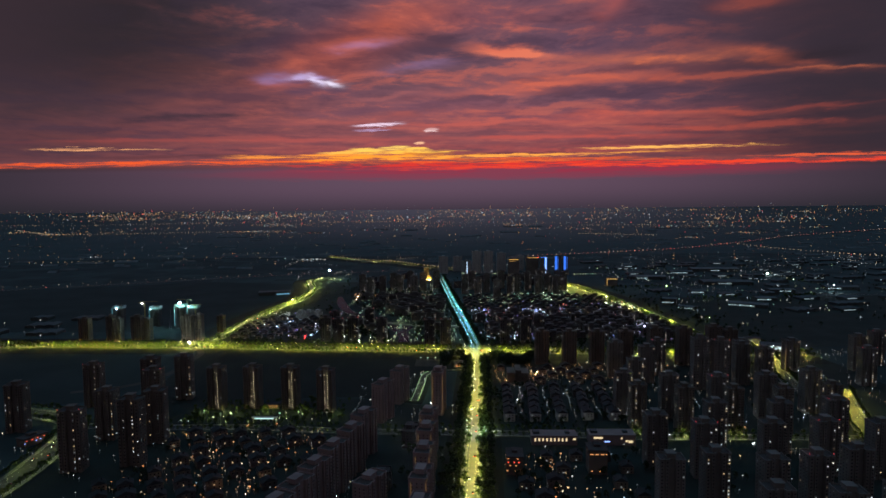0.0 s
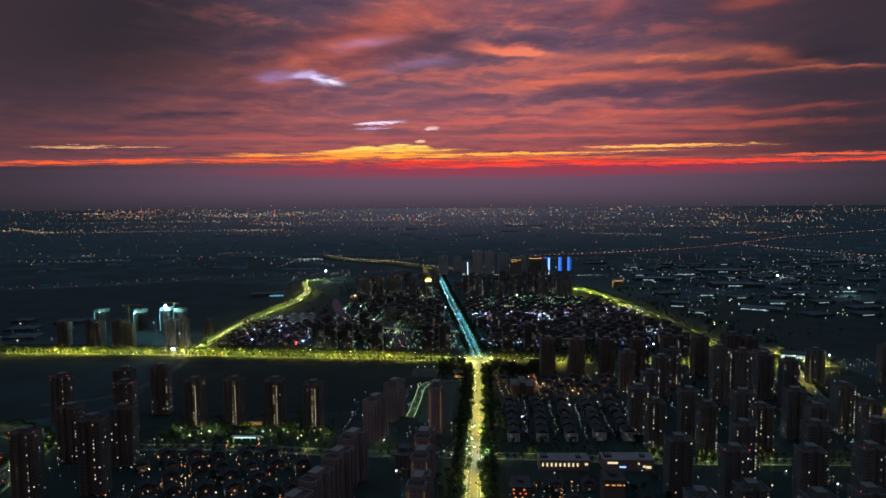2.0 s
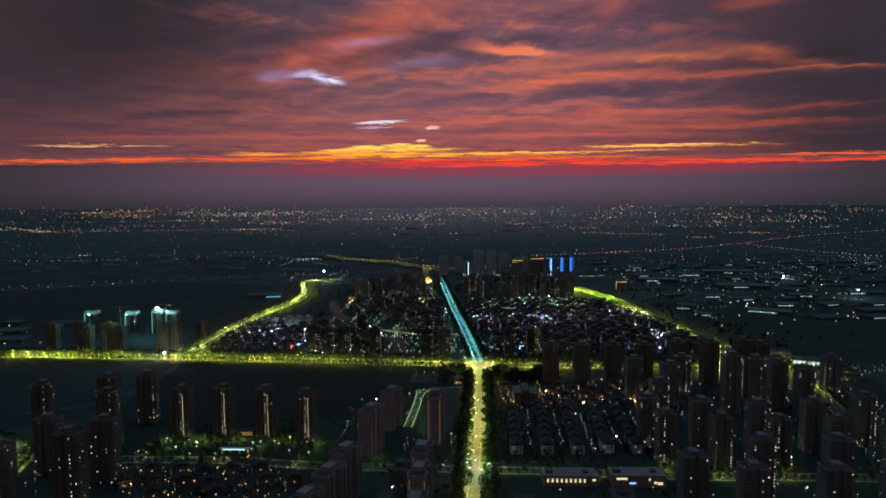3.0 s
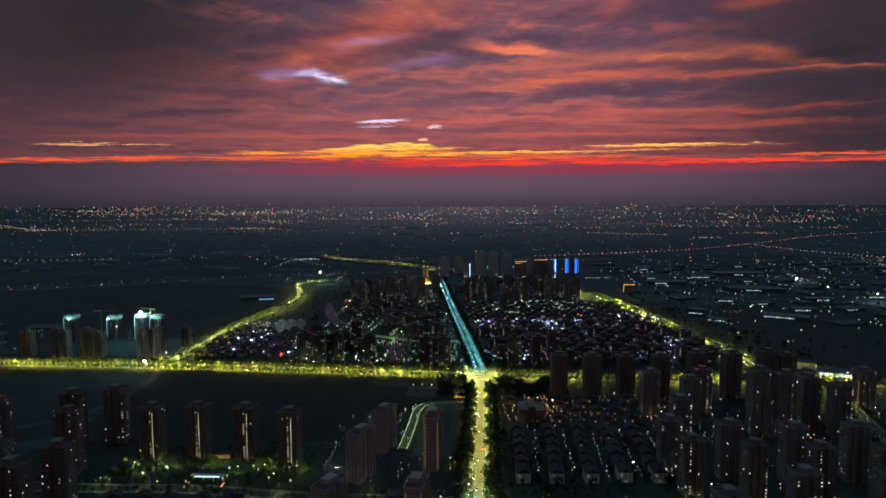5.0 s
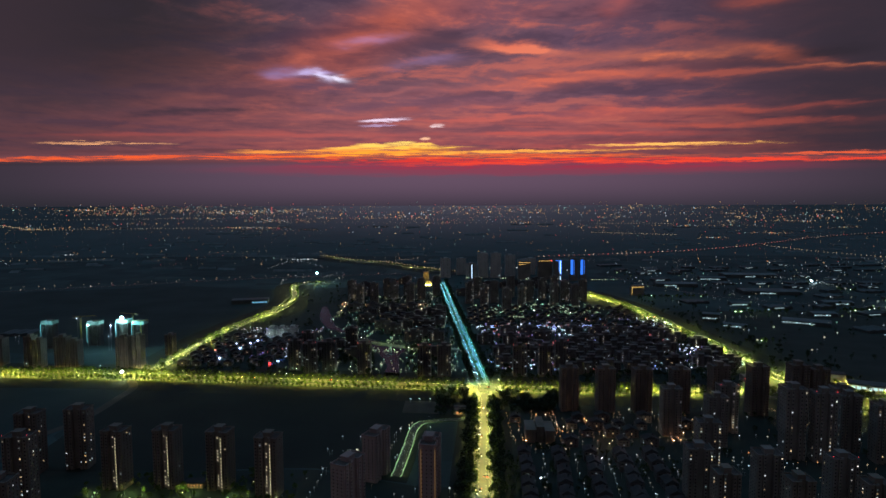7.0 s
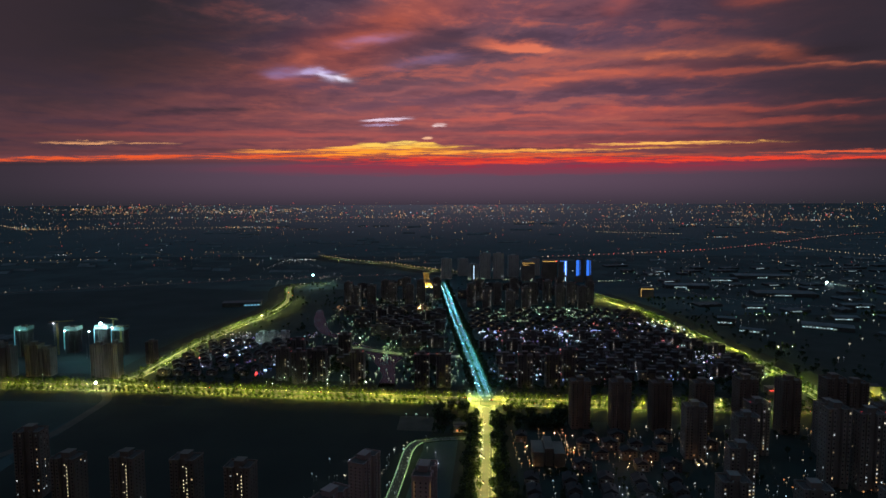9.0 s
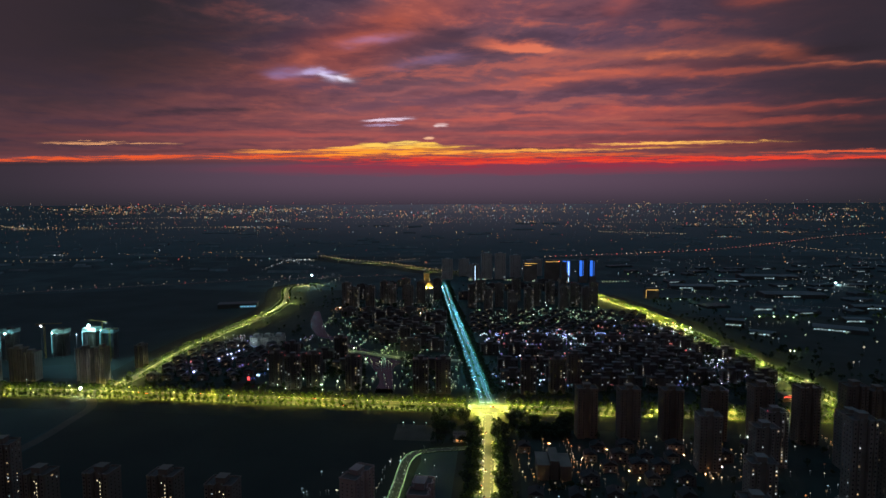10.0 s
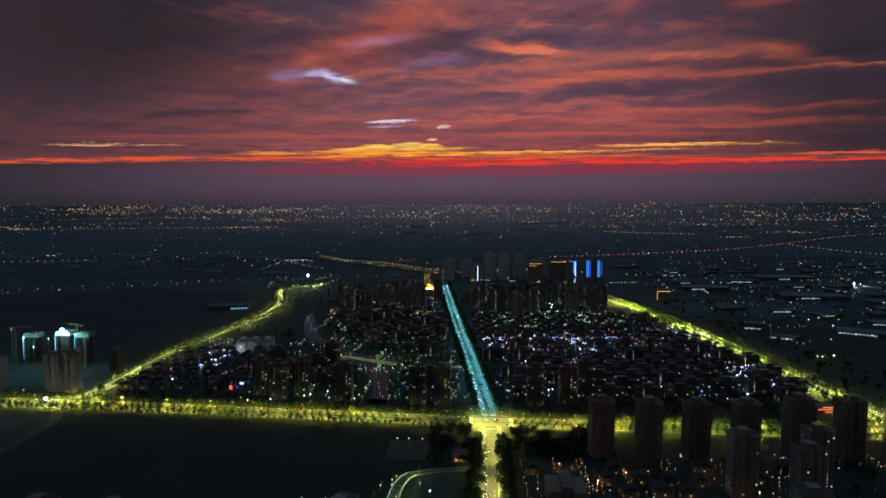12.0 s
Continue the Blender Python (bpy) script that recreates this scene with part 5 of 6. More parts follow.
# ---- terraces, villas, shops ----
def house_proto(w, d, h, wall, label, lit=0.3, seed=1, ridge=3.2, group="terrace houses"):
    rr = random.Random(seed)
    t = thing("terrace_house", pose(0, -900, 0), label, "house", group)
    bm = bmesh.new()
    box(bm, -w / 2, w / 2, -d / 2, d / 2, -0.2, h)
    box(bm, -w / 2 + 1, -w / 2 + 3.5, -d / 2 - 1.2, -d / 2 + 0.1, -0.2, h * 0.6)
    part("wall", bm, wall, t)
    bm = bmesh.new()
    a = [bm.verts.new(p) for p in ((-w / 2 - 0.5, -d / 2 - 0.5, h), (w / 2 + 0.5, -d / 2 - 0.5, h), (w / 2 + 0.5, d / 2 + 0.5, h), (-w / 2 - 0.5, d / 2 + 0.5, h),
                                   (0, -d / 2 - 0.5 + 1.5, h + ridge), (0, d / 2 + 0.5 - 1.5, h + ridge))]
    for f in ((0, 1, 4), (1, 2, 5, 4), (2, 3, 5), (3, 0, 4, 5), (3, 2, 1, 0)):
        bm.faces.new([a[i] for i in f])
    box(bm, w * 0.18, w * 0.18 + 0.9, 1.0, 1.9, h + 0.5, h + ridge + 0.8)
    part("roof", bm, ROOF_DARK, t)
    dark, bright = bmesh.new(), bmesh.new()
    for k in range(int(h / 3)):
        for x in (-0.3, 0.0, 0.3):
            for y in (-d / 2 - 0.04, d / 2 + 0.04):
                bm = bright if rr.random() < lit * 0.35 else dark
                bm.faces.new([bm.verts.new(p) for p in ((x * w - 0.6, y, 3 * k + 1), (x * w + 0.6, y, 3 * k + 1), (x * w + 0.6, y, 3 * k + 2.3), (x * w - 0.6, y, 3 * k + 2.3))])
        for y in (-0.3, 0.05, 0.33):
            for x in (-w / 2 - 0.04, w / 2 + 0.04):
                bm = bright if rr.random() < lit * 0.35 else dark
                bm.faces.new([bm.verts.new(p) for p in ((x, y * d - 0.6, 3 * k + 1), (x, y * d + 0.6, 3 * k + 1), (x, y * d + 0.6, 3 * k + 2.3), (x, y * d - 0.6, 3 * k + 2.3))])
    part("window_glazing", dark, GLASS, t, kind="stuff")
    part("lit_glazing", bright, PANE_MIX, t, "windows lit from inside", kind="stuff")
    return t


terrace = [house_proto(13, 20, 10, WHITE, "white terrace house with a dark tiled roof", 0.1, 201), house_proto(12, 16, 9, FACADE, "grey terrace house with a dark tiled roof", 0.1, 202), house_proto(13, 14, 10, FACADE, "dim terrace house with a dark tiled roof", 0.1, 203)]
for k, x0 in enumerate((80, 114, 146, 178, 209)):
    for j in range(6):
        x, y = x0 + 1.9 * j + tree_rng.uniform(-1.5, 1.5), 755 + 22.5 * j + tree_rng.uniform(-2, 2)
        copy_thing(terrace[0 if j == 0 else 1 + (j + k) % 2], pose(x, y, 0, 0, 0, -4 + tree_rng.uniform(-3, 3)))
        TAKEN.append((x, y, 11))

low = [house_proto(14, 11, 7, FACADE, "dim two-storey house with a dark tiled roof", 0.25, 211, group="low houses"),
       house_proto(16, 12, 9, FACADE, "dim three-storey house with a dark tiled roof", 0.25, 212, group="low houses"),
       house_proto(12, 12, 7, TAN, "dim villa with a dark tiled roof", 0.2, 213, group="low houses")]
flat = [tower_proto(FACADE, 34, 13, 18, 0.11, 221, "six-storey apartment block with scattered lit windows", group="apartment blocks"),
        tower_proto(FACADE, 30, 13, 18, 0.11, 222, "six-storey dim apartment block with lit windows", group="apartment blocks"),
        tower_proto(WHITE, 32, 13, 15, 0.10, 223, "five-storey pale apartment block", group="apartment blocks")]


def fill(protos, poly, dx, dy, r, turn, seed, keep=0.9, limit=400):
    """Rows of houses over a quarter, where the ground is free."""
    rr = random.Random(seed)
    (x0, y0), (x1, y1) = poly
    n = 0
    y = y0
    row = 0
    while y < y1 and n < limit:
        x = x0 + (dx / 2 if row % 2 else 0)
        while x < x1 and n < limit:
            a, b = x + rr.uniform(-2, 2), y + rr.uniform(-2, 2)
            if rr.random() < keep and free(a, b, r):
                copy_thing(protos[rr.randrange(len(protos))], pose(a, b, 0, 0, 0, turn + rr.uniform(-3, 3)))
                TAKEN.append((a, b, r * 0.9))
                n += 1
            x += dx
        y += dy
        row += 1


# ---- the estate gate and its pavilion ----
gate = thing("estate_gate", pose(-222, 750, 0, 0, 0, -2), "estate gate with a cold lit canopy and amber ramps", "gate")
bm = bmesh.new()
box(bm, -16, 16, -2.5, 2.5, 6.0, 6.8)
part("canopy", bm, WHITE, gate)
for x in (-14, -5, 5, 14):
    bm = bmesh.new()
    box(bm, x - 0.6, x + 0.6, -0.8, 0.8, -0.2, 6.0)
    part("pillar", bm, WHITE, gate)
bm = bmesh.new()
box(bm, -12, 12, -2.9, -2.55, 5.2, 6.6)
part("light_fascia", bm, glow("gate_fascia_light", (0.65, 0.95, 0.95), 0.9, False), gate, "glowing cold fascia")
for x in (-17, 17):
    bm = bmesh.new()
    box(bm, x - 0.5, x + 0.5, -15, -4, 0.35, 0.9)
    part("ramp_light", bm, glow("amber_ramp_light", (1.0, 0.35, 0.12), 0.8, False), gate, "amber light along the ramp")
TAKEN.append((-222, 748, 12))
pavilion = thing("garden_pavilion", pose(-227, 806, 0), "low garden pavilion strung with amber lights", "pavilion")
bm = bmesh.new()
box(bm, -9, 9, -5, 5, -0.2, 5)
part("body", bm, TAN, pavilion)
bm = bmesh.new()
box(bm, -10, 10, -6, 6, 5, 5.6)
part("roof", bm, ROOF_DARK, pavilion)
for z in (1.4, 3.0, 4.4):
    bm = bmesh.new()
    for k in range(6):
        box(bm, -8.5 + 2.9 * k, -7.6 + 2.9 * k, -5.4, -5.05, z, z + 0.5)
    part("string_light", bm, EDGE_STRING, pavilion, "string of amber lights")
TAKEN.append((-227, 806, 9))
hut = thing("roadside_hut", pose(24, 1003, 0, 0, 0, -3), "small white hut with an amber lit front", "hut")
bm = bmesh.new()
box(bm, -7, 7, -4, 4, -0.2, 9)
part("body", bm, WHITE, hut)
bm = bmesh.new()
box(bm, -7.4, 7.4, -4.4, 4.4, 9, 9.5)
part("roof", bm, ROOF_FLAT, hut)
bm = bmesh.new()
box(bm, -4, 3, -4.3, -4.05, 0.8, 3.2)
part("lit_front", bm, EDGE_STRING, hut, "amber lit shop front")
TAKEN.append((24, 1003, 10))

# ---- shops and the school ----
def shop(x0, x1, y, h, label, arches):
    w = x1 - x0
    t = thing("shop_building", pose((x0 + x1) / 2, y, 0, 0, 0, -2), label, "shop", "shops by the cross street")
    bm = bmesh.new()
    box(bm, -w / 2, w / 2, -9, 9, -0.2, h)
    box(bm, -w / 2 - 0.6, w / 2 + 0.6, -9.6, 9.6, h, h + 0.9)
    part("body", bm, RED_BROWN, t)
    bm = bmesh.new()
    box(bm, -w / 2 + 2, -w / 2 + 9, -4, 4, h + 0.9, h + 3.4)
    box(bm, w / 4, w / 4 + 5, -3, 3, h + 0.9, h + 2.6)
    part("roof_plant", bm, TIN, t)
    for a, b, z0, z1, material in arches:
        bm = bmesh.new()
        box(bm, a, b, -9.3, -9.05, z0, z1)
        part("shop_window", bm, material, t, "brightly lit shop window")
    return t


SHOP_GLOW = glow("shop_window_glow", (1.0, 0.76, 0.44), 0.75, False)
SIGN_BLUE = glow("blue_sign_glow", (0.25, 0.40, 1.0), 1.6, False)
shop(97, 147, 678, 10, "long low shop with a row of lit arches", [(-22 + 4.3 * k, -20.3 + 4.3 * k, 4.5, 8.0, SHOP_GLOW) for k in range(9)] + [(20.5, 23.5, 6, 8, SHOP_GLOW)])
shop(161, 211, 676, 11, "low dark market hall with lit corner windows", [(-21, -11, 7.5, 9.5, SHOP_GLOW), (-9, -3, 3.6, 5.0, SIGN_BLUE), (9, 10.5, 7, 9, SHOP_GLOW), (17, 22, 3, 5.5, SHOP_GLOW), (14, 16.5, 4, 6, SHOP_GLOW)])
TAKEN += [(110, 678, 14), (134, 678, 14), (174, 676, 14), (198, 676, 14)]

school = thing("school_building", pose(112, 925, 0, 0, 0, -3), "pale school building with columned wings", "school")
for x0, x1, y0, y1, h in ((-16, -5, -16, 14, 14), (-4, 4, -14, 18, 17), (5, 15, -18, 12, 14)):
    bm = bmesh.new()
    box(bm, x0, x1, y0, y1, -0.2, h)
    box(bm, x0 - 0.4, x1 + 0.4, y0 - 0.4, y1 + 0.4, h, h + 0.8)
    wing = part("wing", bm, TAN, school)
    for k in range(4):
        bm = bmesh.new()
        x = x0 + (x1 - x0) * (k + 0.5) / 4
        box(bm, x - 0.35, x + 0.35, y0 - 1.0, y0 + 0.1, 0, h - 1)
        part("column", bm, TAN, wing)
TAKEN += [(112, 912, 18), (112, 935, 18)]

white_hall = thing("white_lit_hall", pose(592, 1090, 0, 0, 0, -25), "low white hall under cold floodlight", "hall")
bm = bmesh.new()
box(bm, -24, 24, -10, 10, -0.2, 11)
part("body", bm, WHITE, white_hall)
bm = bmesh.new()
box(bm, -26, 26, -12, 12, 11, 12)
part("roof", bm, TIN, white_hall)
HALL_GLOW = glow("hall_front_glow", (0.62, 0.90, 1.0), 0.75, False)
# glowing panels added here stand in for floodlight on the white front
for k in range(7):
    bm = bmesh.new()
    box(bm, -22 + 6.4 * k, -17.4 + 6.4 * k, -10.4, -10.05, 3.5 + (k % 3), 8.5)
    part("lit_window", bm, HALL_GLOW, white_hall, "added glowing panel brightening the hall front")
TAKEN.append((592, 1090, 28))
floodlight(575, 1066, 15, 0.16, FLOOD_WHITE, "white flood lamp before a low hall")
floodlight(594, 1068, 15, 0.16, FLOOD_WHITE, "white flood lamp before a low hall")
floodlight(630, 1062, 14, 0.14, FLOOD_WHITE, "white flood lamp before a low hall")
floodlight(612, 1066, 14, 0.14, FLOOD_WHITE, "white flood lamp before a low hall")

led_tower(532, 1950, 34, 24, ((-16, 16, 22.2, 23.4, LED_GOLD), (-16.5, -15.6, 3, 23, LED_GOLD)), "low block edged with gold light")
TAKEN.append((532, 1950, 24))
sign = thing("neon_sign_block", pose(452, 1140, 0), "low restaurant block with red and gold neon", "restaurant")
bm = bmesh.new()
box(bm, -12, 12, -7, 7, -0.2, 9)
part("body", bm, BROWN, sign)
for z, m, a, b in ((5.5, LED_RED, -11, 6), (8.0, LED_GOLD, -6, 11), (2.6, LED_GOLD, -3, 11)):
    bm = bmesh.new()
    box(bm, a, b, -7.5, -7.1, z, z + 0.7)
    part("neon_line", bm, m, sign, "glowing neon line")
TAKEN.append((452, 1140, 14))
neon = thing("neon_gateway", pose(-270, 1216, 0), "market gateway with red and blue neon", "gateway")
for a, b, z0, z1, y, m in ((-6, -3, 1.5, 8, -1, LED_RED), (-2.5, 3, 3, 5, 4, LED_BLUE), (1, 6, 4, 6.5, 18, LED_CYAN), (3, 9, 3, 5, 34, LED_BLUE), (7, 11, 4, 6, 50, LED_CYAN)):
    bm = bmesh.new()
    box(bm, a, b, y - 0.4, y + 0.4, z0, z1)
    n = part("neon_panel", bm, m, neon, "glowing neon panel")
bm = bmesh.new()
for x, y in ((-4.5, -0.2), (0, 4.6), (3.5, 18.6), (6, 34.6), (9, 50.6)):
    box(bm, x - 0.4, x + 0.4, y + 0.1, y + 0.9, -0.2, 9)
part("posts", bm, STEEL, neon)
TAKEN.append((-265, 1228, 20))

shed = thing("glass_shed", pose(-500, 1830, 0, 0, 0, 12), "long low shed with cyan-lit windows", "shed")
bm = bmesh.new()
box(bm, -45, 45, -18, 18, -0.2, 9)
part("wall", bm, TIN, shed)
bm = bmesh.new()
box(bm, -46, 46, -19, 19, 9, 10.2)
part("roof", bm, TIN, shed)
for k in range(5):
    bm = bmesh.new()
    box(bm, 6 + 7.5 * k, 12 + 7.5 * k, -18.4, -18.05, 2, 5)
    part("lit_window", bm, glow("cyan_shed_window", (0.2, 0.55, 0.8), 0.7, False) if k == 0 else bpy.data.materials["cyan_shed_window"], shed)
TAKEN.append((-500, 1830, 46))

for n, (x, y) in enumerate(((-335, 1445), (-316, 1447), (-296, 1450))):
    t = copy_thing(flat[2], pose(x, y, 0, 0, 0, 90))
    TAKEN.append((x, y, 16))
    floodlight(x + 2, y - 24, 9, 0.22, FLOOD_WHITE, "small white lamp before a pale block")

# arched canopies edged with cold light, in a row between the blocks
def canopy(x, y, turn, r, material):
    t = thing("lit_canopy", pose(x, y, 0, 0, 0, turn), "curved canopy edged with cold bluish light", "canopy", "lit canopies")
    for name, r0, r1, z0, z1, m in (("roof", r - 3, r, 7.0, 7.4, ROOF_FLAT), ("light_edge", r, r + 0.6, 6.3, 7.7, material)):
        bm = bmesh.new()
        rows = []
        for k in range(11):
            w = math.pi * (0.15 + 0.7 * k / 10)
            rows.append([bm.verts.new((q * math.cos(w), q * math.sin(w), z)) for q, z in ((r0, z0), (r1, z0), (r1, z1), (r0, z1))])
        for a, b in zip(rows, rows[1:]):
            for i in range(4):
                bm.faces.new((a[i], b[i], b[(i + 1) % 4], a[(i + 1) % 4]))
        part(name, bm, m, t)
    for w in (0.2, 0.5, 0.8):
        bm = bmesh.new()
        q = (r - 1.5) * math.cos(math.pi * w), (r - 1.5) * math.sin(math.pi * w)
        ring_tube(bm, (*q, -0.1), (*q, 7.0), 0.15, 0.15)
        part("post", bm, STEEL, t)


CANOPY_BLUE = glow("canopy_edge_light", (0.35, 0.45, 1.0), 2.6, False)
CANOPY_WHITE = glow("canopy_edge_white", (0.75, 0.85, 1.0), 2.2, False)
for k in range(9):
    x, y = 78 + 31 * k, 1486 + 9 * math.sin(k * 2.1)
    canopy(x, y, 40 + 50 * math.sin(k * 1.7), 9 + 2 * (k % 3), CANOPY_BLUE if k % 3 else CANOPY_WHITE)
    TAKEN.append((x, y, 13))
for x, y in ((150, 1395), (262, 1400), (205, 1345)):
    canopy(x, y, 200, 9, CANOPY_BLUE)
    TAKEN.append((x, y, 12))

# factory sheds in the east
def shed_proto(w, d, h, label, bands=()):
    t = thing("factory_shed", pose(0, -900, 0), label, "factory", "factory sheds")
    bm = bmesh.new()
    box(bm, -w / 2, w / 2, -d / 2, d / 2, -0.2, h)
    part("wall", bm, TIN, t)
    bm = bmesh.new()
    n = max(2, int(w / 18))
    for k in range(n):
        x0, x1 = -w / 2 + w * k / n, -w / 2 + w * (k + 1) / n
        vs = [bm.verts.new(p) for p in ((x0, -d / 2 - 0.5, h), (x1, -d / 2 - 0.5, h), ((x0 + x1) / 2, -d / 2 - 0.5, h + 2.2), (x0, d / 2 + 0.5, h), (x1, d / 2 + 0.5, h), ((x0 + x1) / 2, d / 2 + 0.5, h + 2.2))]
        for f in ((0, 1, 2), (4, 3, 5), (0, 2, 5, 3), (2, 1, 4, 5)):
            bm.faces.new([vs[i] for i in f])
    part("roof", bm, TIN, t)
    for a, b, z in bands:
        bm = bmesh.new()
        box(bm, a * w, b * w, -d / 2 - 0.25, -d / 2 - 0.03, z, z + 1.6)
        part("lit_window_band", bm, SHED_GLOW, t, "band of lit factory windows")
    return t


SHED_GLOW = glow("factory_window_glow", (0.70, 0.92, 1.0), 0.34, False)
sheds = [shed_proto(60, 40, 5, "wide grey factory shed with a ridged roof"), shed_proto(90, 36, 5.5, "long grey factory shed with a ridged roof"), shed_proto(40, 30, 7, "grey workshop hall with a ridged roof"), shed_proto(56, 34, 6, "grey factory shed with lit window bands", ((-0.45, 0.1, 3),)),
         shed_proto(44, 30, 7, "grey workshop with two lit window bands", ((-0.4, -0.1, 4.4), (0.15, 0.4, 2)))]
# the halls that stand out by their lit fronts and pale roofs
ROOF_PALE = surface("pale_sheet_roof", (0.12, 0.14, 0.148), (0.22, 0.24, 0.25), 0.7, 0.03, 0.7, 0.1, each=0.2)


def lit_hall(x, y, turn, w, d, h, glow_from, glow_to, label):
    """A pale-roofed hall whose front windows burn one by one."""
    t = thing("factory_hall", pose(x, y, 0, 0, 0, turn), label, "factory", "lit factory halls")
    bm = bmesh.new()
    box(bm, -w / 2, w / 2, -d / 2, d / 2, -0.2, h)
    part("wall", bm, TIN, t)
    bm = bmesh.new()
    a = [bm.verts.new(p) for p in ((-w / 2 - 0.6, -d / 2 - 0.6, h), (w / 2 + 0.6, -d / 2 - 0.6, h), (w / 2 + 0.6, d / 2 + 0.6, h), (-w / 2 - 0.6, d / 2 + 0.6, h), (-w / 2 - 0.6, 0, h + 2.6), (w / 2 + 0.6, 0, h + 2.6))]
    for f in ((0, 1, 5, 4), (2, 3, 4, 5), (1, 2, 5), (3, 0, 4), (3, 2, 1, 0)):
        bm.faces.new([a[i] for i in f])
    part("roof", bm, ROOF_PALE, t)
    n = int((glow_to - glow_from) * w / 6)
    for k in range(n):
        x0 = glow_from * w + 6 * k
        bm = bmesh.new()
        box(bm, x0, x0 + 4.6, -d / 2 - 0.25, -d / 2 - 0.03, h * 0.35, h * 0.35 + (2.6 if k % 3 else 1.7))
        part("lit_window", bm, SHED_GLOW if k % 4 else HALL_GLOW, t, "factory window lit cold white")
    TAKEN.append((x, y, max(w, d) * 0.5))
    return t


for x, y, turn, w, d, h, g0, g1, label in (
        (871, 2262, -8, 80, 40, 9, -0.48, 0.30, "grey factory hall with a row of lit windows"), (734, 1778, -4, 46, 26, 8, -0.45, 0.45, "grey factory hall lit along its whole front"),
        (585, 1590, -24, 34, 24, 16, -0.48, 0.45, "pale workshop block with bright cold windows"), (604, 1518, -34, 44, 22, 7, -0.48, 0.4, "low shed with a line of lit windows"),
        (770, 1552, -30, 90, 40, 8, -0.48, 0.20, "long shed with a pale sheet roof and lit end"), (857, 1640, -6, 52, 30, 8, -0.45, 0.30, "grey shed with a few lit windows"),
        (902, 1970, -6, 150, 60, 10, -0.20, 0.10, "wide warehouse with a pale sheet roof"), (1020, 2330, -6, 170, 60, 11, -0.1, 0.1, "wide warehouse with a dim pale roof"),
        (700, 2120, -8, 120, 50, 10, -0.3, 0.0, "wide warehouse with a dim pale roof"), (1180, 1830, -10, 90, 40, 9, -0.45, 0.0, "grey shed with a few lit windows"),
        (980, 1790, -6, 70, 34, 8, -0.1, 0.4, "grey shed with a few lit windows")):
    lit_hall(x, y, turn, w, d, h, g0, g1, label)
YARD_GREEN = glow("green_yard_lens", (0.62, 1.0, 0.42), 240.0)
yard_rng = random.Random(41)
yard_lamps, yard_trees = [], []
for cx, cy, sx, sy, n in ((958, 1686, 26, 9, 9), (1152, 2013, 30, 14, 8), (734, 1674, 66, 3, 9), (616, 1902, 100, 4, 12), (587, 1377, 26, 8, 5), (1010, 1700, 30, 10, 4)):
    for k in range(n):
        x, y = cx + sx * (2 * (k + 0.5) / n - 1), cy + yard_rng.uniform(-sy, sy)
        yard_lamps.append((x, y, yard_rng.uniform(0.7, 1.2)))
        yard_trees += [(x + yard_rng.uniform(-7, 7), y + yard_rng.uniform(1, 9), yard_rng.uniform(0.6, 1.1)) for _ in range(3)]
dots("yard_lamps", yard_lamps, YARD_GREEN, "greenish yard lamps between trees and sheds", 0.22, 5.0)
forest("yard_trees", yard_trees, LEAF, "trees in factory yards lit greenish by lamps")

# far sheds and glasshouses, thin pale lines on the plain
far_roofs = []
for k in range(150):
    y = yard_rng.uniform(2500, 4300)
    x = yard_rng.uniform(-0.75, 0.75) * y
    if -500 < x < 520 and y < 2700:
        continue
    far_roofs.append((x, y, yard_rng.uniform(15, 70), yard_rng.uniform(8, 18), 0.6))
vs, fs = [], []
for x, y, w, d, h in far_roofs:
    g, n = rise(y), len(vs)
    vs += [(x - w, y - d, g - 3), (x + w, y - d, g - 3), (x + w, y + d, g - 3), (x - w, y + d, g - 3), (x - w, y - d, g + h), (x + w, y - d, g + h), (x + w, y + d, g + h), (x - w, y + d, g + h), (x - w, y, g + h + 7), (x + w, y, g + h + 7)]
    fs += [tuple(n + i for i in f) for f in ((0, 1, 5, 4), (1, 2, 6, 9, 5), (2, 3, 7, 6), (3, 0, 4, 8, 7), (4, 5, 9, 8), (6, 7, 8, 9))]
joined("far_sheds", vs, fs, ROOF_PALE, "far sheds and glasshouses with pale roofs on the plain", "sheds")

# small buildings that catch the eye near by
white_block = thing("white_block", pose(574, 1140, 0, 0, 0, -20), "low white flat-roofed block at the road's end", "building")
bm = bmesh.new()
box(bm, -14, 14, -8, 8, -0.2, 12)
part("wall", bm, WHITE, white_block)
bm = bmesh.new()
box(bm, -14.5, 14.5, -8.5, 8.5, 12, 12.7)
part("roof", bm, ROOF_FLAT, white_block)
TAKEN.append((574, 1140, 17))
floodlight(560, 1122, 8, 0.14, FLOOD_WHITE, "small white lamp before a white block")
RED_LIGHT = glow("red_string_light", (1.0, 0.10, 0.05), 1.2, False)


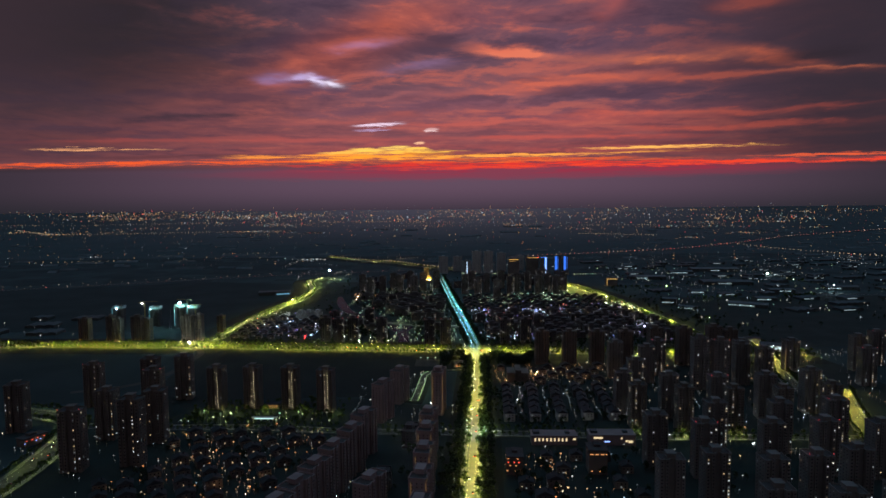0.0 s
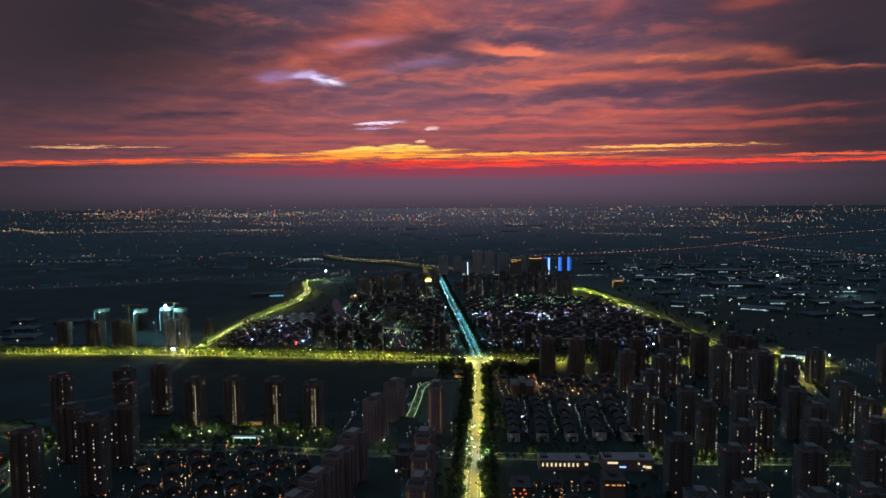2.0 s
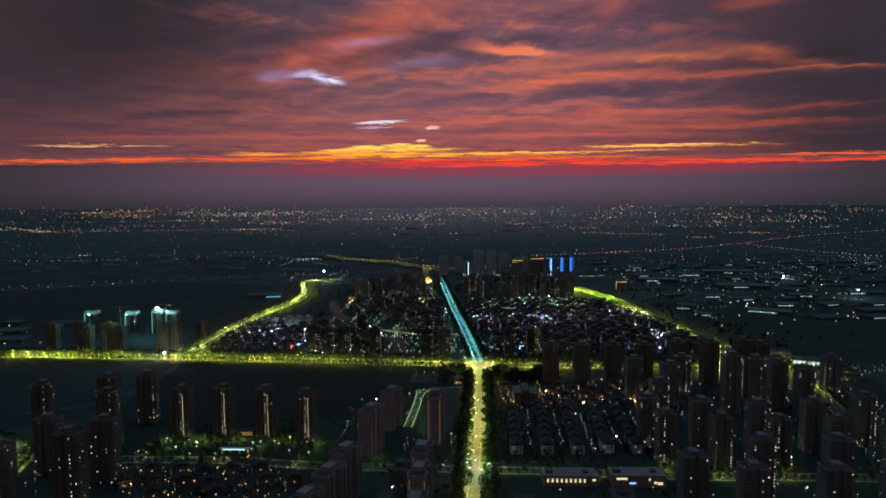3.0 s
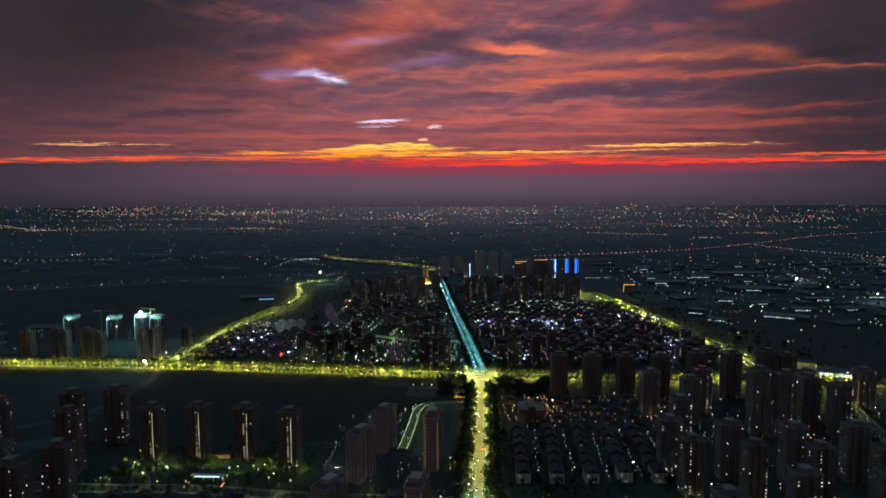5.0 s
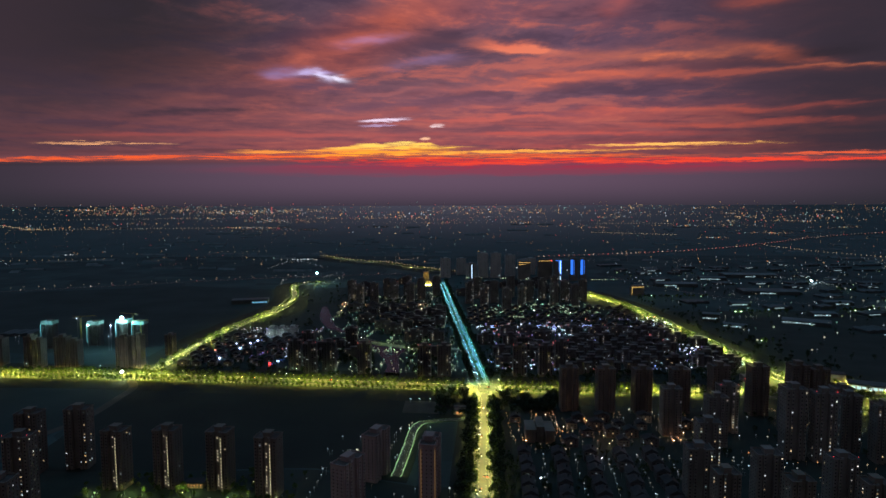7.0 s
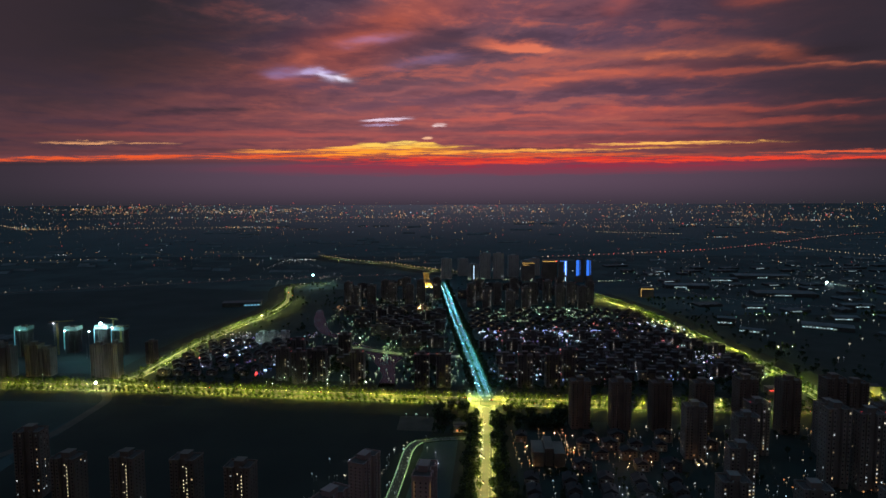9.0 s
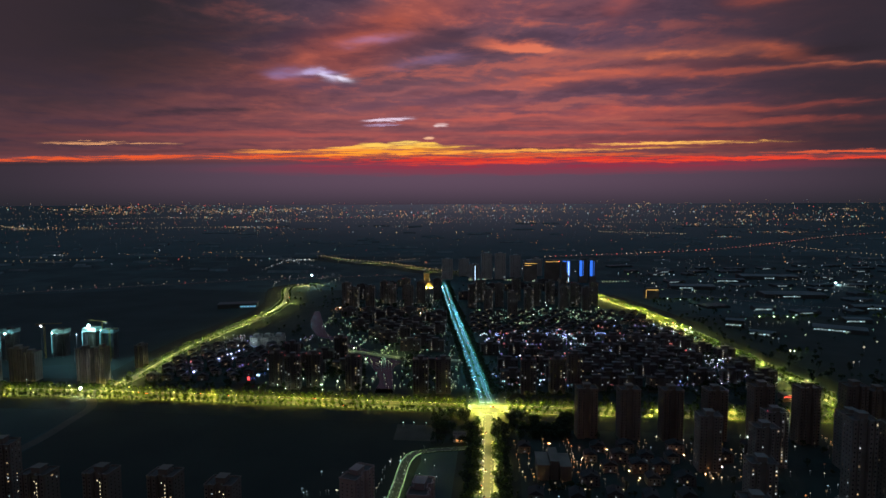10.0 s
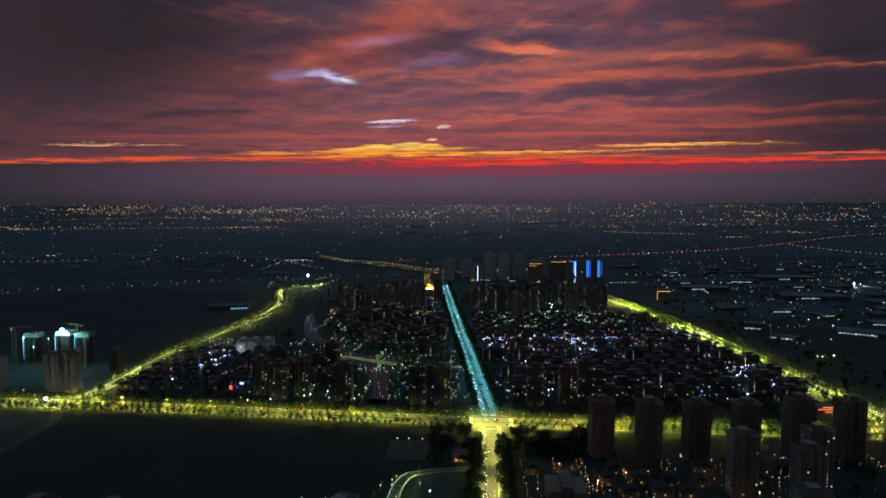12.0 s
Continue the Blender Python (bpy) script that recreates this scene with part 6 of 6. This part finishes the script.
def lit_inn(x, y, turn, w, d, h, label, strings):
    """A block with strings of small lights on its front."""
    t = thing("inn", pose(x, y, 0, 0, 0, turn), label, "inn")
    bm = bmesh.new()
    box(bm, -w / 2, w / 2, -d / 2, d / 2, -0.2, h)
    part("wall", bm, BROWN, t)
    bm = bmesh.new()
    box(bm, -w / 2 - 0.7, w / 2 + 0.7, -d / 2 - 0.7, d / 2 + 0.7, h, h + 0.9)
    box(bm, -w / 6, w / 6, -2, d / 3, h + 0.9, h + 3.2)
    part("roof", bm, ROOF_FLAT, t)
    for z, material, n in strings:
        for k in range(n):
            bm = bmesh.new()
            x0 = -w / 2 + w * (k + 0.2 + 0.3 * math.sin(3 * k + z)) / n
            box(bm, x0, x0 + min(1.6, w / n * 0.6), -d / 2 - 0.3, -d / 2 - 0.04, z, z + 0.9)
            part("string_light", bm, material, t, "small glowing lamp on the front")
    TAKEN.append((x, y, max(w, d) * 0.55))


lit_inn(70, 606, -4, 16, 22, 18, "brown inn hung with amber and red lamps", ((16, EDGE_STRING, 2), (12.5, RED_LIGHT, 3), (9, EDGE_STRING, 2), (4, EDGE_STRING, 3)))
lit_inn(152, 604, -4, 18, 20, 24, "dark inn with one broad amber sign line", ((20, EDGE_STRING, 7), (3, EDGE_STRING, 2)))
lit_inn(-470, 690, 66, 26, 14, 9, "roadside station with red and blue sign lights", ((6.4, RED_LIGHT, 4), (4.2, SIGN_BLUE, 3)))

fill(sheds, ((640, 1480), (1900, 2700)), 112, 85, 46, 12, 31, 0.55, 90)
fill(sheds, ((-1500, 1300), (-760, 1500)), 110, 80, 46, 5, 32, 0.5, 12)

# quarters
fill(flat[:2], ((-210, 1230), (0, 1740)), 44, 34, 18, 0, 21, 0.60, 90)
fill(low, ((-420, 1230), (-240, 1440)), 24, 24, 10, 5, 22, 0.8, 60)
fill(flat[:2], ((80, 1180), (470, 1440)), 44, 32, 18, 0, 23, 0.62, 70)
fill(low, ((60, 1440), (450, 1740)), 25, 26, 10, 0, 24, 0.85, 140)
fill(flat[:2], ((-260, 1840), (380, 2200)), 52, 48, 20, 0, 25, 0.5, 50)
fill(low, ((-330, 470), (-140, 715)), 27, 26, 10, 30, 26, 0.85, 60)
fill(low, ((90, 930), (330, 1000)), 26, 24, 10, 0, 27, 0.8, 30)
fill(low, ((130, 880), (240, 930)), 28, 24, 10, 0, 28, 0.8, 12)
fill(low, ((60, 480), (190, 640)), 30, 30, 11, -5, 29, 0.85, 20)
fill(flat[:2], ((-60, 560), (10, 700)), 40, 40, 16, 80, 30, 0.5, 4)
for p in brown + grey + tan + plain + slab + red + far + cons + terrace + low + flat + sheds:
    drop_proto(p)

# ---- cars ----
def car_proto(paint, label, length=4.5, high=1.45):
    t = thing("car", pose(0, -900, 0), label, "car", "cars on the roads")
    bm = bmesh.new()
    box(bm, -length / 2, length / 2, -0.9, 0.9, 0.35, high * 0.62)
    bmesh.ops.bevel(bm, geom=bm.edges[:], offset=0.12, segments=1, affect="EDGES")
    part("body", bm, paint, t)
    bm = bmesh.new()
    z0, z1 = high * 0.6, high
    vs = [bm.verts.new(p) for p in ((-1.6, -0.85, z0), (1.1, -0.85, z0), (1.1, 0.85, z0), (-1.6, 0.85, z0), (-1.2, -0.68, z1), (0.4, -0.68, z1), (0.4, 0.68, z1), (-1.2, 0.68, z1))]
    for f in ((4, 5, 6, 7), (0, 1, 5, 4), (1, 2, 6, 5), (2, 3, 7, 6), (3, 0, 4, 7)):
        bm.faces.new([vs[i] for i in f])
    part("cabin", bm, GLASS, t)
    for x in (-1.35, 1.35):
        for y in (-0.85, 0.85):
            bm = bmesh.new()
            ring_tube(bm, (x, y - 0.1, 0.33), (x, y + 0.1, 0.33), 0.33, 0.33, 8)
            part("wheel", bm, RUBBER, t)
    for y in (-0.6, 0.6):
        bm = bmesh.new()
        box(bm, length / 2 - 0.04, length / 2 + 0.03, y - 0.22, y + 0.22, 0.55, 0.8)
        part("headlight", bm, HEAD, t)
        bm = bmesh.new()
        box(bm, -length / 2 - 0.03, -length / 2 + 0.04, y - 0.25, y + 0.25, 0.6, 0.85)
        part("tail_light", bm, TAIL, t)
    return t


HEAD = glow("headlight_lens", (1.0, 0.95, 0.85), 14.0, False)
TAIL = glow("tail_light_lens", (1.0, 0.05, 0.03), 8.0, False)
cars = [car_proto(CAR_WHITE, "white car with its lights on"), car_proto(CAR_DARK, "dark car with its lights on"), car_proto(CAR_RED, "red car with its lights on")]
car_rng = random.Random(77)
for name, count, lanes, lo, hi in (("road_avenue_south", 26, (2.0, 4.8), 0.15, 0.95), ("road_avenue_north", 30, (3.0, 6.0), 0.02, 0.98), ("road_boulevard", 34, (4.5, 11.5), 0.25, 0.98),
                                   ("road_west", 8, (3.0, 7.0), 0.05, 0.9), ("road_east", 10, (3.5, 8.0), 0.05, 0.95), ("road_near_west", 8, (3.5, 8.0), 0.2, 0.8)):
    spots = along(ROADS[name][0], 6.0)
    for k in range(count):
        p, s, h = spots[int(len(spots) * car_rng.uniform(lo, hi))]
        o = car_rng.choice(lanes) * car_rng.choice((-1, 1))
        q = p + s * o
        copy_thing(car_rng.choice(cars), pose(q.x, q.y, 0.17, 0, 0, math.degrees(h) + (0 if o > 0 else 180)))
for p in cars:
    drop_proto(p)

# ---- lamps of the quarters ----
dot_rng = random.Random(300)


def scatter(n, x0, x1, y0, y1, big=(0.4, 1.4), clear=True):
    out = []
    tries = 0
    while len(out) < n and tries < n * 20:
        tries += 1
        x, y = dot_rng.uniform(x0, x1), dot_rng.uniform(y0, y1)
        if clear and any(math.hypot(a - x, b - y) < c * 0.75 for a, b, c in TAKEN):
            continue
        out.append((x, y, dot_rng.uniform(*big)))
    return out


def lamp_line(a, b, n, big=1.0):
    return [(a[0] + (b[0] - a[0]) * k / n + dot_rng.uniform(-4, 4), a[1] + (b[1] - a[1]) * k / n, big) for k in range(n)]


def beside(name, gap, off, big=1.0):
    return [((p + s * off).x, (p + s * off).y, big) for p, s, h in along(ROADS[name][0], gap)]


def lanes(n, x0, x1, y0, y1, gap, heading, big=(0.4, 1.3), wander=2.5):
    """Lamps in short rows along garden lanes."""
    out = []
    while len(out) < n:
        x, y = dot_rng.uniform(x0, x1), dot_rng.uniform(y0, y1)
        w = math.radians(heading + dot_rng.uniform(-6, 6) + dot_rng.choice((0, 0, 0, 90)))
        for k in range(dot_rng.randrange(4, 10)):
            a, b = x + math.cos(w) * gap * k + dot_rng.uniform(-wander, wander), y + math.sin(w) * gap * k + dot_rng.uniform(-wander, wander)
            if x0 < a < x1 and y0 < b < y1 and not any(math.hypot(p - a, q - b) < c * 0.62 for p, q, c in TAKEN):
                out.append((a, b, dot_rng.uniform(*big)))
        if dot_rng.random() < 0.004:
            break
    return out


rows_between = [(x0 + 16.5 + 1.9 * j / 2 + dot_rng.uniform(-2, 2), 752 + 10.5 * j + dot_rng.uniform(-3, 3), dot_rng.uniform(0.6, 1.1)) for x0 in (80, 114, 146, 178, 209) for j in range(12)]
dots("garden_lamps_white", rows_between + lanes(240, 215, 620, 440, 1010, 9, 85) + lanes(120, 590, 800, 740, 1080, 9, 85) + lanes(70, -120, 10, 430, 960, 9, 80) + lanes(60, -520, -310, 480, 760, 9, 60) + scatter(210, 215, 620, 440, 1010) + scatter(60, 600, 760, 740, 1060) + scatter(30, -120, 10, 560, 960) + scatter(30, 60, 210, 480, 660)
     + scatter(30, -520, -310, 560, 760) + scatter(50, -330, -140, 470, 715, (0.4, 0.9)) + scatter(25, -40, 20, 720, 800, (0.6, 1.4)),
     DOT_WHITE, "cold white garden lamps among the houses", 0.80, 3.5)
dots("garden_lamps_warm", lanes(220, -330, -140, 440, 712, 8, 55) + lanes(110, 80, 330, 880, 1000, 9, 88) + lanes(90, 300, 620, 780, 1010, 9, 88) + lanes(80, 60, 210, 430, 640, 8, 80) + [(a + dot_rng.uniform(-2, 2), 905 + 11 * j + dot_rng.uniform(-3, 3), dot_rng.uniform(0.6, 1.1)) for a in (82, 92, 134, 172, 212, 262, 300) for j in range(9)]
     + scatter(110, -330, -140, 470, 715) + scatter(60, 230, 560, 470, 1010) + scatter(90, -260, -40, 1740, 1800, (0.9, 1.6)) + scatter(20, 95, 140, 880, 950) + scatter(24, 70, 130, 560, 640),
     DOT_WARM, "warm orange garden lamps among the houses", 0.85, 3.5)
dots("garden_lamps_blue", lanes(600, 75, 480, 1160, 1640, 7, 20, (0.5, 1.7), 4) + lanes(190, -420, -240, 1200, 1500, 9, 60) + scatter(170, 70, 330, 1420, 1530, (0.9, 2.2)) + scatter(150, 80, 480, 1180, 1440, (0.7, 1.5)) + scatter(70, 330, 470, 1300, 1640, (0.8, 1.6)) + scatter(30, -120, -30, 1480, 1640, (0.8, 1.5)),
     DOT_BLUE, "bluish white lamps among apartment blocks", 1.10, 4.0)
dots("garden_lamps_green", lanes(200, 60, 400, 1600, 1780, 6, 5, (0.8, 1.8), 5) + lanes(360, -250, 35, 1160, 1740, 7, 85) + [(x, y, 1.7) for x, y, _ in beside("road_far_yellow", 9, 0)][12:44] + lanes(110, -260, 30, 1720, 2000, 8, 10, (0.8, 1.5)) + lamp_line((70, 2284), (128, 2286), 24, 2.0) + lamp_line((186, 2270), (216, 2268), 12, 2.0) + lamp_line((262, 2250), (300, 2240), 10, 1.6) + lamp_line((470, 2230), (560, 2240), 14, 1.6) + scatter(150, -240, 40, 1170, 1330, (0.6, 1.2)) + scatter(110, 60, 380, 1640, 1760, (0.9, 1.7)) + scatter(30, -320, -140, 740, 785, (0.8, 1.6)) + scatter(130, -240, 30, 1330, 1760)
     + scatter(130, 600, 1900, 1400, 2500, (0.9, 2.0)), DOT_GREEN, "greenish lamps under garden trees", 1.0, 3.5)
dots("court_lamps", [(-40, 1046, 1.0), (-28, 1046, 1.0), (-14, 1045, 1.0)], BULB_CYAN, "three small lamps behind the sports court", 0.6, 4.0)
dots("factory_lamps", lanes(260, 560, 2200, 1250, 2900, 16, 15, (0.5, 1.4), 6) + scatter(420, 560, 2200, 1250, 2900, (0.6, 1.8)) + scatter(40, -1500, -700, 1230, 1420) + scatter(30, -520, -330, 2150, 2420, (0.8, 1.4)) + scatter(40, -100, 480, 2150, 2600, (0.8, 2.0)),
     DOT_WHITE, "white yard lamps among factory sheds", 1.3, 6.0)

PATH_WHITE = glow("white_path_lens", (0.80, 0.92, 1.0), 221.0)
PATH_BLUE = glow("blue_path_lens", (0.45, 0.55, 1.0), 289.0)
PATH_GREEN = glow("green_path_lens", (0.70, 1.0, 0.55), 221.0)
PATH_ORANGE = glow("orange_path_lens", (1.0, 0.50, 0.18), 221.0)
dots("path_lamps_blue", scatter(46, 80, 480, 1170, 1640, (0.7, 1.5)) + scatter(20, -400, -240, 1210, 1440, (0.7, 1.2)), PATH_BLUE, "bluish path lamps between apartment blocks", 0.28, 4.5)
dots("path_lamps_white", scatter(40, 80, 480, 1170, 1640, (0.7, 1.4)) + scatter(50, 215, 620, 440, 1010, (0.5, 1.0)) + scatter(22, -120, 10, 430, 960, (0.5, 1.0)) + scatter(24, 80, 240, 740, 880, (0.4, 0.8)), PATH_WHITE, "cold white path lamps between houses", 0.28, 4.5)
dots("path_lamps_green", scatter(50, -250, 35, 1160, 1740, (0.7, 1.3)) + scatter(26, 60, 380, 1640, 1900, (0.7, 1.4)), PATH_GREEN, "greenish path lamps under garden trees", 0.28, 4.0)
dots("path_lamps_orange", scatter(26, -330, -140, 440, 712, (0.4, 0.9)) + scatter(30, 80, 330, 880, 1000, (0.5, 0.9)) + scatter(30, -250, -30, 1700, 1810, (0.7, 1.3)), PATH_ORANGE, "orange path lamps between houses", 0.28, 3.5)

# ---- the far plain's lamps ----
def far_scatter(n, x0, x1, y0, y1, big=(0.6, 1.6)):
    return [(dot_rng.uniform(x0, x1), dot_rng.uniform(y0, y1), dot_rng.uniform(*big), dot_rng.choice((1, 1, 1, 1.6, 3.5))) for _ in range(n)]


def town(n, x, y, sx, sy, big=(0.7, 1.8)):
    return [(dot_rng.gauss(x, sx), min(4965, dot_rng.gauss(y, sy)), dot_rng.uniform(*big)) for _ in range(n)]


clusters = []
for k in range(90):
    cx, cy, n = dot_rng.uniform(-3700, 3700), dot_rng.choice((4150, 4320, 4500, 4640, 4760, 4860)) + dot_rng.uniform(-50, 50), dot_rng.randrange(8, 34)
    clusters += town(n, cx, cy, dot_rng.uniform(40, 190), dot_rng.uniform(6, 26), (0.3, 1.4))
for k in range(16):
    cx, cy, far_off = dot_rng.uniform(-3700, 3000), dot_rng.uniform(3900, 4850), dot_rng.uniform(250, 800)
    clusters += lamp_line((cx, cy), (cx + far_off, cy + dot_rng.uniform(-60, 60)), int(far_off / 30), dot_rng.uniform(0.4, 0.8))
dots("far_town_lights", far_scatter(700, -3800, 3800, 4600, 4970, (0.4, 1.2)) + far_scatter(560, -3800, 3800, 3900, 4560, (0.3, 1.1)) + clusters + far_scatter(520, -3000, 3200, 2650, 4000, (0.3, 0.85))
     + town(90, -1172, 4390, 110, 30, (0.5, 1.2)) + town(60, 1917, 3905, 90, 16, (0.5, 1.0)) + town(24, 1516, 3750, 36, 8, (0.5, 1.0)) + town(40, -2560, 4085, 40, 8, (0.6, 1.3)) + town(50, 363, 4500, 200, 16, (0.4, 1.0)) + town(160, -1300, 4700, 220, 70) + town(120, -2350, 4820, 300, 60) + town(90, 250, 4700, 250, 60) + town(110, 2350, 4480, 300, 50) + town(60, -450, 4560, 200, 60)
     + town(50, 1250, 4640, 350, 50), DOT_FAR, "countless lamps of far towns on the plain", 3.1, 8.0)
strings = []
for p, q, n, big in (((-2472, 4075), (-1037, 4155), 62, 0.8), ((-2527, 4440), (-1692, 4490), 40, 0.7), ((-3300, 4475), (-2527, 4440), 30, 0.6), ((-2928, 4265), (-2579, 4075), 16, 1.2),
                     ((936, 4265), (1489, 4260), 28, 0.7), ((864, 3945), (1343, 3855), 36, 0.8), ((1654, 3475), (1911, 2874), 30, 0.9), ((1911, 2874), (2080, 2600), 14, 1.0),
                     ((-1885, 2821), (-1446, 2907), 15, 0.7), ((-1144, 3230), (-850, 3275), 10, 0.6), ((-280, 2760), (-110, 2930), 14, 0.5), ((1100, 4560), (2300, 4600), 34, 0.6),
                     ((-900, 4330), (300, 4300), 34, 0.6), ((-2400, 2300), (-1416, 1985), 18, 0.4), ((-1416, 1985), (-500, 2358), 26, 0.45)):
    strings += lamp_line(p, q, n, big)
dots("far_road_lights", strings + [(x, y, 0.7) for x, y, _ in beside("road_far_yellow", 22, 7)] + [(x, y, 0.5) for x, y, _ in beside("road_far_yellow", 31, -7)],
     DOT_FAR_ROW, "strings of yellow lamps along far roads", 3.0, 8.0)
dots("interchange_lights", lamp_line((-657, 2544), (-651, 2863), 14, 0.8) + lamp_line((-651, 2863), (-555, 2885), 9, 1.1) + lamp_line((-651, 2863), (-430, 2560), 12, 0.7) + town(26, -600, 2865, 45, 16, (0.6, 1.4)) + town(9, -1749, 3100, 14, 4, (1.0, 1.7)),
     DOT_WHITE, "cold white lamps of a far road interchange", 1.9, 8.0)
dots("far_traffic_lights", [(x, y, 0.9) for x, y, _ in beside("road_highway_east", 26, 3)] + [(x, y, 0.6) for x, y, _ in beside("road_highway_west", 60, 3)],
     DOT_FAR_RED, "white and red vehicle lights on far highways", 2.8, 2.0)

# ---- dark woods and hedges ----
wood_rng = random.Random(900)
woods = []
for n, x0, x1, y0, y1, s0, s1 in ((420, 80, 176, 1004, 1074, 0.8, 1.2), (150, -6, 36, 992, 1078, 0.9, 1.3), 
                                  (260, -440, 10, 1168, 1260, 0.8, 1.3), (260, 80, 480, 1120, 1200, 0.8, 1.2), (150, -200, -40, 1240, 1360, 0.8, 1.4), (200, 200, 520, 480, 1000, 0.7, 1.2),
                                  (160, 505, 620, 1120, 1900, 0.9, 1.3), (220, -430, 420, 1500, 2150, 0.8, 1.3), (260, -330, -140, 440, 720, 0.5, 0.9), (420, 62, 240, 715, 900, 0.5, 0.9),
                                  (110, 60, 220, 480, 640, 0.8, 1.2), (60, -70, 10, 560, 700, 0.7, 1.1)):
    k = 0
    while k < n:
        x, y = wood_rng.uniform(x0, x1), wood_rng.uniform(y0, y1)
        k += 1
        if noise.noise((x * 0.035, y * 0.035, 2.0)) < -0.12:
            continue
        if any(math.hypot(a - x, b - y) < c * 0.8 for a, b, c in TAKEN):
            continue
        if any(min(abs(p.x - x) + abs(p.y - y) for p in line[::2]) < half + 6 for line, half in ROADS.values()):
            continue
        woods.append((x, y, wood_rng.uniform(s0, s1)))
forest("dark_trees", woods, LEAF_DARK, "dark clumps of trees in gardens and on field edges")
park = []
for n, x0, x1, y0, y1 in ((520, 75, 480, 1150, 1700), (440, -300, 30, 1200, 1900), (420, 560, 1900, 1200, 2600)):
    for k in range(n):
        x, y = wood_rng.uniform(x0, x1), wood_rng.uniform(y0, y1)
        if not any(math.hypot(a - x, b - y) < c * 0.66 for a, b, c in TAKEN) and not any(min(abs(p.x - x) + abs(p.y - y) for p in line[::2]) < half + 9 for line, half in ROADS.values()):
            park.append((x, y, wood_rng.uniform(0.8, 1.5)))
forest("park_trees", park, LEAF_DARK, "dark garden trees between blocks and sheds", True)
garden = []
for k in range(170):
    x, y = wood_rng.uniform(-335, -122), wood_rng.uniform(746, 826)
    if all(math.hypot(a - x, b - y) > c * 0.72 for a, b, c in TAKEN):
        garden.append((x, y, wood_rng.uniform(0.55, 0.95)))
dots("garden_uplights", [(x + 2.2, y - 2.6, s) for x, y, s in garden[::4]], UPLIGHT, "small yellow uplights under garden trees", 0.12, 0.3)
forest("garden_trees", garden, LEAF, "small garden trees lit at the feet of towers")
hedge = []
for name, off in (("road_avenue_south", 19), ("road_avenue_south", -19), ("road_boulevard", 24), ("road_boulevard", -24), ("road_avenue_north", 15), ("road_avenue_north", -15)):
    for p, s, h in along(ROADS[name][0], 6.5):
        q = p + s * (off + wood_rng.uniform(-2.5, 2.5))
        if -600 < q.x < 520 and clear_cross(q.x, q.y) and abs(q.x - 60) + abs(q.y - 1106) > 34 and not (abs(q.x - 59) < 27 and 1030 < q.y < 1106) and not any(math.hypot(a - q.x, b - q.y) < c * 0.6 for a, b, c in TAKEN):
            if off == 24 and q.x > 80:
                continue
            hedge.append((q.x, q.y, wood_rng.uniform(0.9, 1.5) * (0.6 if abs(off) == 24 else 1.0)))
forest("roadside_trees", hedge, LEAF_DARK, "dark row of trees behind the lit roads")
